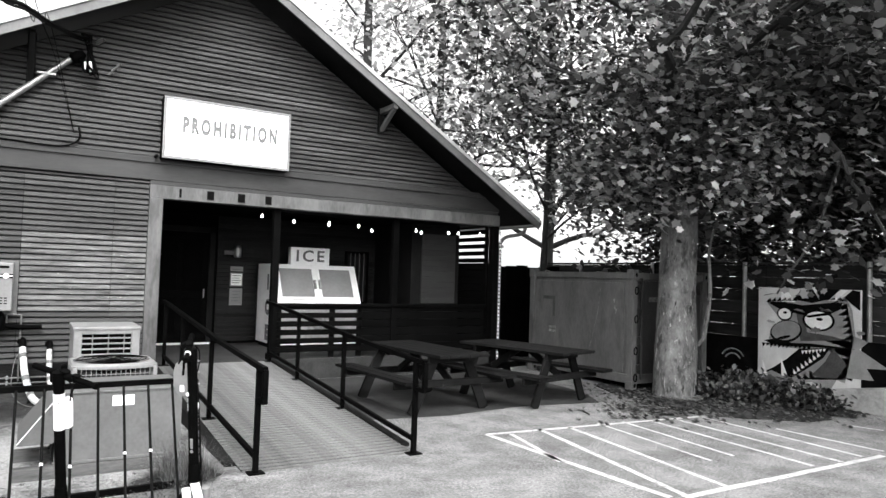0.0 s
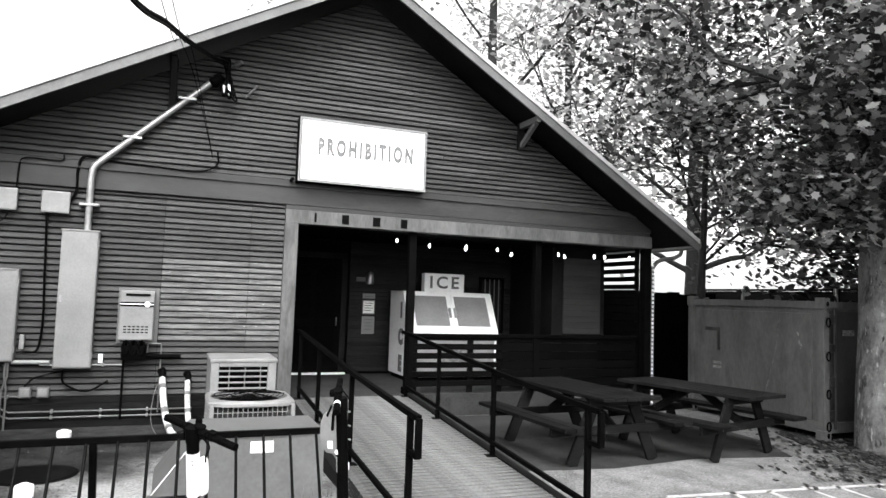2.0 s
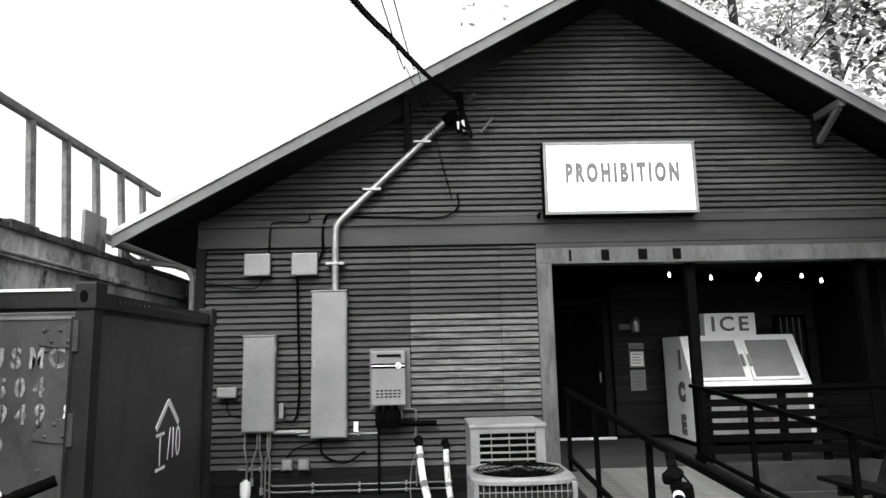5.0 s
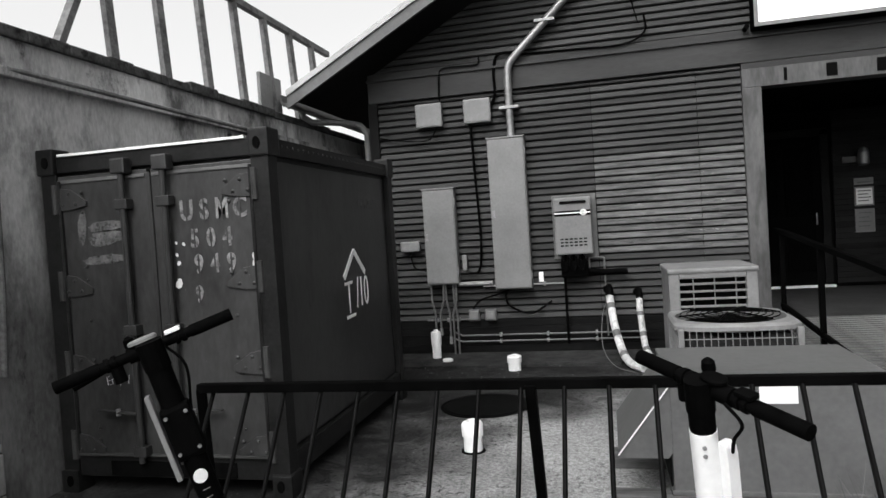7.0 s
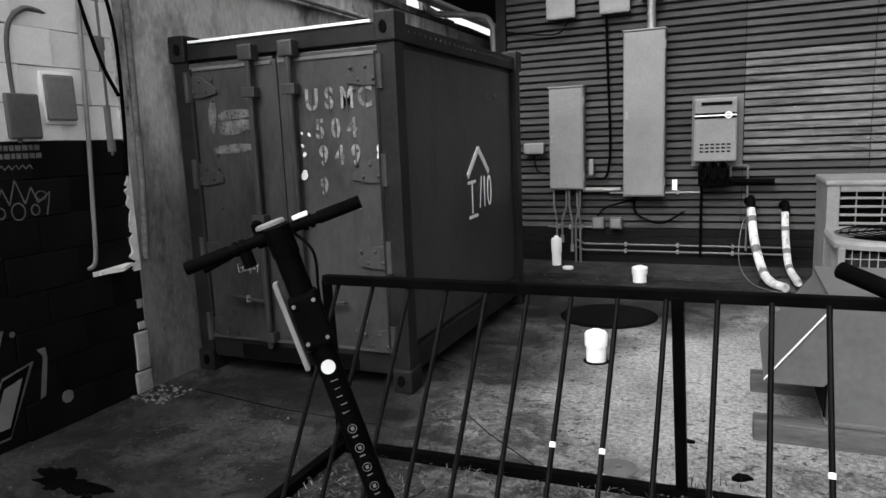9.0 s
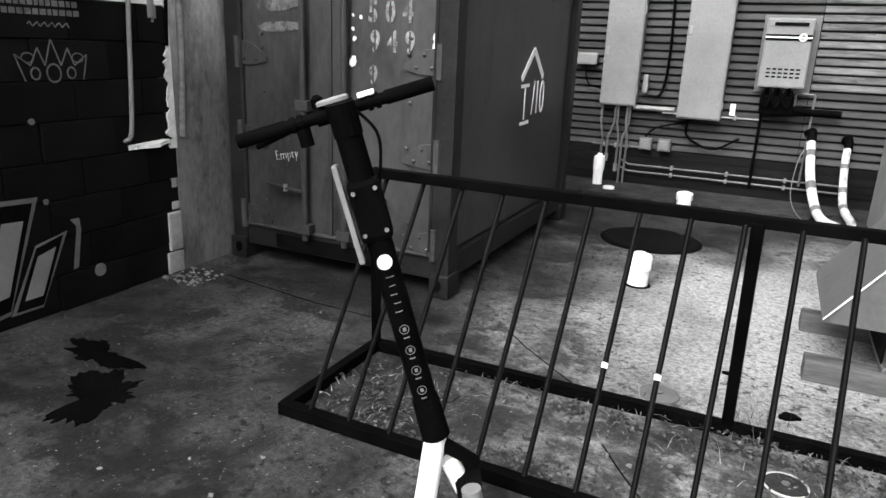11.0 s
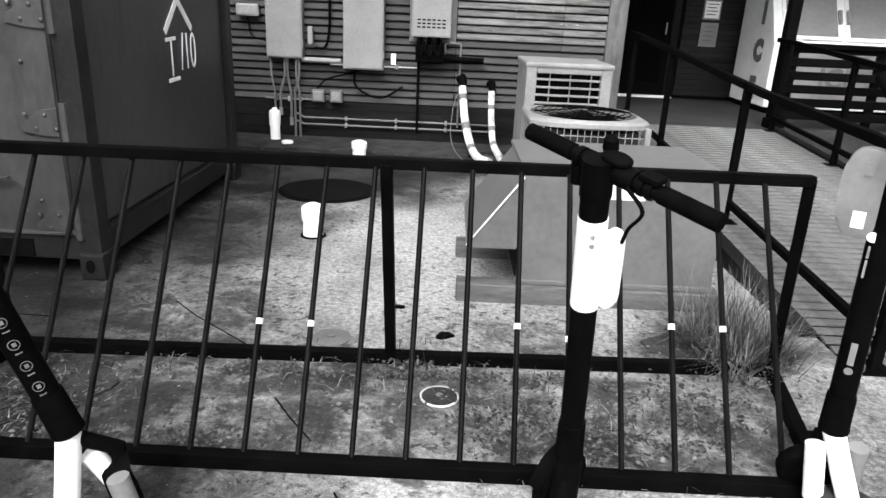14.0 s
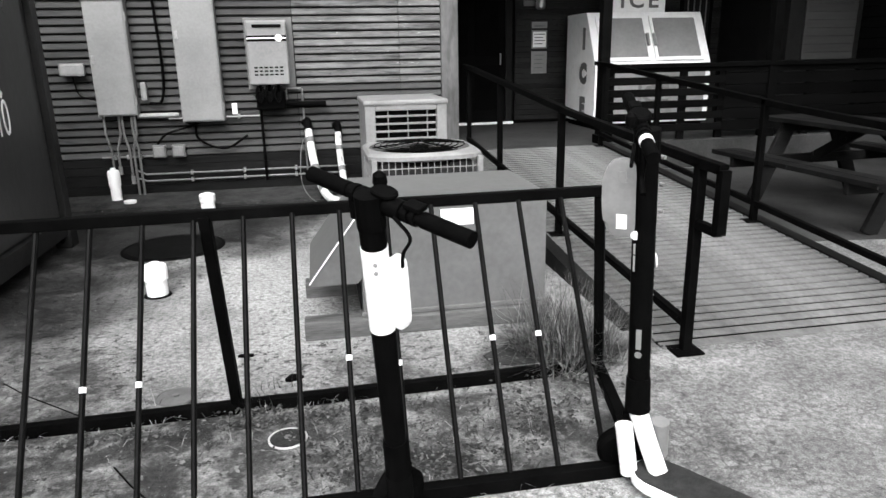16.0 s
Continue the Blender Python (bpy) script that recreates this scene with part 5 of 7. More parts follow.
def fan_condenser():
    x0, x1, y0, y1, h = 1.26, 2.05, -2.84, -2.05, 0.72
    a = thing("air_conditioner", "pale condenser with a round fan grille on top", "condenser", at=((x0 + x1) / 2, (y0 + y1) / 2, 0))
    part("core", box(x0 + 0.05, x1 - 0.05, y0 + 0.05, y1 - 0.05, 0.05, h - 0.06, 0.06), GRIPMAT, a, "dark coil core")
    for px in (x0 + 0.02, x1 - 0.02):
        for py in (y0 + 0.02, y1 - 0.02):
            part("corner_post", box(px - 0.02, px + 0.02, py - 0.02, py + 0.02, 0.05, h - 0.03, 0.008), CREAM, a)
    part("pad", box(x0 - 0.06, x1 + 0.06, y0 - 0.06, y1 + 0.06, 0.0, 0.05, 0.01), PAVING, a)
    n = 30
    cx, cy, r = (x0 + x1) / 2, (y0 + y1) / 2, 0.375
    lid = bmesh.new()
    outer, inner = [], []
    for k in range(n):
        an = 2 * math.pi * k / n
        c_, s_ = math.cos(an), math.sin(an)
        q = 0.41 / max(abs(c_), abs(s_))
        q = min(q, 0.5)
        outer.append((cx + q * c_, cy + q * s_))
        inner.append((cx + r * c_, cy + r * s_))
    rings = [[lid.verts.new((x, y, z)) for x, y in ring] for ring, z in ((outer, h - 0.045), (outer, h - 0.018), ([(cx + (x - cx) * 0.96, cy + (y - cy) * 0.96) for x, y in outer], h), (inner, h + 0.004), (inner, h - 0.06))]
    for p, q in zip(rings, rings[1:]):
        for k in range(n):
            lid.faces.new((p[k], p[(k + 1) % n], q[(k + 1) % n], q[k]))
    bmesh.ops.recalc_face_normals(lid, faces=lid.faces)
    part("lid", lid, CREAM, a, "pale lid with a round opening", True)
    part("fan_well", lathe([(0.375, h - 0.09), (0.375, h - 0.06)], 30, None, pose(cx, cy, 0)), INK, a)
    part("hub", lathe([(0.07, h - 0.07), (0.07, h + 0.0), (0.04, h + 0.012)], 16, None, pose(cx, cy, 0)), BLACK, a)
    for k in range(4):
        an = radians(20 + 90 * k)
        part("blade", prism([(0.05, -0.03), (0.27, -0.09), (0.28, 0.07), (0.06, 0.04)], 0.006, pose(cx, cy, h - 0.045, 12, 0, math.degrees(an))), BLACK, a)
    grille = bmesh.new()
    for k in range(7):
        rr = 0.06 + k * 0.046
        tube([(cx + rr * math.cos(2 * math.pi * q / 28), cy + rr * math.sin(2 * math.pi * q / 28), h + 0.03 - 0.05 * (rr - 0.05)) for q in range(29)], 0.004, 5, grille)
    for k in range(6):
        an = radians(60 * k + 10)
        tube([(cx + 0.05 * math.cos(an), cy + 0.05 * math.sin(an), h + 0.034), (cx + 0.36 * math.cos(an), cy + 0.36 * math.sin(an), h + 0.012)], 0.006, 5, grille)
    part("grille", grille, BLACK, a, "dark wire fan grille")
    cage = bmesh.new()
    for k in range(17):
        x = x0 + 0.03 + k * (x1 - x0 - 0.06) / 16
        for y in (y0 + 0.012, y1 - 0.012):
            tube([(x, y, 0.08), (x, y, h - 0.04)], 0.0035, 5, cage)
        y = y0 + 0.03 + k * (y1 - y0 - 0.06) / 16
        for x in (x0 + 0.012, x1 - 0.012):
            tube([(x, y, 0.08), (x, y, h - 0.04)], 0.0035, 5, cage)
    for z in (0.12, 0.22, 0.32, 0.42, 0.52, h - 0.1):
        tube([(x0 + 0.012, y0 + 0.04, z), (x0 + 0.012, y1 - 0.04, z)], 0.004, 5, cage)
        tube([(x1 - 0.012, y0 + 0.04, z), (x1 - 0.012, y1 - 0.04, z)], 0.004, 5, cage)
        tube([(x0 + 0.04, y0 + 0.012, z), (x1 - 0.04, y0 + 0.012, z)], 0.004, 5, cage)
    part("guard", cage, CREAM, a, "pale wire coil guard")


air_conditioner()
fan_condenser()


def vent_unit():
    x0, x1, y0, y1, z0, h = 1.08, 2.05, -4.2, -3.45, 0.1, 0.67
    v = thing("vent_unit", "grey sheet-metal vent unit with a slanting hood on timbers", "vent unit", at=((x0 + x1) / 2, (y0 + y1) / 2, 0))
    part("casing", box(x0, x1, y0, y1, z0, h, 0.006), SHEET, v)
    part("top", box(x0 - 0.01, x1 + 0.012, y0 - 0.012, y1 + 0.012, h - 0.004, h + 0.014, 0.004), SHEET, v)
    hood = bmesh.new()
    ys = (y0 - 0.004, y1)
    prof = [(x0, h - 0.02), (x0 - 0.26, 0.3), (x0 - 0.26, 0.275), (x0 - 0.02, 0.275), (x0, 0.3)]
    prism(prof, y1 - y0, pose(0, y1, 0, 90, 0, 0), hood)
    part("hood", hood, SHEET, v, "slanting sheet-metal intake hood")
    part("hood_seam", square_bar((x0 - 0.262, y0 - 0.012, 0.29), (x0 - 0.002, y0 - 0.012, h - 0.03), 0.006, 0.007), WHITE, v, "bright folded seam")
    part("intake", box(x0 - 0.01, x0 - 0.004, y0 + 0.04, y1 - 0.04, z0 + 0.02, 0.27), INK, v, "dark intake opening")
    part("label_sheet", box(1.49, 1.66, y0 - 0.006, y0 - 0.001, 0.55, 0.635), WHITE, v, "white paper label")
    part("foot_flange", box(x0 - 0.01, x1 + 0.01, y0 - 0.015, y1 + 0.01, z0 - 0.002, z0 + 0.02, 0.003), SHEET, v)
    for k, y in enumerate((y0 - 0.04, y1 - 0.15)):
        t = thing("timber", "weathered timber skid under the vent unit", "timber", "skids", (1.4, y, 0))
        part("beam", box(0.78, 2.1, y, y + 0.12, 0.0, 0.095, 0.008), TIMBER, t)


vent_unit()


def bike_rack():
    yf, yr, top_y, top_z = -5.59, -4.93, -5.06, 0.86
    r = thing("bike_rack", "black steel bicycle rack with slanting bars", "bike rack", at=(0.5, -5.25, 0))
    part("front_rail", square_bar((-1.02, yf, 0.025), (1.92, yf - 0.02, 0.025), 0.044, 0.05), BLACK, r)
    part("rear_rail", square_bar((-1.02, yr, 0.025), (2.1, yr + 0.08, 0.025), 0.044, 0.05), BLACK, r)
    part("top_rail", square_bar((-0.94, top_y - 0.02, top_z), (1.99, top_y + 0.04, top_z), 0.04, 0.04), BLACK, r)
    part("end_rail", square_bar((-1.0, yf, 0.025), (-1.0, yr, 0.025), 0.044, 0.05), BLACK, r)
    part("end_rail", square_bar((1.92, yf, 0.025), (2.08, yr + 0.08, 0.025), 0.044, 0.05), BLACK, r)
    for a, b in (((-1.0, yr, 0.03), (-0.93, top_y - 0.02, top_z)), ((0.515, yr + 0.04, 0.03), (0.5, top_y, top_z)), ((2.08, yr + 0.07, 0.03), (1.98, top_y + 0.04, top_z))):
        part("post", square_bar(a, b, 0.04, 0.04), BLACK, r)
    taped = {6: 0.36, 7: 0.36, 11: 0.38, 12: 0.35, 14: 0.4, 15: 0.4}
    for k in range(17):
        x = -0.885 + k * 0.1675
        a, b = Vector((x, yf, 0.04)), Vector((x + 0.008, top_y, top_z - 0.01))
        bar = part("bar", tube([a, b], 0.0095, 9), RACKPAINT, r, "", True)
        if k in taped:
            t = taped[k] / top_z
            part("tape", tube([a.lerp(b, t), a.lerp(b, t + 0.019)], 0.0112, 9), WHITE, bar, "white tape")


bike_rack()


def handrail(x, inner, label):
    """Ramp rail with posts, a top rail, a low rail and a squared end loop."""
    h = thing("handrail", label, "handrail", "ramp handrails", (x, -2.4, 0))
    y0, y1 = -4.76, 0.1
    top = [(x, y0 - 0.18, 0.9), (x, y0, 0.905), (x, -3.2, 0.99), (x, -0.3, 1.22), (x, y1, 1.24)]
    for a, b in zip(top, top[1:]):
        part("top_rail", square_bar(a, b, 0.045, 0.045), BLACK, h)
    part("low_rail", square_bar((x, y0, 0.14), (x, -0.05, 0.47), 0.04, 0.04), BLACK, h)
    part("loop", square_bar((x, y0 - 0.18, 0.9), (x, y0 - 0.18, 0.62), 0.045, 0.045), BLACK, h)
    part("loop", square_bar((x, y0 - 0.18, 0.63), (x, y0, 0.63), 0.04, 0.04), BLACK, h)
    for y in (y0, -3.0, -1.4, -0.12):
        z0 = max(ramp_z(y), 0.0)
        zt = 0.905 + (y - y0) / (-0.3 - y0) * 0.315
        p = part("post", square_bar((x, y, z0), (x, y, zt), 0.045, 0.045), BLACK, h)
        part("foot_plate", box(x - 0.07, x + 0.07, y - 0.06, y + 0.06, z0, z0 + 0.012, 0.003), BLACK, p)


handrail(2.56, 1, "black square-tube handrail on the yard side of the ramp")
handrail(4.1, -1, "black square-tube handrail on the table side of the ramp")


def picnic_table(cx, cy, turn, label):
    t = thing("picnic_table", label, "picnic table", "picnic tables")
    L = 0.95
    for k in range(5):
        x = -0.38 + k * 0.155
        part("top_board", box(x, x + 0.147, -L, L, 0.715, 0.755, 0.006), TABLEWOOD, t)
    for s in (-1, 1):
        for k in range(2):
            x = s * 0.72 + (k - 1) * 0.14
            part("bench_board", box(x, x + 0.132, -L, L, 0.42, 0.46, 0.006), TABLEWOOD, t)
    for y in (-0.66, 0.66):
        part("bearer", box(-0.85, 0.85, y - 0.02, y + 0.02, 0.33, 0.42, 0.005), TABLEWOOD, t)
        part("cleat", box(-0.36, 0.36, y - 0.02, y + 0.02, 0.63, 0.715, 0.005), TABLEWOOD, t)
        for s in (-1, 1):
            part("leg", square_bar((s * 0.56, y + 0.03, 0.0), (s * 0.24, y + 0.03, 0.72), 0.04, 0.14, None, 0.006), TABLEWOOD, t)
    part("brace", square_bar((0, -0.64, 0.38), (0, -0.1, 0.7), 0.04, 0.09), TABLEWOOD, t)
    part("brace", square_bar((0, 0.64, 0.38), (0, 0.1, 0.7), 0.04, 0.09), TABLEWOOD, t)
    t.matrix_basis = pose(cx, cy, 0.006, 0, 0, turn)
    return t


picnic_table(5.48, -2.52, 3, "dark weathered wooden picnic table beside the ramp")
picnic_table(7.09, -2.68, 13, "dark weathered wooden picnic table near the container")


def standpipe(x, y, h, r, label, collar):
    p = thing("cleanout_pipe", label, "drain pipe", "cleanout pipes", (x, y, 0))
    part("pipe", lathe([(r, 0.0), (r, h * 0.55), (r * 0.96, h * 0.56)], 20, None, pose(x, y, 0)), WHITE, p, "", True)
    part("cap", lathe([(r * 1.14, h * 0.5), (r * 1.16, h * 0.86), (r * 1.0, h * 0.93), (r * 0.55, h * 0.94), (r * 0.5, h)], 20, None, pose(x, y, 0)), WHITE, p, "white screw cap", True)
    if collar:
        part("collar", lathe([(r * 1.3, 0.0), (r * 1.25, 0.008)], 20, None, pose(x, y, 0)), SEALED, p)


standpipe(-0.11, -3.32, 0.21, 0.062, "white plastic drain cleanout standing in the concrete", True)
standpipe(-0.15, -0.86, 0.16, 0.065, "white plastic drain cleanout near the house wall", False)
standpipe(-1.1, -0.3, 0.35, 0.05, "tall white plastic drain pipe under the cabinets", False)
standpipe(-0.93, -0.5, 0.06, 0.05, "low white plastic drain cap by the wall", False)


def floor_lids():
    m = thing("manhole_cover", "large dark round manhole cover in the yard", "manhole cover", at=(-0.22, -2.2, 0))
    part("plate", lathe([(0.35, 0.0), (0.35, 0.006), (0.33, 0.01)], 40, None, pose(-0.22, -2.2, 0)), INK, m)
    part("ring", lathe([(0.375, 0.0), (0.375, 0.005), (0.355, 0.006)], 40, None, pose(-0.22, -2.2, 0)), BLACK, m)
    for x, y, r, pale in ((0.72, -5.14, 0.074, True), (0.24, -4.7, 0.085, False)):
        c = thing("drain_cover", "round metal drain cover in a pale ring" if pale else "round dirty drain cover flush with the concrete", "drain cover", "drain covers", (x, y, 0))
        part("ring", lathe([(r, 0.0), (r, 0.005), (r * 0.92, 0.006), (r * 0.9, 0.003)], 28, None, pose(x, y, 0)), FASCIA if pale else PANELDARK, c)
        part("lid", lathe([(r * 0.88, 0.0), (r * 0.9, 0.004), (0.02, 0.004), (0.0, 0.004)], 28, None, pose(x, y, 0)), PANELDARK if not pale else GRIPMAT, c)
        part("plug", lathe([(0.014, 0.008), (0.014, 0.012), (0.0, 0.012)], 6, None, pose(x, y, 0)), SHEET, c)


floor_lids()


def refrigerant_lines():
    for k, (pts, r, lab) in enumerate((([(0.82, -0.1, 0.66), (0.83, -0.2, 0.6), (0.86, -0.4, 0.35), (0.93, -0.72, 0.12), (1.0, -0.95, 0.06), (1.1, -1.1, 0.05)], 0.04, "thick white insulated pipe bending out of the wall"), ([(1.13, -0.15, 0.62), (1.13, -0.2, 0.5), (1.14, -0.3, 0.3), (1.16, -0.5, 0.12), (1.2, -1.0, 0.08)], 0.034, "taped white insulated pipe beside the condenser"))):
        t = thing("insulated_pipe", lab, "pipe", "insulated pipes", (pts[0][0], pts[0][1], 0.05))
        run = curve_pts(pts, 5)
        part("lagging", tube(run, r, 10), LAGGING, t, "", True)
        part("elbow", tube(curve_pts([(pts[0][0] - 0.02, -0.02, pts[0][2] + 0.04), (pts[0][0], -0.1, pts[0][2] + 0.06), (pts[0][0] + 0.005, -0.17, pts[0][2] - 0.02)], 5), r * 1.1, 10), BLACK, t, "black insulated elbow", True)
        for q in (6, 11, 15):
            if q + 1 < len(run):
                part("tape", tube(run[q:q + 2], r * 1.06, 10), LETTER, t)
    w = thing("loose_wire", "thin pale wire trailing beside the pipe", "wire", at=(0.75, -0.3, 0.02))
    part("strand", tube(curve_pts([(0.8, -0.12, 0.6), (0.74, -0.3, 0.45), (0.73, -0.5, 0.15), (0.85, -0.9, 0.03), (1.1, -1.2, 0.02)], 6), 0.004, 6), LETTER, w)


refrigerant_lines()

# ---- scooters ----
def scooter(label, bar_l, bar_r, stem_top, neck, wheel, deck_mid, deck_dir, sleeve, tag, cover=None, group="parked scooters"):
    """Rental kick scooter: black stem, bar with grips, white neck, fork, wheels and deck."""
    s = thing("kick_scooter", label, "scooter", group, (wheel[0], wheel[1], 0))
    L, R, T, N, W = (Vector(v) for v in (bar_l, bar_r, stem_top, neck, wheel))
    across = (R - L).normalized()
    up = (T - N).normalized()
    ahead = up.cross(across).normalized()
    mid = (L + R) / 2
    length = (T - N).length
    rs = 0.03 if sleeve else 0.034
    stem = part("stem", tube([N, N + up * 0.03, T - up * 0.1, T], rs, 14), BLACK, s, "", True)
    part("collar", tube([N - up * 0.05, N - up * 0.03, N + up * 0.06, N + up * 0.075], rs + 0.008, 14, None, rs + 0.003), RUBBER, stem, "black rubber boot", True)
    part("head", tube([T - up * 0.06, T + up * 0.02], rs + 0.003, 14), BLACK, s)
    bar = part("handlebar", tube([L + across * 0.1, R - across * 0.1], 0.016, 12), BLACK, s, "", True)
    part("grip", tube([L, L + across * 0.008, L + across * 0.125], 0.0185, 14), RUBBER, bar, "black rubber grip", True)
    part("grip", tube([R, R - across * 0.008, R - across * 0.125], 0.0185, 14), RUBBER, bar, "black rubber grip", True)
    for q in (0.14, 0.16):
        part("grip_ring", tube([L + across * q, L + across * (q + 0.012)], 0.021, 14), BLACK, bar)
        part("grip_ring", tube([R - across * q, R - across * (q + 0.012)], 0.021, 14), BLACK, bar)
    part("clamp", tube([mid - across * 0.05, mid + across * 0.05], 0.023, 14), BLACK, s, "", True)
    basis = Matrix((across, ahead, up)).transposed().to_4x4()
    part("display", lathe([(0.034, 0), (0.034, 0.006), (0.029, 0.009)] if sleeve else [(0.042, 0), (0.042, 0.008), (0.036, 0.012)], 24, None, Matrix.Translation(mid + up * 0.026) @ basis @ Matrix.Diagonal((1.0, 0.72, 1, 1))), PANELGREY if tag == "plate" else BLACK, s, "oval display")
    part("bell", tube([mid - across * 0.09 - up * 0.015, mid - across * 0.09 - up * 0.06], 0.018, 12), BLACK, s)
    part("brake_lever", square_bar(mid - across * 0.1 + ahead * 0.03 - up * 0.01, L + across * 0.03 + ahead * 0.05 - up * 0.03, 0.01, 0.014), BLACK, s)
    part("throttle", box(-0.022, 0.022, -0.016, 0.016, 0, 0.012, 0.003, None, Matrix.Translation(mid + across * 0.085 + up * 0.018) @ basis), WHITE if tag == "plate" else BLACK, s, "small throttle pad")
    drop = 0.45 if sleeve else 1.0
    part("cable", tube(curve_pts([mid + across * 0.05 - ahead * 0.03, mid + across * 0.09 - ahead * 0.06 * drop - up * 0.08 * drop, mid + across * 0.06 - ahead * 0.045 * drop - up * 0.2 * drop, mid + across * 0.035 - up * 0.32 * drop], 6), 0.0042, 6), BLACK, s)
    # small marks down the stem, facing back
    for k in range(5):
        if not sleeve:
            c = N + up * length * (0.51 - 0.028 * k) - ahead * (rs - 0.0005)
            part("mark", box(-0.009 + 0.003 * (k % 2), 0.012 - 0.002 * (k % 3), -0.002, 0.002, 0.0, 0.002, 0, None, Matrix.Translation(c) @ basis), PANELDARK, stem, "small pale printed bar")
    for k in range(5):
        q = length * (0.34 - 0.07 * k)
        if not sleeve and q > 0.05:
            c = N + up * q - ahead * (rs - 0.0002)
            part("mark", tube([c + across * 0.0125 * math.cos(2 * math.pi * e / 18) + up * 0.0125 * math.sin(2 * math.pi * e / 18) - ahead * 0.0012 for e in range(19)], 0.0011, 5), PANELDARK, stem, "small pale printed ring")
            part("mark", box(-0.004, 0.005, -0.002, 0.002, -0.005, 0.005, 0, None, Matrix.Translation(c) @ basis), LETTER_DIM, stem, "small pale printed glyph")
            part("mark", box(-0.008, 0.008, -0.002, 0.002, -0.026, -0.023, 0, None, Matrix.Translation(c) @ basis), PANELDARK, stem, "small pale printed bar")
    if not sleeve:
        part("badge", lathe([(0.02, 0), (0.02, 0.004)], 20, None, Matrix.Translation(N + up * length * 0.56 - ahead * (rs + 0.001)) @ basis @ Matrix.Rotation(radians(90), 4, "X")), PALELETTER, stem, "round pale badge")
    if sleeve:
        a, b = sleeve
        pa, pb = T.lerp(N, a), T.lerp(N, b)
        part("sleeve", tube([pa, pb], 0.0318, 18), WHITE, s, "white stem sleeve", True)
        pod = (pa + pb) / 2 + across * 0.036 + ahead * 0.03 - up * 0.012
        outline = [(0.018 * math.copysign(abs(math.cos(a)) ** 0.6, math.cos(a)), 0.098 * math.copysign(abs(math.sin(a)) ** 0.35, math.sin(a))) for a in (2 * math.pi * k / 32 for k in range(32))]
        flat_m = Matrix((across, up, -ahead)).transposed().to_4x4()
        part("pod", prism(outline, 0.034, Matrix.Translation(pod) @ flat_m @ Matrix.Translation((0, 0, -0.017)), None, 0.008), WHITE, s, "white plastic pod", True)
        for q in (0.03, 0.052):
            part("bolt", lathe([(0.0055, 0), (0.005, 0.004)], 10, None, Matrix.Translation(pa - up * q + across * 0.022 - ahead * 0.0225) @ basis @ Matrix.Rotation(radians(60), 4, "X")), GALV, s)
    if tag == "plate":
        c = T - up * 0.24 - across * 0.055
        part("lock_plate", box(-0.009, 0.006, -0.022, 0.022, -0.14, 0.12, 0.004, None, Matrix.Translation(c) @ basis), GREYTAG, s, "pale lock plate")
        part("lock_box", box(-0.042, 0.042, -0.038, 0.03, -0.08, 0.08, 0.014, None, Matrix.Translation(T - up * 0.25) @ basis), BLACK, s, "black bolted clamp box")
        for q in (-0.055, 0.055):
            for e in (-0.028, 0.028):
                part("bolt", lathe([(0.006, 0), (0.005, 0.006)], 8, None, Matrix.Translation(T - up * (0.25 + q) + across * e - ahead * 0.04) @ basis @ Matrix.Rotation(radians(90), 4, "X")), GALV, s)
    if tag == "oval":
        view = Vector((-0.55, -0.84, 0)).normalized()
        side = view.cross(Vector((0, 0, -1))).normalized()
        c = T - up * 0.185 - side * 0.062
        m = Matrix.Translation(c) @ Matrix((side, up, view)).transposed().to_4x4()
        outline = [(0.057 * math.copysign(abs(math.cos(a)) ** 0.7, math.cos(a)), 0.12 * math.copysign(abs(math.sin(a)) ** 0.75, math.sin(a))) for a in (2 * math.pi * k / 28 for k in range(28))]
        part("battery_pod", prism(outline, 0.05, m @ Matrix.Translation((0, 0, -0.025)), None, 0.012), GREYTAG, s, "grey rounded plastic pod", True)
        part("pod_label", box(-0.014, 0.016, -0.09, -0.045, 0.0255, 0.028, 0, None, m), WHITE, s)
        part("pod_mark", box(-0.008, 0.012, 0.05, 0.085, 0.0255, 0.028, 0, None, m), CREAM, s)
        part("pale_mark", box(-0.008, 0.008, -0.035, 0.035, 0.0, 0.003, 0, None, Matrix.Translation(N + up * length * 0.26 + view * rs) @ Matrix((side, up, view)).transposed().to_4x4()), CREAM, stem, "small pale printed bar")
        part("pale_mark", lathe([(0.011, 0), (0.011, 0.003), (0.0, 0.003)], 16, None, Matrix.Translation(N + up * (length * 0.26 - 0.055) + view * rs) @ Matrix((side, up, view)).transposed().to_4x4()), CREAM, stem, "round pale badge")
        for q in (0.06, 0.14, 0.22):
            part("bolt", tube([T - up * q - ahead * 0.02 + side * 0.02, T - up * q + side * 0.05], 0.006, 8), GALV, s)
        for q in (0.62, 0.6, 0.575, 0.555, 0.535):
            part("pale_mark", box(-0.003, 0.003, -0.008, 0.008, 0.0, 0.003, 0, None, Matrix.Translation(N + up * length * q + view * rs * 0.75 - side * rs * 0.65) @ Matrix((side, up, view)).transposed().to_4x4()), CREAM, stem, "small pale printed bar")
        part("pale_mark", lathe([(0.014, 0), (0.014, 0.003), (0.0, 0.003)], 14, None, Matrix.Translation(N + up * length * 0.66 + view * rs * 0.8 - side * rs * 0.6) @ Matrix((side, up, view)).transposed().to_4x4()), WHITE, stem, "round pale badge")
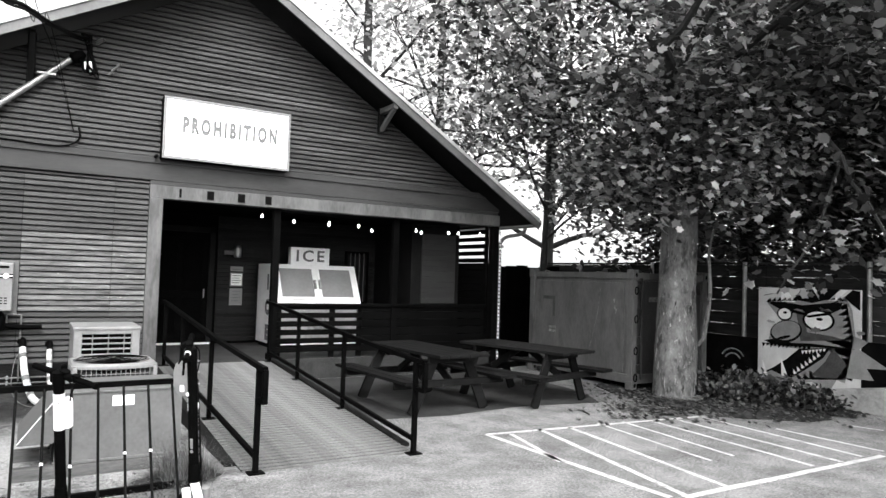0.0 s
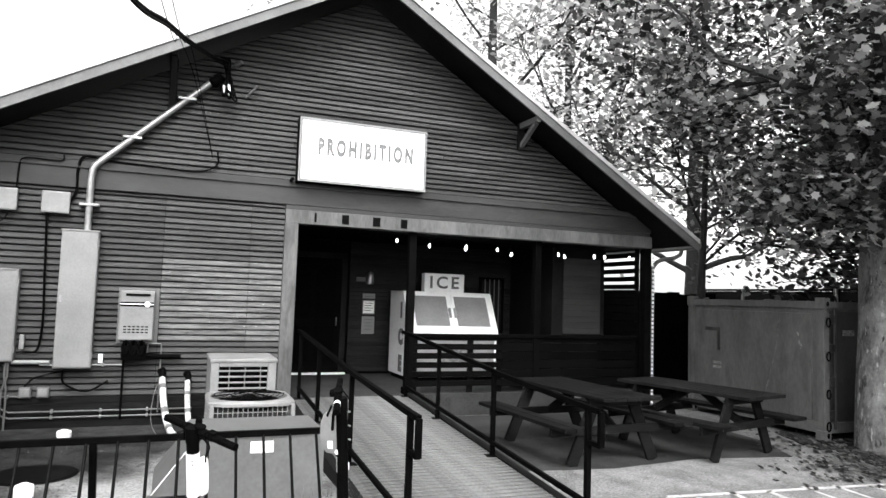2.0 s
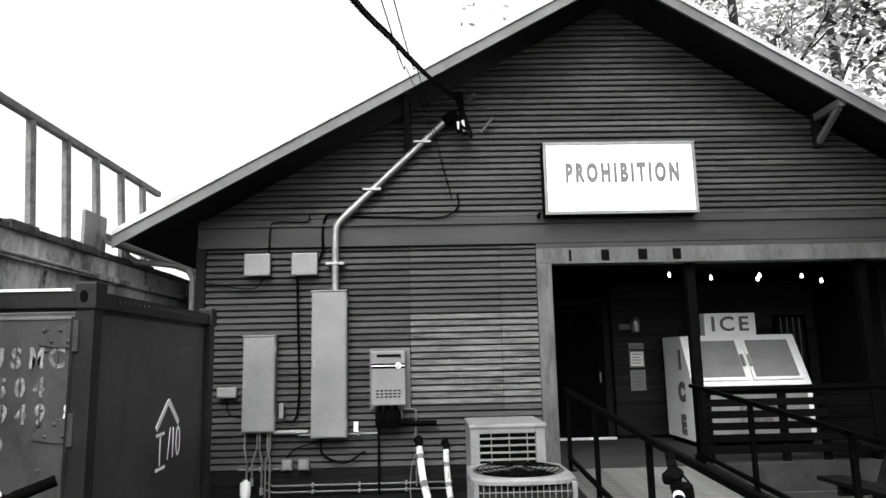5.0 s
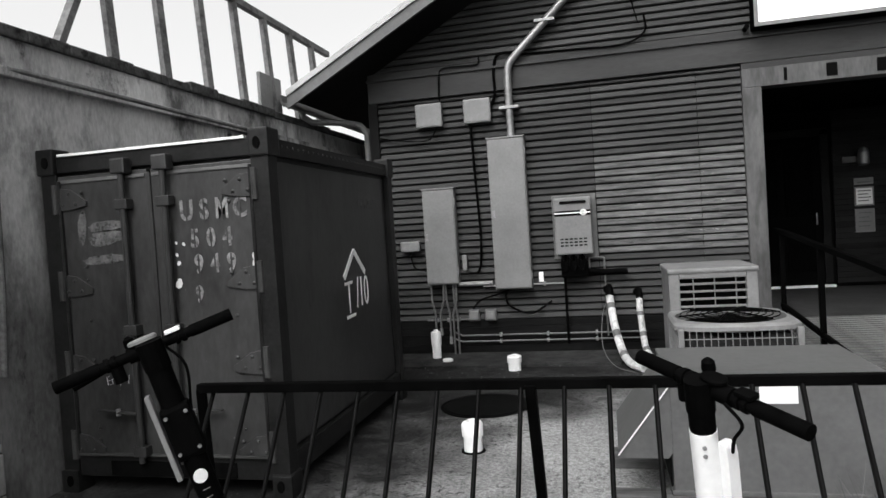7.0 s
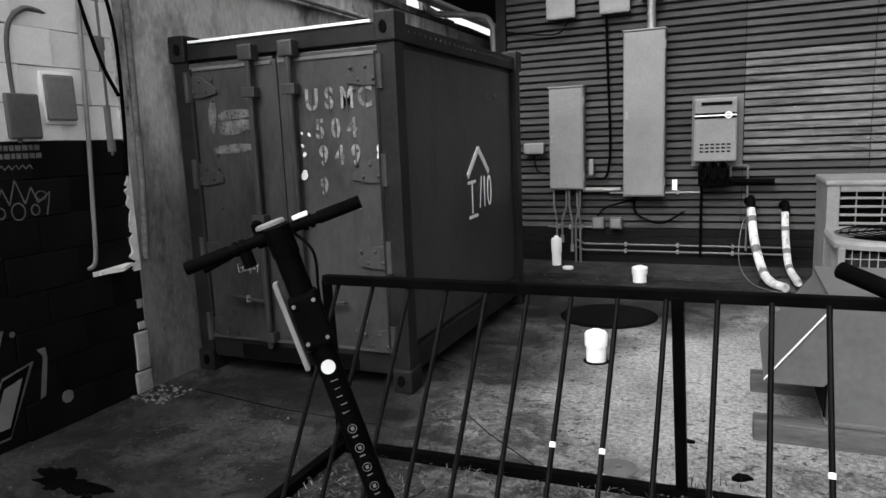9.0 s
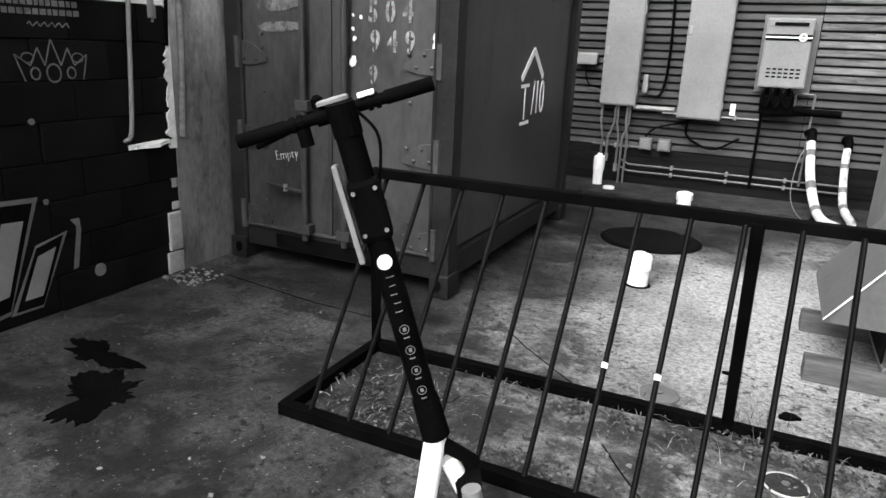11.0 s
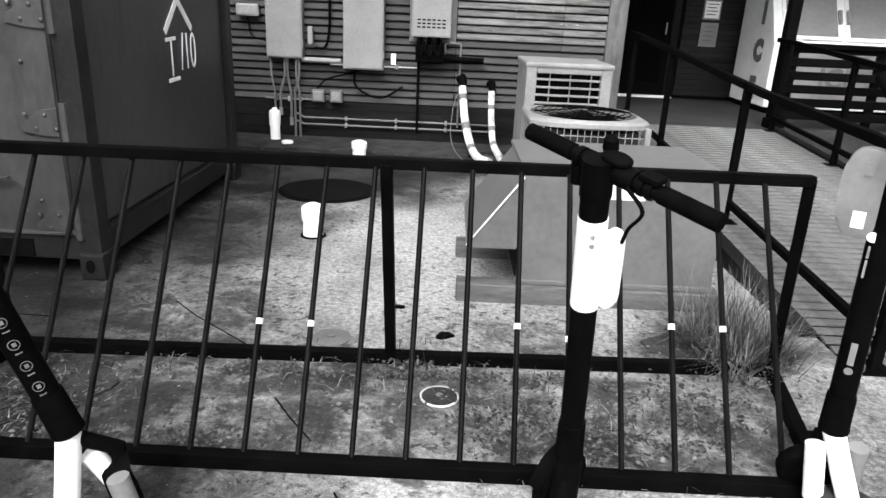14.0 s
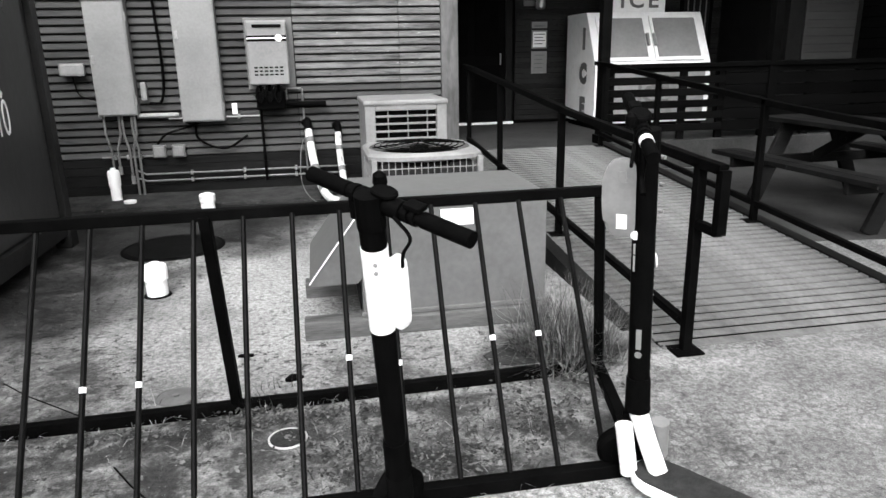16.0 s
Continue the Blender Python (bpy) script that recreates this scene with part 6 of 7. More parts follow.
        lever = curve_pts([mid - across * 0.07 - up * 0.01, mid - across * 0.12 + view * 0.05 - up * 0.03, mid - across * 0.1 + view * 0.07 - up * 0.09, mid - across * 0.13 + view * 0.075 - up * 0.12], 5)
        part("hand_lever", tube(lever, 0.008, 8), BLACK, s, "", True)
        part("grip_band", tube([L + across * 0.09, L + across * 0.115], 0.0195, 14), WHITE, bar, "white band")
    # lower end
    D = Vector((deck_mid[0], deck_mid[1], 0.0))
    d = Vector((deck_dir[0], deck_dir[1], 0)).normalized()
    front_end = D
    q = N - up * 0.05
    if not sleeve:
        part("neck", tube([q, q.lerp(front_end, 0.5) + Vector((0, 0, 0.03)), front_end + Vector((0, 0, 0.07))], 0.031, 14), WHITE, s, "white neck tube", True)
    else:
        part("neck", tube([q, q - up * 0.08, front_end + Vector((0, 0, 0.13)), front_end + Vector((0, 0, 0.075))], 0.036, 14), BLACK, s, "black neck tube", True)
    axle = Vector((W.x, W.y, 0.1))
    part("fork", tube([q - up * 0.02, axle + Vector((0, 0, 0.13)), axle], 0.022, 12), BLACK, s, "", True)
    wd = across
    wm = Matrix.Translation(axle) @ wd.to_track_quat("Z", "Y").to_matrix().to_4x4()
    wheel_ob = part("front_wheel", lathe([(0.06, -0.024), (0.088, -0.024), (0.1, -0.012), (0.1, 0.012), (0.088, 0.024), (0.06, 0.024)], 28, None, wm), RUBBER, s, "black tyre", True)
    part("hub", lathe([(0.055, -0.028), (0.058, -0.02), (0.058, 0.02), (0.055, 0.028)], 20, None, wm), BLACK, wheel_ob)
    fend = bmesh.new()
    fm = Matrix.Translation(axle) @ Matrix((ahead, wd, Vector((0, 0, 1)))).transposed().to_4x4()
    arc = [(0.107 * math.cos(radians(70 + k * 9)), 0.107 * math.sin(radians(70 + k * 9))) for k in range(11)]
    arc += [(x * 1.08, z * 1.08) for x, z in arc[::-1]]
    prism(arc, 0.042, fm @ Matrix.Translation((0, 0.021, 0)) @ Matrix.Rotation(radians(90), 4, "X"), fend)
    part("fender", fend, BLACK, s, "fender over the front wheel")
    if not sleeve:
        ends = [Vector(v) for v in cover] if cover else [axle + (q - axle) * 0.62, axle + (q - axle) * 0.17]
        part("fork_cover", tube([ends[0], ends[0].lerp(ends[1], 0.05), ends[0].lerp(ends[1], 0.95), ends[1]], 0.028, 14), WHITE, s, "white fork cover", True)
        part("battery", tube([axle - wd * 0.015 - ahead * 0.1 + Vector((0, 0, 0.11)), axle + wd * 0.012 - ahead * 0.11 + Vector((0, 0, -0.03))], 0.028, 14), GREYTAG, s, "grey battery cylinder", True)
    side = Vector((-d.y, d.x, 0))
    dm = Matrix.Translation(front_end + Vector((0, 0, 0.055))) @ Matrix((d, side, Vector((0, 0, 1)))).transposed().to_4x4()
    bell = mid - across * 0.04
    part("bell_dome", lathe([(0.013, 0.0), (0.017, 0.012), (0.015, 0.03), (0.006, 0.038)], 14, None, Matrix.Translation(bell + up * 0.016 + ahead * 0.03) @ basis), BLACK, s, "", True)
    line = []
    for k in range(17):
        an = radians(90 + k * 180 / 16)
        line.append((0.0 + 0.085 * math.cos(an), 0.085 * math.sin(an)))
    line += [(0.62, -0.08), (0.68, -0.05), (0.68, 0.05), (0.62, 0.08)]
    deck = part("deck", prism(line, 0.035, dm @ Matrix.Translation((0, 0, -0.02)), None, 0.006), WHITE, s, "pale-rimmed deck")
    inner = [(x * 0.965 + 0.006, y * 0.92) for x, y in line]
    part("grip_mat", prism(inner, 0.006, dm @ Matrix.Translation((0, 0, 0.0135))), GRIPMAT, deck, "dark grip mat")
    ra = front_end + d * 0.72 + Vector((0, 0, 0.095))
    part("rear_wheel", lathe([(0.055, -0.022), (0.085, -0.022), (0.095, -0.01), (0.095, 0.01), (0.085, 0.022), (0.055, 0.022)], 24, None, Matrix.Translation(ra) @ side.to_track_quat("Z", "Y").to_matrix().to_4x4()), RUBBER, s, "black tyre", True)
    part("rear_mudguard", square_bar(ra + Vector((0, 0, 0.1)) - d * 0.09, ra + Vector((0, 0, 0.1)) + d * 0.07, 0.012, 0.07), BLACK, s)
    part("kickstand", tube([front_end + d * 0.1 + side * 0.06 + Vector((0, 0, 0.04)), front_end + d * 0.2 + side * 0.16 + Vector((0, 0, 0.006))], 0.01, 8), BLACK, s)


scooter("black and white kick scooter leaning at the rack end", (-0.704, -6.105, 1.11), (-0.29, -5.853, 1.271), (-0.45, -6.02, 1.2), (-0.235, -5.9, 0.36), (-0.13, -5.84), (-0.222, -5.966), (-0.35, -0.94), None, "plate")
scooter("kick scooter with a white stem sleeve in front of the rack", (0.886, -5.881, 1.125), (1.192, -6.219, 1.034), (1.005, -6.045, 1.085), (1.06, -5.86, 0.33), (1.075, -5.72), (1.06, -5.86), (-0.2, -0.98), (0.14, 0.43), "")
scooter("black kick scooter with a grey plastic pod by the ramp", (1.732, -5.904, 1.124), (1.84, -5.513, 1.249), (1.8, -5.73, 1.16), (1.872, -5.638, 0.31), (1.86, -5.61), (1.917, -5.723), (0.55, -0.83), None, "oval", ((1.817, -5.662, 0.225), (1.836, -5.682, 0.055)))

# ---- neighbour's wall dressing ----
def roof_frame():
    f = thing("pipe_fence", "weathered pipe fence standing on the neighbour's parapet", "pipe fence", at=(-2.72, -1.5, 2.87))
    for k in range(7):
        y = -3.22 + k * 0.64
        part("post", square_bar((-2.7, y, 2.86), (-2.78, y + 0.02, 3.98), 0.07, 0.06), FRAMEPIPE, f)
    part("top_rail", square_bar((-2.78, -3.3, 3.98), (-2.78, 1.2, 3.98), 0.07, 0.07), FRAMEPIPE, f)
    part("cross_rail", square_bar((-3.1, -3.22, 3.98), (-2.4, -3.22, 4.02), 0.06, 0.06), FRAMEPIPE, f)
    part("strut", square_bar((-2.72, -3.75, 2.88), (-2.78, -3.25, 3.75), 0.06, 0.06), FRAMEPIPE, f)
    b = thing("metal_sheet", "pale metal sheet behind the gutter end", "metal sheet", at=(-2.7, -0.6, 2.87))
    part("panel", box(-2.74, -2.7, -0.95, -0.45, 2.86, 3.3, 0.01), CREAM, b)


roof_frame()


def wall_breaks():
    rng = random.Random(21)
    for z0, z1, w in ((0.0, 0.13, 0.12), (0.137, 0.37, 0.1)):
        part("block", box(WALL_X - 0.12, WALL_X + 0.012, BREAK_Y - w, BREAK_Y - 0.002, z0, z1, 0.012), STUCCO_LOW, wall_left, "pale exposed block")
    z = 0.38
    while z < 0.76:
        hgt = rng.uniform(0.05, 0.09)
        part("brick", box(WALL_X - 0.12, WALL_X + rng.uniform(-0.02, 0.012), BREAK_Y - rng.uniform(0.03, 0.075), BREAK_Y - 0.002, z, z + hgt - 0.008, 0.009), STUCCO_LOW, wall_left)
        z += hgt
    ragged = [(-BREAK_Y, 0.74)]
    z = 0.74
    while z < 2.5:
        ragged.append((-BREAK_Y + (rng.uniform(0.02, 0.05) + (0.02 if 0.8 < z < 0.95 else 0) if z < 1.25 else rng.uniform(0.01, 0.028)), z))
        z += rng.uniform(0.012, 0.035)
    ragged.append((-BREAK_Y, 2.5))
    part("broken_edge", prism(ragged, 0.1, Matrix(((0, 0, 1, WALL_X - 0.09), (-1, 0, 0, 0), (0, 1, 0, 0), (0, 0, 0, 1)))), STUCCO_PALE, wall_left, "pale broken plaster edge")
    c = thing("edge_conduit", "grey conduit following the plaster edge up to the ledge", "conduit", at=(WALL_X, -4.48, 0.8))
    bend = curve_pts([(WALL_X + 0.02, -4.47, 2.36), (WALL_X + 0.02, -4.45, 2.5), (WALL_X + 0.03, -4.36, 2.575), (WALL_X + 0.04, -4.2, 2.585)], 6)
    part("tube", tube([(WALL_X + 0.015, -4.52, 0.8), (WALL_X + 0.02, -4.49, 1.3)] + bend + [(WALL_X + 0.04, -1.0, 2.57)], 0.02, 9), FRAMEPIPE, c, "", True)
    v = thing("vent_stack", "thick pale pipe climbing the wall recess", "pipe", at=(WALL_X - 0.05, -4.66, 1.35))
    part("pipe", tube([(WALL_X - 0.04, -4.66, 1.42), (WALL_X - 0.04, -4.65, 2.75)], 0.042, 14), CREAM, v, "", True)
    for z in (1.44, 2.0):
        part("coupling", tube([(WALL_X - 0.04, -4.66, z), (WALL_X - 0.04, -4.66, z + 0.07)], 0.05, 14), PANELGREY, v, "", True)
    part("lower_pipe", tube([(WALL_X - 0.04, -4.66, 1.0), (WALL_X - 0.04, -4.66, 1.42)], 0.03, 12), RUBBER, v)
    for k, pts in enumerate(([(WALL_X + 0.02, -4.84, 2.7), (WALL_X + 0.03, -4.8, 2.3), (WALL_X + 0.03, -4.7, 1.95), (WALL_X + 0.03, -4.6, 1.75)], [(WALL_X + 0.02, -4.7, 2.75), (WALL_X + 0.03, -4.64, 2.4), (WALL_X + 0.03, -4.58, 2.1), (WALL_X + 0.02, -4.57, 1.7), (WALL_X + 0.01, -4.585, 1.3)])):
        w = thing("wall_cable", "loose black cable hanging across the wall recess", "cable", "wall cables", pts[0])
        part("run", tube(curve_pts(pts, 6), 0.011, 7), BLACK, w)
    lump = bmesh.new()
    for k in range(110):
        x, y = WALL_X + rng.uniform(-0.03, 0.28), BREAK_Y - rng.uniform(-0.06, 0.2)
        r = rng.uniform(0.004, 0.013)
        lathe([(r, 0.0), (r * 0.95, r * 0.3), (r * 0.5, r * 0.6)], 6, lump, pose(x, y, 0, 0, 0, rng.uniform(0, 90)))
    tagged(single("plaster_rubble", lump, FRAMEPIPE, "pale plaster rubble at the wall foot", "rubble", kind="stuff"))
    s = thing("broken_ledge", "white broken plaster ledge sticking out of the wall", "ledge", at=(WALL_X, -4.84, 0.76))
    part("slab", prism(blob(0, 0, 0.06, 0.16, 60, 0.5, 8), 0.022, pose(WALL_X - 0.03, -4.77, 0.77, 3, 6, 0)), WHITE, s)
    p = thing("bent_pipe", "thin pale conduit running down the block wall", "pipe", at=(WALL_X, -4.93, 0.8))
    part("tube", tube([(WALL_X + 0.02, -4.76, 2.75), (WALL_X + 0.02, -4.82, 1.55), (WALL_X + 0.02, -4.86, 0.95)] + curve_pts([(WALL_X + 0.02, -4.865, 0.9), (WALL_X + 0.01, -4.88, 0.82), (WALL_X - 0.05, -4.93, 0.8)], 4), 0.012, 10), CREAM, p)
    d = thing("drain_elbow", "thick dark drain pipe curving into the wall", "pipe", at=(WALL_X - 0.05, -4.8, 1.1))
    part("bend", tube([(WALL_X - 0.05, -4.72, 1.8)] + curve_pts([(WALL_X - 0.05, -4.72, 1.4), (WALL_X - 0.05, -4.76, 1.2), (WALL_X - 0.06, -4.92, 1.12)], 6), 0.035, 10), RUBBER, d, "", True)
    e = thing("alarm_box", "white electrical box on the painted block wall", "electrical box", at=(WALL_X - 0.1, -5.0, 1.58))
    part("body", box(WALL_X - 0.1, WALL_X + 0.02, -5.06, -4.87, 1.59, 1.86, 0.015), WHITE, e)
    part("cover", box(WALL_X + 0.018, WALL_X + 0.032, -5.05, -4.88, 1.61, 1.84, 0.012), CREAM, e)
    part("cable_tube", tube(curve_pts([(WALL_X + 0.0, -5.2, 1.5), (WALL_X + 0.0, -5.2, 2.0), (WALL_X, -5.1, 2.15), (WALL_X - 0.02, -4.95, 2.15)], 6), 0.014, 8), PANELDARK, e)
    m = thing("meter_box", "dark grey box beside the white alarm box", "electrical box", at=(WALL_X - 0.1, -5.25, 1.5))
    part("body", box(WALL_X - 0.1, WALL_X + 0.03, -5.26, -5.09, 1.52, 1.74, 0.01), PANELDARK, m)
    v = thing("vent_hole", "dark recess with a pipe in the wall", "recess", at=(WALL_X - 0.1, -4.82, 0.85))
    part("panel", box(WALL_X - 0.1, WALL_X - 0.092, -4.98, -4.7, 0.86, 1.48), INK, v)


wall_breaks()


def graffiti():
    g = thing("graffiti", "white and grey spray-painted block letters on black wall", "graffiti", at=(WALL_X, -5.6, 0.3))
    x = WALL_X + 0.004
    face = Matrix(((0, 0, 1, x), (1, 0, 0, 0), (0, 1, 0, 0), (0, 0, 0, 1)))
    def flat(poly, mat, lift=0.0):
        part("stroke", prism(poly, 0.002, Matrix.Translation((lift, 0, 0)) @ face), mat, g)
    for quad in (((-5.82, 0.04), (-5.62, 0.07), (-5.42, 0.6), (-5.6, 0.61)), ((-5.62, 0.06), (-5.46, 0.06), (-5.29, 0.41), (-5.46, 0.37))):
        cy, cz = sum(p[0] for p in quad) / 4, sum(p[1] for p in quad) / 4
        for q, mat, lift in ((1.0, LETTER, 0.0), (0.84, INK, 0.003), (0.56, PANELGREY, 0.006)):
            flat([(cy + (y - cy) * q, cz + (z - cz) * (q + 0.08 * (q < 1))) for y, z in quad], mat, lift)
    flat([(-5.28, 0.2), (-5.25, 0.21), (-5.215, 0.4), (-5.22, 0.46), (-5.27, 0.46), (-5.24, 0.42), (-5.245, 0.38)], LETTER)
    for k, (y, z, r) in enumerate(((-5.38, 0.57, 0.015), (-5.13, 0.16, 0.035), (-5.4, 0.95, 0.016))):
        flat([(y + r * math.cos(a), z + r * math.sin(a)) for a in (2 * math.pi * q / 16 for q in range(16))], LETTER_DIM if k else LETTER)

    def stroke(pts, w):
        for (y0, z0), (y1, z1) in zip(pts, pts[1:]):
            d = math.hypot(y1 - y0, z1 - z0) or 1
            ny, nz = -(z1 - z0) / d * w / 2, (y1 - y0) / d * w / 2
            flat([(y0 + ny, z0 + nz), (y0 - ny, z0 - nz), (y1 - ny, z1 - nz), (y1 + ny, z1 + nz)], LETTER_DIM)

    stroke([(-5.4, 1.13), (-5.44, 1.25), (-5.37, 1.2), (-5.33, 1.28), (-5.3, 1.2), (-5.26, 1.32), (-5.22, 1.2), (-5.18, 1.28), (-5.15, 1.2), (-5.08, 1.25), (-5.11, 1.13)], 0.007)
    for cy, r in ((-5.26, 0.035), (-5.35, 0.022), (-5.17, 0.022)):
        stroke([(cy + r * math.cos(2 * math.pi * k / 14), 1.165 + 1.2 * r * math.sin(2 * math.pi * k / 14)) for k in range(15)], 0.008)
    for cy in (-5.38, -5.13):
        stroke([(cy + 0.03 * math.cos(0.6 * k), 1.235 + 0.022 * math.sin(0.6 * k)) for k in range(11)], 0.005)
    rng = random.Random(5)
    for z in (1.435, 1.475):
        y = -5.47
        while y < -5.1:
            w = rng.uniform(0.018, 0.03)
            flat([(y, z - 0.012), (y + w, z - 0.012), (y + w, z + 0.014), (y, z + 0.014)], LETTER_DIM)
            y += w + 0.008
    stroke([(-5.36 + 0.012 * k, 1.382 + 0.012 * math.sin(2.1 * k)) for k in range(18)], 0.005)


graffiti()


# ---- fence, mural and lot ----
def back_fence():
    f = tagged(thing("fence", "tall weathered horizontal board fence", "fence"), kind="structure")
    f.location = (11.35, -6, 0)
    rng = random.Random(6)
    for b in range(8):
        y1 = 2.0 - b * 1.9
        for k in range(10):
            z = 0.05 + k * 0.205
            part("board", box(11.36 + rng.uniform(0, 0.015), 11.39 + rng.uniform(0, 0.01), y1 - 1.89, y1, z, z + 0.198, 0.004), FENCEWOOD, f)
    for k in range(8):
        y = 0.7 - k * 2.02
        part("post", tube([(11.3, y, 0), (11.3, y, 2.14)], 0.035, 10), GALV, f, "galvanised post")
    part("cap_rail", box(11.33, 11.43, -13.2, 2.0, 2.1, 2.14, 0.006), FENCEWOOD, f)
    side = tagged(thing("fence", "dark board fence behind the porch and container", "fence"), kind="structure")
    side.location = (10, 1.6, 0)
    for k in range(24):
        x = 8.6 + k * 0.31
        part("board", box(x, x + 0.3, 1.5 + 0.01 * (k % 2), 1.53 + 0.01 * (k % 2), 0.0, 2.0 + 0.02 * (k % 3), 0.004), BLACKWOOD, side)


back_fence()


def mural():
    m = thing("mural_board", "painted board with bold grey, black and white shapes", "mural", at=(11.15, -4.6, 0.3))
    part("panel", box(11.15, 11.18, -5.32, -3.7, 0.05, 1.72, 0.004), MURAL_PALE, m)
    part("panel", box(11.15, 11.18, -7.4, -5.32, 0.05, 0.98, 0.004), INK, m, "black painted panel")
    part("panel", box(11.2, 11.23, -3.66, -2.55, 0.12, 0.88, 0.004), INK, m, "black painted panel")
    face = Matrix(((0, 0, -1, 11.149), (-1, 0, 0, 0), (0, 1, 0, 0), (0, 0, 0, 1)))

    def flat(poly, mat, lift):
        part("paint_shape", prism(poly, 0.0015, Matrix.Translation((-lift, 0, 0)) @ face), mat, m)

    def oval(a, z, ra, rz, mat, lift, tilt=0.0):
        pts = []
        for k in range(24):
            u, v = ra * math.cos(2 * math.pi * k / 24), rz * math.sin(2 * math.pi * k / 24)
            pts.append((a + u * math.cos(tilt) - v * math.sin(tilt), z + u * math.sin(tilt) + v * math.cos(tilt)))
        flat(pts, mat, lift)

    def fringe(a0, z0, a1, z1, count, length, mat, lift, seed):
        """A row of ragged pointed tufts along a line."""
        rng = random.Random(seed)
        for k in range(count):
            q = k / count
            a, z = a0 + (a1 - a0) * q, z0 + (z1 - z0) * q
            da, dz = (a1 - a0) / count, (z1 - z0) / count
            e = length * rng.uniform(0.6, 1.2)
            nl = math.hypot(da, dz)
            flat([(a, z), (a + da * 1.1, z + dz * 1.1), (a + da * 0.9 + dz / nl * e, z + dz * 0.9 - da / nl * e)], mat, lift)

    jag = [(3.86, 1.47), (4.3, 1.52), (4.95, 1.56), (5.1, 1.62), (5.2, 1.42), (5.24, 1.04), (5.42, 0.98), (5.3, 0.86), (5.7, 0.62), (5.4, 0.6), (5.5, 0.44), (5.0, 0.42), (4.86, 0.16), (4.6, 0.3), (4.25, 0.2), (3.86, 0.24), (3.82, 0.34), (4.05, 0.42), (4.4, 0.78), (3.86, 0.78), (3.92, 1.0), (4.1, 1.2)]
    flat(jag, MURAL_GREY, 0.0)
    fringe(5.1, 1.62, 5.22, 1.0, 7, 0.16, MURAL_GREY, 0.0, 1)
    fringe(5.22, 0.98, 5.1, 0.36, 5, 0.42, MURAL_GREY, 0.0, 2)
    fringe(5.1, 0.4, 3.95, 0.24, 11, 0.16, MURAL_GREY, 0.0, 3)
    fringe(5.3, 0.9, 5.2, 0.4, 4, 0.3, INK, -0.0008, 4)
    flat([(4.28, 1.55), (4.55, 1.72), (5.02, 1.72), (4.97, 1.6), (4.6, 1.5)], INK, 0.002)
    flat([(5.08, 1.61), (5.2, 1.72), (5.31, 1.7), (5.31, 1.42), (5.2, 1.5)], INK, 0.002)
    flat([(4.1, 1.5), (4.1, 1.72), (4.17, 1.71), (4.34, 1.5)], MURAL_WHITE, 0.004)
    flat([(4.84, 1.54), (4.98, 1.56), (5.14, 1.72), (5.03, 1.72)], MURAL_WHITE, 0.004)
    flat([(3.84, 1.49), (4.1, 1.5), (4.45, 1.46), (4.9, 1.52), (5.08, 1.58), (5.02, 1.42), (4.9, 1.36), (4.5, 1.3), (4.3, 1.33), (4.05, 1.39)], INK, 0.004)
    fringe(3.84, 1.49, 5.04, 1.57, 14, -0.06, INK, 0.004, 5)
    flat([(4.35, 1.32), (4.5, 1.32), (4.52, 1.05), (4.9, 1.02), (5.1, 0.98), (4.6, 0.92), (4.42, 0.9), (4.4, 1.1)], MURAL_SHADE, 0.002)
    flat([(4.92, 0.84), (5.12, 0.62), (4.98, 0.4), (4.8, 0.38), (4.6, 0.4), (4.8, 0.62)], MURAL_SHADE, 0.002)
    oval(4.16, 1.31, 0.13, 0.11, INK, 0.006)
    oval(4.16, 1.31, 0.105, 0.085, MURAL_WHITE, 0.008)
    oval(4.17, 1.33, 0.03, 0.02, INK, 0.01)
    oval(4.7, 1.24, 0.25, 0.165, INK, 0.006)
    oval(4.7, 1.24, 0.21, 0.135, MURAL_WHITE, 0.008)
    oval(4.72, 1.26, 0.05, 0.025, INK, 0.01)
    flat([(4.5, 1.3), (4.9, 1.38), (4.9, 1.34), (4.55, 1.27)], INK, 0.011)
    oval(4.18, 1.03, 0.27, 0.175, INK, 0.006, 0.25)
    oval(4.18, 1.045, 0.245, 0.15, MURAL_GREY, 0.008, 0.25)
    oval(4.14, 0.93, 0.13, 0.025, INK, 0.01, 0.3)
    flat([(3.8, 0.86), (4.0, 0.9), (4.3, 0.86), (4.6, 0.88), (5.25, 0.86), (4.5, 0.82), (4.2, 0.8), (3.95, 0.81)], INK, 0.004)
    fringe(4.6, 0.84, 3.78, 0.82, 12, -0.07, INK, 0.004, 6)
    flat([(3.92, 0.4), (4.2, 0.6), (4.4, 0.78), (4.88, 0.84), (4.78, 0.68), (4.55, 0.5), (4.35, 0.36), (4.1, 0.34)], INK, 0.006)
    flat([(3.78, 0.34), (3.95, 0.42), (4.15, 0.36), (4.38, 0.34), (4.3, 0.24), (4.1, 0.2), (3.88, 0.22)], INK, 0.007)
    flat([(3.82, 0.33), (3.95, 0.39), (4.14, 0.33), (4.33, 0.32), (4.27, 0.26), (4.1, 0.23), (3.9, 0.25)], MURAL_GREY, 0.009)
    for a, z, tip, w in ((3.8, 0.33, 0.22, 0.09), (4.12, 0.34, 0.26, 0.12)):
        flat([(a, z), (a + w, z - 0.05), (a - 0.01, z + tip)], MURAL_WHITE, 0.011)
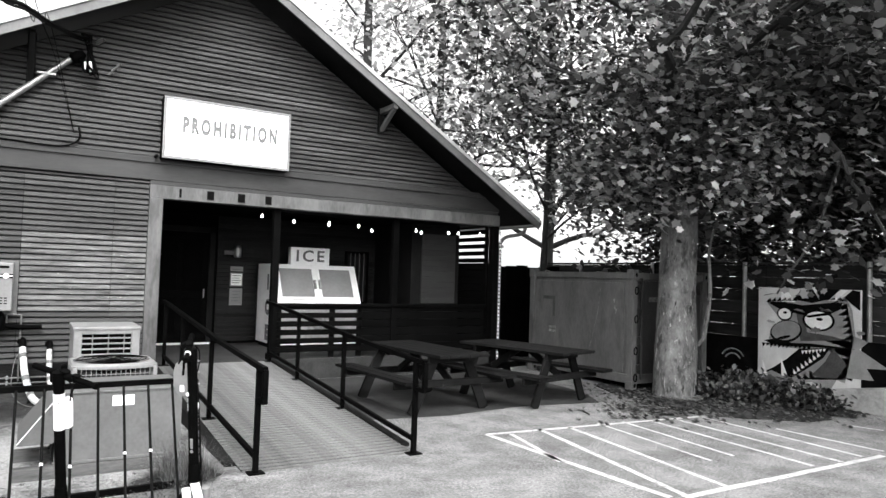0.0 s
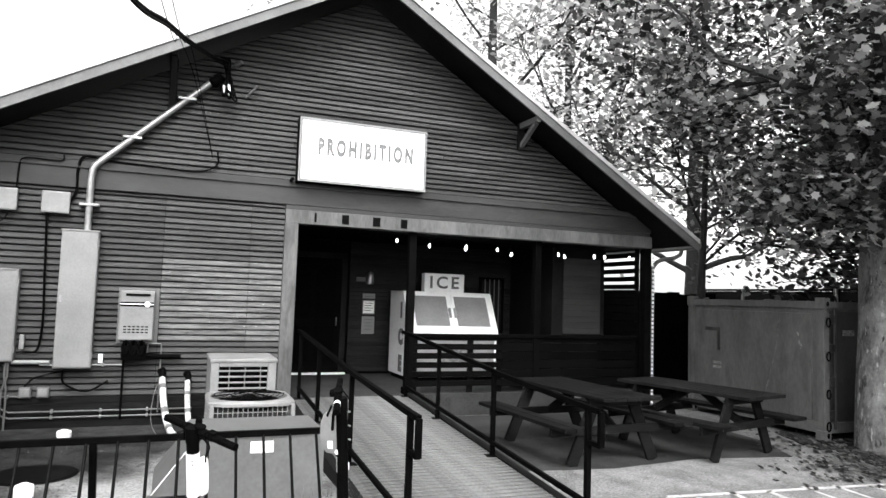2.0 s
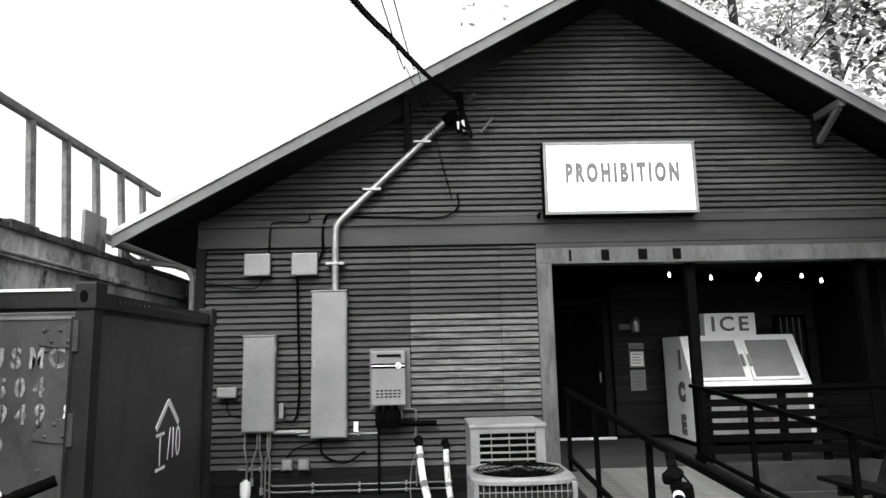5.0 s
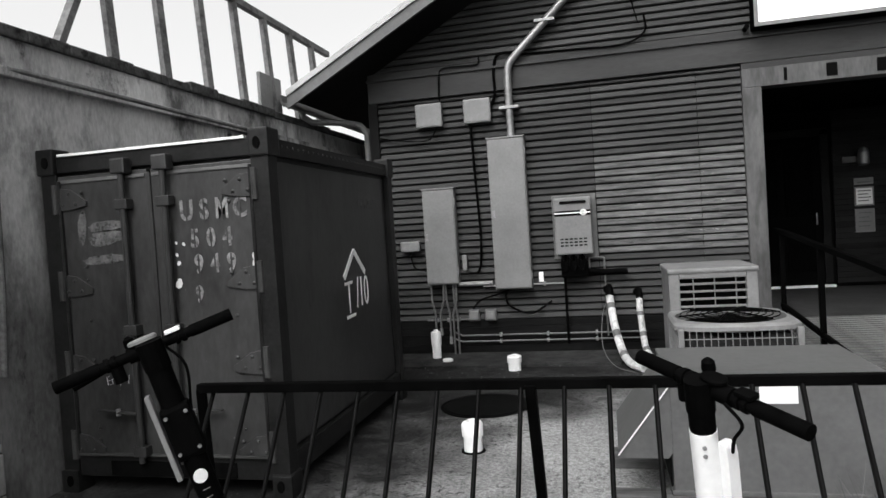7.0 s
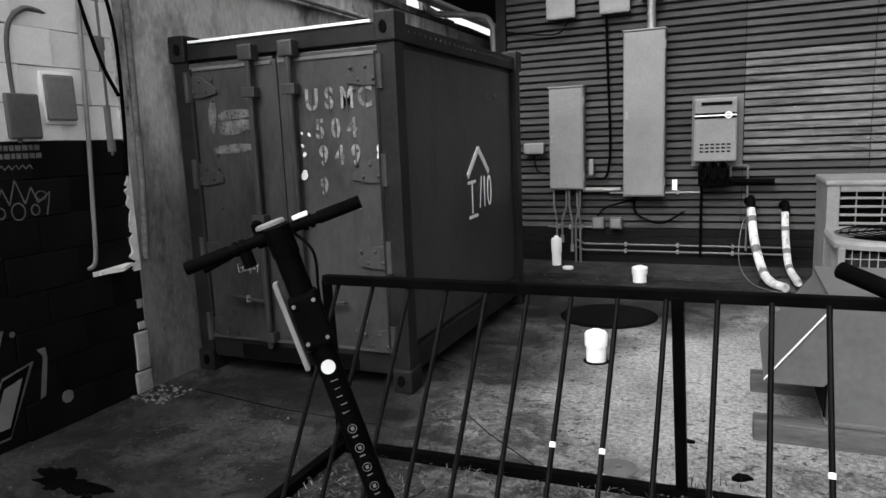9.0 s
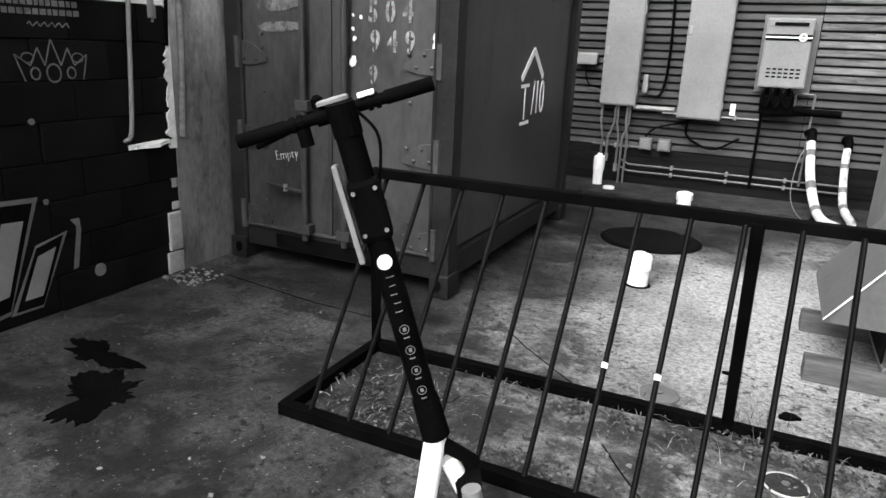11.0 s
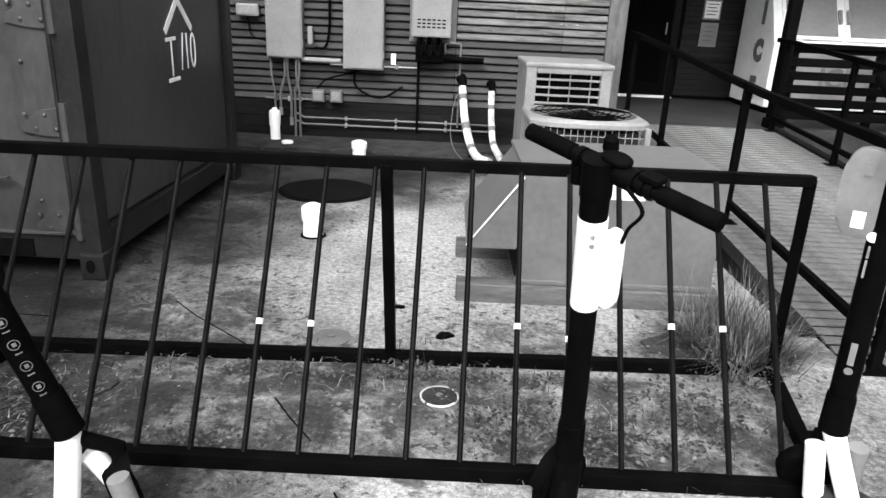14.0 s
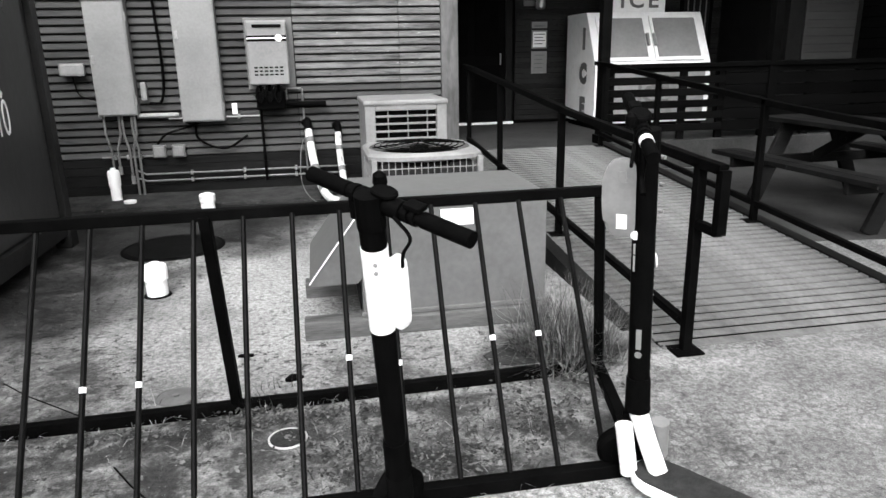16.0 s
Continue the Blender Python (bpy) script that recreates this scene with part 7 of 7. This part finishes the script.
    for k in range(7):
        flat([(4.44 + k * 0.055, 0.755 + k * 0.01), (4.49 + k * 0.055, 0.76 + k * 0.01), (4.46 + k * 0.055, 0.7 + k * 0.012)], MURAL_WHITE, 0.009)
        flat([(4.32 + k * 0.062, 0.37 + k * 0.052), (4.37 + k * 0.062, 0.4 + k * 0.052), (4.31 + k * 0.062, 0.45 + k * 0.052)], MURAL_WHITE, 0.009)
    arc = thing("painted_arcs", "pale arcs painted on the black panel", "mural", at=(11.19, -3.2, 0.3))
    for r in (0.16, 0.24):
        pts = [(11.196, -3.2 + r * math.cos(a), 0.42 + r * math.sin(a)) for a in (radians(30 + 12 * k) for k in range(11))]
        part("arc", tube(pts, 0.012, 6), PANELGREY, arc)
    low = prism([(4.3, 0.0), (4.35, 0.12), (5.0, 0.26), (5.7, 0.38), (13.0, 0.42), (13.0, 0.0)], 0.18, Matrix(((0, 0, -1, 11.1), (-1, 0, 0, 0), (0, 1, 0, 0), (0, 0, 0, 1))), None, 0.015)
    w = tagged(single("low_wall", low, STUCCO_LOW, "low pale concrete wall under the painted board", "wall", kind="structure"))


mural()


def lot_lines():
    z = 0.004
    strips = [((5.23, -4.39), (8.52, -4.7), 0.09), ((5.23, -4.39), (5.33, -6.81), 0.1), ((5.5, -4.48), (5.23, -5.61), 0.07), ((5.95, -4.42), (5.49, -6.85), 0.09), ((6.35, -4.48), (6.03, -6.82), 0.08), ((6.83, -4.46), (6.64, -6.21), 0.06), ((7.2, -4.49), (7.02, -6.19), 0.07), ((7.59, -4.61), (7.42, -6.78), 0.08), ((7.97, -4.61), (7.85, -6.82), 0.08), ((8.43, -4.7), (8.28, -6.8), 0.08), ((8.7, -5.58), (8.74, -6.78), 0.08), ((5.44, -6.86), (8.53, -6.88), 0.1), ((9.81, -5.9), (9.92, -6.22), 0.07)]
    for a, b, w in strips:
        a, b = Vector((*a, 0)), Vector((*b, 0))
        d = (b - a).normalized()
        n = Vector((-d.y, d.x, 0)) * w * 0.4
        bm = bmesh.new()
        q = 9
        rng = random.Random(int(a.x * 100 + b.y * 10))
        lo, hi = [], []
        for k in range(q + 1):
            p = a.lerp(b, k / q)
            e1, e2 = rng.uniform(0.8, 1.1), rng.uniform(0.8, 1.1)
            lo.append(bm.verts.new((p.x - n.x * e1, p.y - n.y * e1, z)))
            hi.append(bm.verts.new((p.x + n.x * e2, p.y + n.y * e2, z)))
        for k in range(q):
            f = bm.faces.new((lo[k], lo[k + 1], hi[k + 1], hi[k]))
        bmesh.ops.recalc_face_normals(bm, faces=bm.faces)
        for f in bm.faces:
            f.normal_update()
            if f.normal.z < 0:
                f.normal_flip()
        single("lot_line", bm, PAINTLINE, "worn white parking line painted on the lot", "road marking", "parking lines", "structure")


lot_lines()

# ---- trees and plants ----
LOBES = [(0, -0.5), (0.22, -0.34), (0.5, -0.3), (0.33, -0.02), (0.48, 0.28), (0.2, 0.24), (0, 0.56), (-0.2, 0.24), (-0.48, 0.28), (-0.33, -0.02), (-0.5, -0.3), (-0.22, -0.34)]
OVAL = [(0, -0.5), (0.3, -0.1), (0.24, 0.25), (0, 0.5), (-0.24, 0.25), (-0.3, -0.1)]


def leaf_cloud(name, centres, spread, count, size, mat, parent, seed, outline, flat=0.75):
    """Many small leaves scattered round the ends of twigs, each one slightly folded and turned its own way."""
    rng = np.random.default_rng(seed)
    base = np.array([(x, y, 0.12 * abs(x) - 0.1 * y * y) for x, y in outline])
    n = len(base)
    c = np.array(centres)
    pick = rng.integers(0, len(c), count)
    pos = c[pick] + rng.normal(0, 1, (count, 3)) * np.array(spread)
    nrm = rng.normal(0, 1, (count, 3)) * (1 - flat) * 1.6 + np.array((0, -0.25, 1.0)) * flat
    nrm /= np.linalg.norm(nrm, axis=1)[:, None]
    a = rng.normal(0, 1, (count, 3))
    a -= nrm * (a * nrm).sum(1)[:, None]
    a /= np.linalg.norm(a, axis=1)[:, None]
    b = np.cross(nrm, a)
    s = size * rng.uniform(0.6, 1.25, count)
    verts = pos[:, None, :] + s[:, None, None] * (base[None, :, 0, None] * a[:, None, :] + base[None, :, 1, None] * b[:, None, :] + base[None, :, 2, None] * nrm[:, None, :])
    me = bpy.data.meshes.new(name)
    me.vertices.add(count * n)
    me.vertices.foreach_set("co", (verts.reshape(-1, 3) - np.array(base_of(parent))).ravel())
    me.loops.add(count * n)
    me.loops.foreach_set("vertex_index", np.arange(count * n))
    me.polygons.add(count)
    me.polygons.foreach_set("loop_start", np.arange(count) * n)
    me.update(calc_edges=True)
    me.materials.append(mat)
    ob = new(name, me)
    ob.parent = parent
    return ob


def grow(bm, start, direction, length, radius, depth, tips, rng, droop=0.0):
    """A limb that bends, tapers and forks; its twig ends are collected in tips."""
    pts = [Vector(start)]
    d = Vector(direction).normalized()
    steps = 5
    for k in range(steps):
        d = (d + Vector((rng.uniform(-0.25, 0.25), rng.uniform(-0.25, 0.25), rng.uniform(-0.15, 0.2) - droop))).normalized()
        pts.append(pts[-1] + d * length / steps)
    end = radius * 0.55
    tube(pts, radius, 8 if radius > 0.05 else 5, bm, end)
    if depth <= 2:
        tips.extend(pts[2:])
    if depth == 0:
        return
    for k in range(3 if depth > 1 else 2):
        at = pts[rng.choice((2, 3, 4, 5))]
        out = (d + Vector((rng.uniform(-1, 1), rng.uniform(-1, 1), rng.uniform(-0.5, 0.6) - droop))).normalized()
        grow(bm, at, out, length * rng.uniform(0.55, 0.8), end * 0.85, depth - 1, tips, rng, droop)


def tree(label, foot, height, radius, limbs, leaf_count, leaf_size, bark, leaf, seed, spread, droop=0.03, lean=(0.02, 0.0), outline=LOBES, first=0.4, skirt=0):
    rng = random.Random(seed)
    t = thing("tree", label, "tree", "trees", (*foot, 0))
    trunk = bmesh.new()
    pts = []
    for k in range(13):
        q = k / 12
        pts.append((foot[0] + lean[0] * height * q + 0.05 * math.sin(4 * q + seed), foot[1] + lean[1] * height * q + 0.05 * math.cos(5 * q), height * q))
    tube([(foot[0], foot[1], -0.1), (foot[0], foot[1], 0.04)], radius * 1.35, 16, trunk, radius * 1.15)
    tube(pts, radius, 16, trunk, radius * 0.35)
    for v in trunk.verts:
        k = noise.noise(v.co * 3.0) * 0.05 * radius / 0.25
        v.co += Vector((v.co.x - foot[0], v.co.y - foot[1], 0)).normalized() * k
    part("trunk", trunk, bark, t, "", True)
    tips = []
    for k in range(limbs):
        wood = bmesh.new()
        q = first + (1 - first) * k / limbs
        p = Vector(pts[int(q * 12)])
        an = 2.4 * k + seed
        grow(wood, p, (math.cos(an), math.sin(an), 0.35 + 0.5 * q), height * rng.uniform(0.28, 0.42) * (1.1 - 0.4 * q), radius * 0.42 * (1.2 - q), 2, tips, rng, droop)
        part("limb", wood, DARKBARK, t)
    for k in range(skirt):
        wood = bmesh.new()
        an = 3.95 + (k - (skirt - 1) / 2) * 3.6 / skirt
        z0 = 3.2 + 0.8 * ((k * 0.37) % 1.0)
        p = Vector((foot[0] + 0.8 * radius * math.cos(an), foot[1] + 0.8 * radius * math.sin(an), z0))
        grow(wood, p, (math.cos(an), math.sin(an), 0.12), rng.uniform(0.6, 1.1), 0.035, 2, tips, rng, 0.06)
        part("limb", wood, DARKBARK, t)
    leaf_cloud("crown", tips, spread, leaf_count, leaf_size, leaf, t, seed, outline)
    return t


tree("tall broadleaf tree with mottled peeling bark at the lot edge", (9.46, -3.5), 9.5, 0.33, 18, 23000, 0.125, BARK, LEAF, 5, (0.3, 0.3, 0.24), 0.07, (0.01, 0.01), LOBES, 0.37, 8)
tree("slim dark-stemmed tree behind the container", (9.95, 0.3), 7.6, 0.085, 14, 9500, 0.125, DARKBARK, LEAF, 11, (0.3, 0.3, 0.26), 0.03, (-0.01, 0.0), LOBES, 0.36)
for k, (x, y, h, r, n) in enumerate(((14.2, -5.5, 9.5, 0.25, 17000), (15.0, -1.0, 9.5, 0.3, 6000), (20.5, 3.0, 12.0, 0.3, 7000), (13.2, -9.5, 9.0, 0.22, 15000), (16.5, -4.0, 11.0, 0.3, 12000))):
    tree("tall leafy tree behind the board fence", (x, y), h, r, 12, int(n * 1.25), 0.17, DARKBARK, LEAF_FAR, 30 + k, (0.6, 0.6, 0.55), 0.04, (0.0, 0.0), OVAL, 0.2)


for k, (x, y) in enumerate(((13.0, -4.4), (13.4, -7.2), (13.2, -2.0))):
    tree("dense dark young tree behind the board fence", (x, y), 5.6, 0.12, 10, 11000, 0.17, DARKBARK, LEAF_FAR, 70 + k, (0.55, 0.55, 0.5), 0.04, (0.0, 0.0), OVAL, 0.3)
for k, (x, y, h, r, n) in enumerate(((15.2, 6.5, 11.0, 0.25, 3600), (11.8, 13.5, 15.0, 0.3, 8000), (15.5, 14.0, 14.0, 0.3, 5000))):
    tree("tall tree rising behind the house roof, leaves coloured as sunlit", (x, y), h, r, 13, n, 0.24, DARKBARK, LEAF_SUNLIT, 50 + k, (0.75, 0.75, 0.6), 0.03, (0.0, 0.0), OVAL, 0.26)


def sprout():
    s = thing("sapling_shoot", "thin pale shoot growing beside the big trunk", "shoot", at=(9.72, -3.72, 0))
    part("stem", tube(curve_pts([(9.72, -3.74, 0.9), (9.75, -3.82, 1.6), (9.78, -3.78, 2.3), (9.88, -3.9, 2.9)], 6), 0.035, 8, None, 0.014), BARK, s)
    part("leaf_tuft", tube([(9.72, -3.74, 0.9), (9.66, -3.68, 0.8)], 0.035, 8), BARK, s)


sprout()


def shrub(name, label, centre, r, count, size, mat, seed, flat):
    s = tagged(thing(name, label, "plant", "", (*centre, 0)))
    rng = random.Random(seed)
    stems = bmesh.new()
    tips = []
    for k in range(16):
        an = rng.uniform(0, 6.28)
        q = rng.uniform(0.3, 1.0) * r
        tip = (centre[0] + q * math.cos(an), centre[1] + q * math.sin(an), rng.uniform(0.12, 0.5) * r * 1.2)
        tube([(centre[0] + 0.1 * q * math.cos(an), centre[1] + 0.1 * q * math.sin(an), 0.0), ((centre[0] + tip[0]) / 2, (centre[1] + tip[1]) / 2, tip[2] * 0.7), tip], 0.008, 5, stems, 0.003)
        tips.append(tip)
    part("stem_cluster", stems, DARKBARK, s)
    leaf_cloud("foliage", tips, (0.1, 0.1, 0.07), count, size, mat, s, seed, OVAL, flat)


shrub("shrub", "low leafy weeds at the foot of the painted board", (10.35, -4.1), 0.55, 900, 0.1, LEAF_FAR, 1, 0.5)
shrub("shrub", "low leafy weeds growing beside the big trunk", (9.95, -3.6), 0.45, 700, 0.09, LEAF_FAR, 2, 0.5)
shrub("shrub", "leafy weeds along the low wall", (10.5, -4.9), 0.5, 700, 0.09, LEAF_FAR, 7, 0.5)


def blades(name, label, spots, count, length, mat, seed, spread, category, up=0.8):
    """Thin bent blades of grass or straw as one mesh."""
    rng = np.random.default_rng(seed)
    verts, faces = [], []
    for k in range(count):
        cx, cy, r = spots[rng.integers(0, len(spots))]
        x, y = cx + rng.normal(0, r), cy + rng.normal(0, r)
        an = rng.uniform(0, 6.28)
        L = length * rng.uniform(0.4, 1.1)
        lean = rng.uniform(0.1, 1.0) if up > 0.7 else rng.uniform(0.25, 1.4) if up > 0.5 else rng.uniform(1.25, 1.56)
        dx, dy = math.cos(an), math.sin(an)
        w = 0.002
        base = len(verts)
        for q in (0.0, 0.5, 1.0):
            out = L * q * math.sin(lean * (0.6 + 0.4 * q))
            z = max(L * q * math.cos(lean * (0.6 + 0.4 * q)), 0.0) + 0.012
            ww = w * (1.1 - q)
            verts.append((x + dx * out - dy * ww, y + dy * out + dx * ww, z if q else 0.0 + 0.01))
            verts.append((x + dx * out + dy * ww, y + dy * out - dx * ww, z if q else 0.0 + 0.01))
        faces += [(base, base + 1, base + 3, base + 2), (base + 2, base + 3, base + 5, base + 4)]
    me = bpy.data.meshes.new(name)
    me.from_pydata(verts, [], faces)
    me.materials.append(mat)
    return tagged(new(name, me), label, category, kind="stuff")


blades("dry_bush", "dry straw-coloured bush at the rack end", [(1.96, -4.66, 0.045), (2.08, -4.52, 0.05), (1.93, -4.84, 0.05), (2.12, -4.76, 0.05), (1.86, -4.6, 0.04)], 1500, 0.36, TWIG, 3, 0.1, "dry bush", 0.6)
blades("dead_grass", "dead grass and straw lying along the rack rails", [(-0.72, -5.2, 0.14), (-0.75, -5.35, 0.12), (-0.65, -5.28, 0.15), (-0.4, -4.98, 0.1), (0.1, -4.95, 0.12), (0.7, -4.95, 0.12), (1.3, -5.25, 0.14), (1.1, -5.42, 0.14), (1.6, -5.3, 0.12), (-0.85, -5.4, 0.1), (1.9, -4.95, 0.1), (0.9, -5.1, 0.2), (2.1, -4.5, 0.12)], 1100, 0.055, DRYGRASS, 5, 0.1, "dead grass", 0.2)
blades("green_tuft", "small weed tufts in the concrete joints", [(0.62, -4.75, 0.05), (0.6, -4.9, 0.04), (2.25, -3.6, 0.06), (2.25, -2.6, 0.05)], 70, 0.09, DRYGRASS, 8, 0.1, "weeds")


def litter(name, label, spots, count, size, mat, seed):
    h = tagged(thing(name, label, "leaf litter"), kind="stuff")
    rng = np.random.default_rng(seed)
    pts = []
    for k in range(count):
        cx, cy, rx, ry = spots[rng.integers(0, len(spots))]
        pts.append((cx + rng.normal(0, rx), cy + rng.normal(0, ry), 0.022))
    ob = leaf_cloud("leaf_mesh", pts, (0.002, 0.002, 0.004), count, size, mat, h, seed, OVAL, 0.93)
    ob.parent = None
    ob.name = name
    tagged(ob, label, "leaf litter", kind="stuff")
    bpy.data.objects.remove(h)


litter("fallen_leaves", "fallen leaves scattered under the big tree", [(9.6, -4.2, 0.6, 0.6), (9.0, -4.0, 0.5, 0.5), (10.2, -4.8, 0.4, 0.6), (9.0, -3.4, 0.4, 0.6), (8.2, -4.2, 0.5, 0.3)], 3200, 0.075, LEAF_FAR, 3)
litter("leaf_scraps", "small leaf scraps scattered on the concrete", [(0.6, -5.2, 0.7, 0.3), (-0.4, -6.3, 0.7, 0.5), (5.8, -4.0, 0.8, 0.6), (7.0, -5.5, 1.0, 0.8), (1.8, -6.0, 0.5, 0.4), (-0.5, -1.0, 0.6, 0.2)], 420, 0.02, LITTER, 4)
litter("rack_litter", "dark leaf litter and dirt heaped between the rack rails", [(1.0, -5.28, 0.14, 0.08), (1.35, -5.42, 0.2, 0.06), (1.15, -5.45, 0.15, 0.05), (0.3, -5.03, 0.3, 0.03), (0.95, -5.02, 0.3, 0.03), (-0.72, -5.25, 0.13, 0.14), (1.7, -5.2, 0.1, 0.1), (-0.3, -5.5, 0.3, 0.03), (0.6, -4.9, 0.06, 0.04), (1.95, -4.75, 0.16, 0.16)], 3600, 0.017, CRUMB, 14)
blades("rack_twigs", "thin pale twigs and straw among the rack litter", [(1.0, -5.28, 0.15), (1.35, -5.4, 0.13), (0.3, -5.02, 0.14), (-0.72, -5.28, 0.14), (0.85, -5.02, 0.12), (1.7, -5.25, 0.12)], 420, 0.1, DRYGRASS, 15, 0.1, "twigs", 0.2)
for k, (cx, cy, rx, ry) in enumerate(((0.73, -4.64, 0.04, 0.025), (0.5, -4.35, 0.03, 0.015))):
    single("debris", prism(blob(cx, cy, rx, ry, 14, 0.5, 70 + k), 0.012), SEALED, "small dark clump of dirt on the concrete", "debris")
for k, (cx, cy, rx, ry) in enumerate(((-1.72, -5.84, 0.13, 0.17), (-2.02, -5.6, 0.17, 0.08))):
    single("tar_patch", prism(blob(cx, cy, rx, ry, 90, 0.75, 40 + k), 0.004), SEALED, "black tar patch on the dark concrete", "patch", kind="structure")
cr = thing("ground_crack", "thin dark crack across the concrete", "crack", kind="structure", at=(0.0, -4.3, 0))
for pts in ([(-0.55, -4.4), (-0.4, -4.55), (-0.1, -4.8)], [(0.12, -5.2), (0.2, -5.32), (0.3, -5.45)], [(0.42, -5.7), (0.5, -5.85)], [(-1.0, -4.62), (-1.6, -4.6), (-2.3, -4.5)]):
    part("line", tube([(x, y, -0.001) for x, y in pts], 0.0035, 6), SEALED, cr)

# ---- pieces of walls ----
rng = random.Random(12)
z = 0.41
while z < 2.96:
    for x0, x1 in ((WEST + 0.085, 0.735), (0.742, 1.826), (1.832, 2.272)):
        worn = x0 > 0.0 and 1.05 < z < 2.15
        part("plank", plank_mesh(x0, x1, z, min(0.0765, 2.985 - z)), SIDING_WORN if worn else SIDING_LEFT_SHADE if x0 < 0 else SIDING, wall_front)
    z += 0.0765
z = 3.332
while z < PEAK_Z - UNDER - 0.03:
    cut = rng.uniform(1.2, 5.4)
    left_end, right_end = PEAK_X - (PEAK_Z - UNDER - z) / LEFT_SLOPE, PEAK_X + (PEAK_Z - UNDER - z) / RIGHT_SLOPE
    if left_end < cut - 0.3 and cut + 0.3 < right_end:
        spans = ((WEST - 0.01, cut - 0.002), (cut + 0.002, EAST + 0.01))
    else:
        spans = ((WEST - 0.01, EAST + 0.01),)
    for x0, x1 in spans:
        part("plank", plank_mesh(x0, x1, z, 0.0765), SIDING, wall_front)
    z += 0.0765
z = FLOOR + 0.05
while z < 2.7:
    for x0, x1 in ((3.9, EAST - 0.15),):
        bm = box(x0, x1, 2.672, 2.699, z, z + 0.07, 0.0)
        part("plank", bm, PORCH_SHADE_SIDING, wall_porch)
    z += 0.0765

# painted blocks of the neighbour's wall
block_mesh = {}
for dark in (True, False):
    bm = box(0, 0.1, 0.0, 0.396, 0.0, 0.185, 0.004)
    block_mesh[dark] = finish("block", bm, DARKBRICK if dark else WHITEBRICK)
for row in range(15):
    y = BREAK_Y - 0.4 - (0.2 if row % 2 else 0.0)
    while y > -9.2:
        ob = new("block", block_mesh[row < 8])
        ob.parent = wall_brick
        ob.location = (WALL_X - 0.1 + 0.006 * math.sin(row * 3 + y * 9), y, row * 0.1885)
        y -= 0.4
    if row % 2:
        ob = new("block", block_mesh[row < 8])
        ob.parent = wall_brick
        ob.matrix_basis = Matrix.Translation((WALL_X - 0.1, BREAK_Y - 0.2, row * 0.1885)) @ Matrix.Diagonal((1, 0.5, 1, 1))
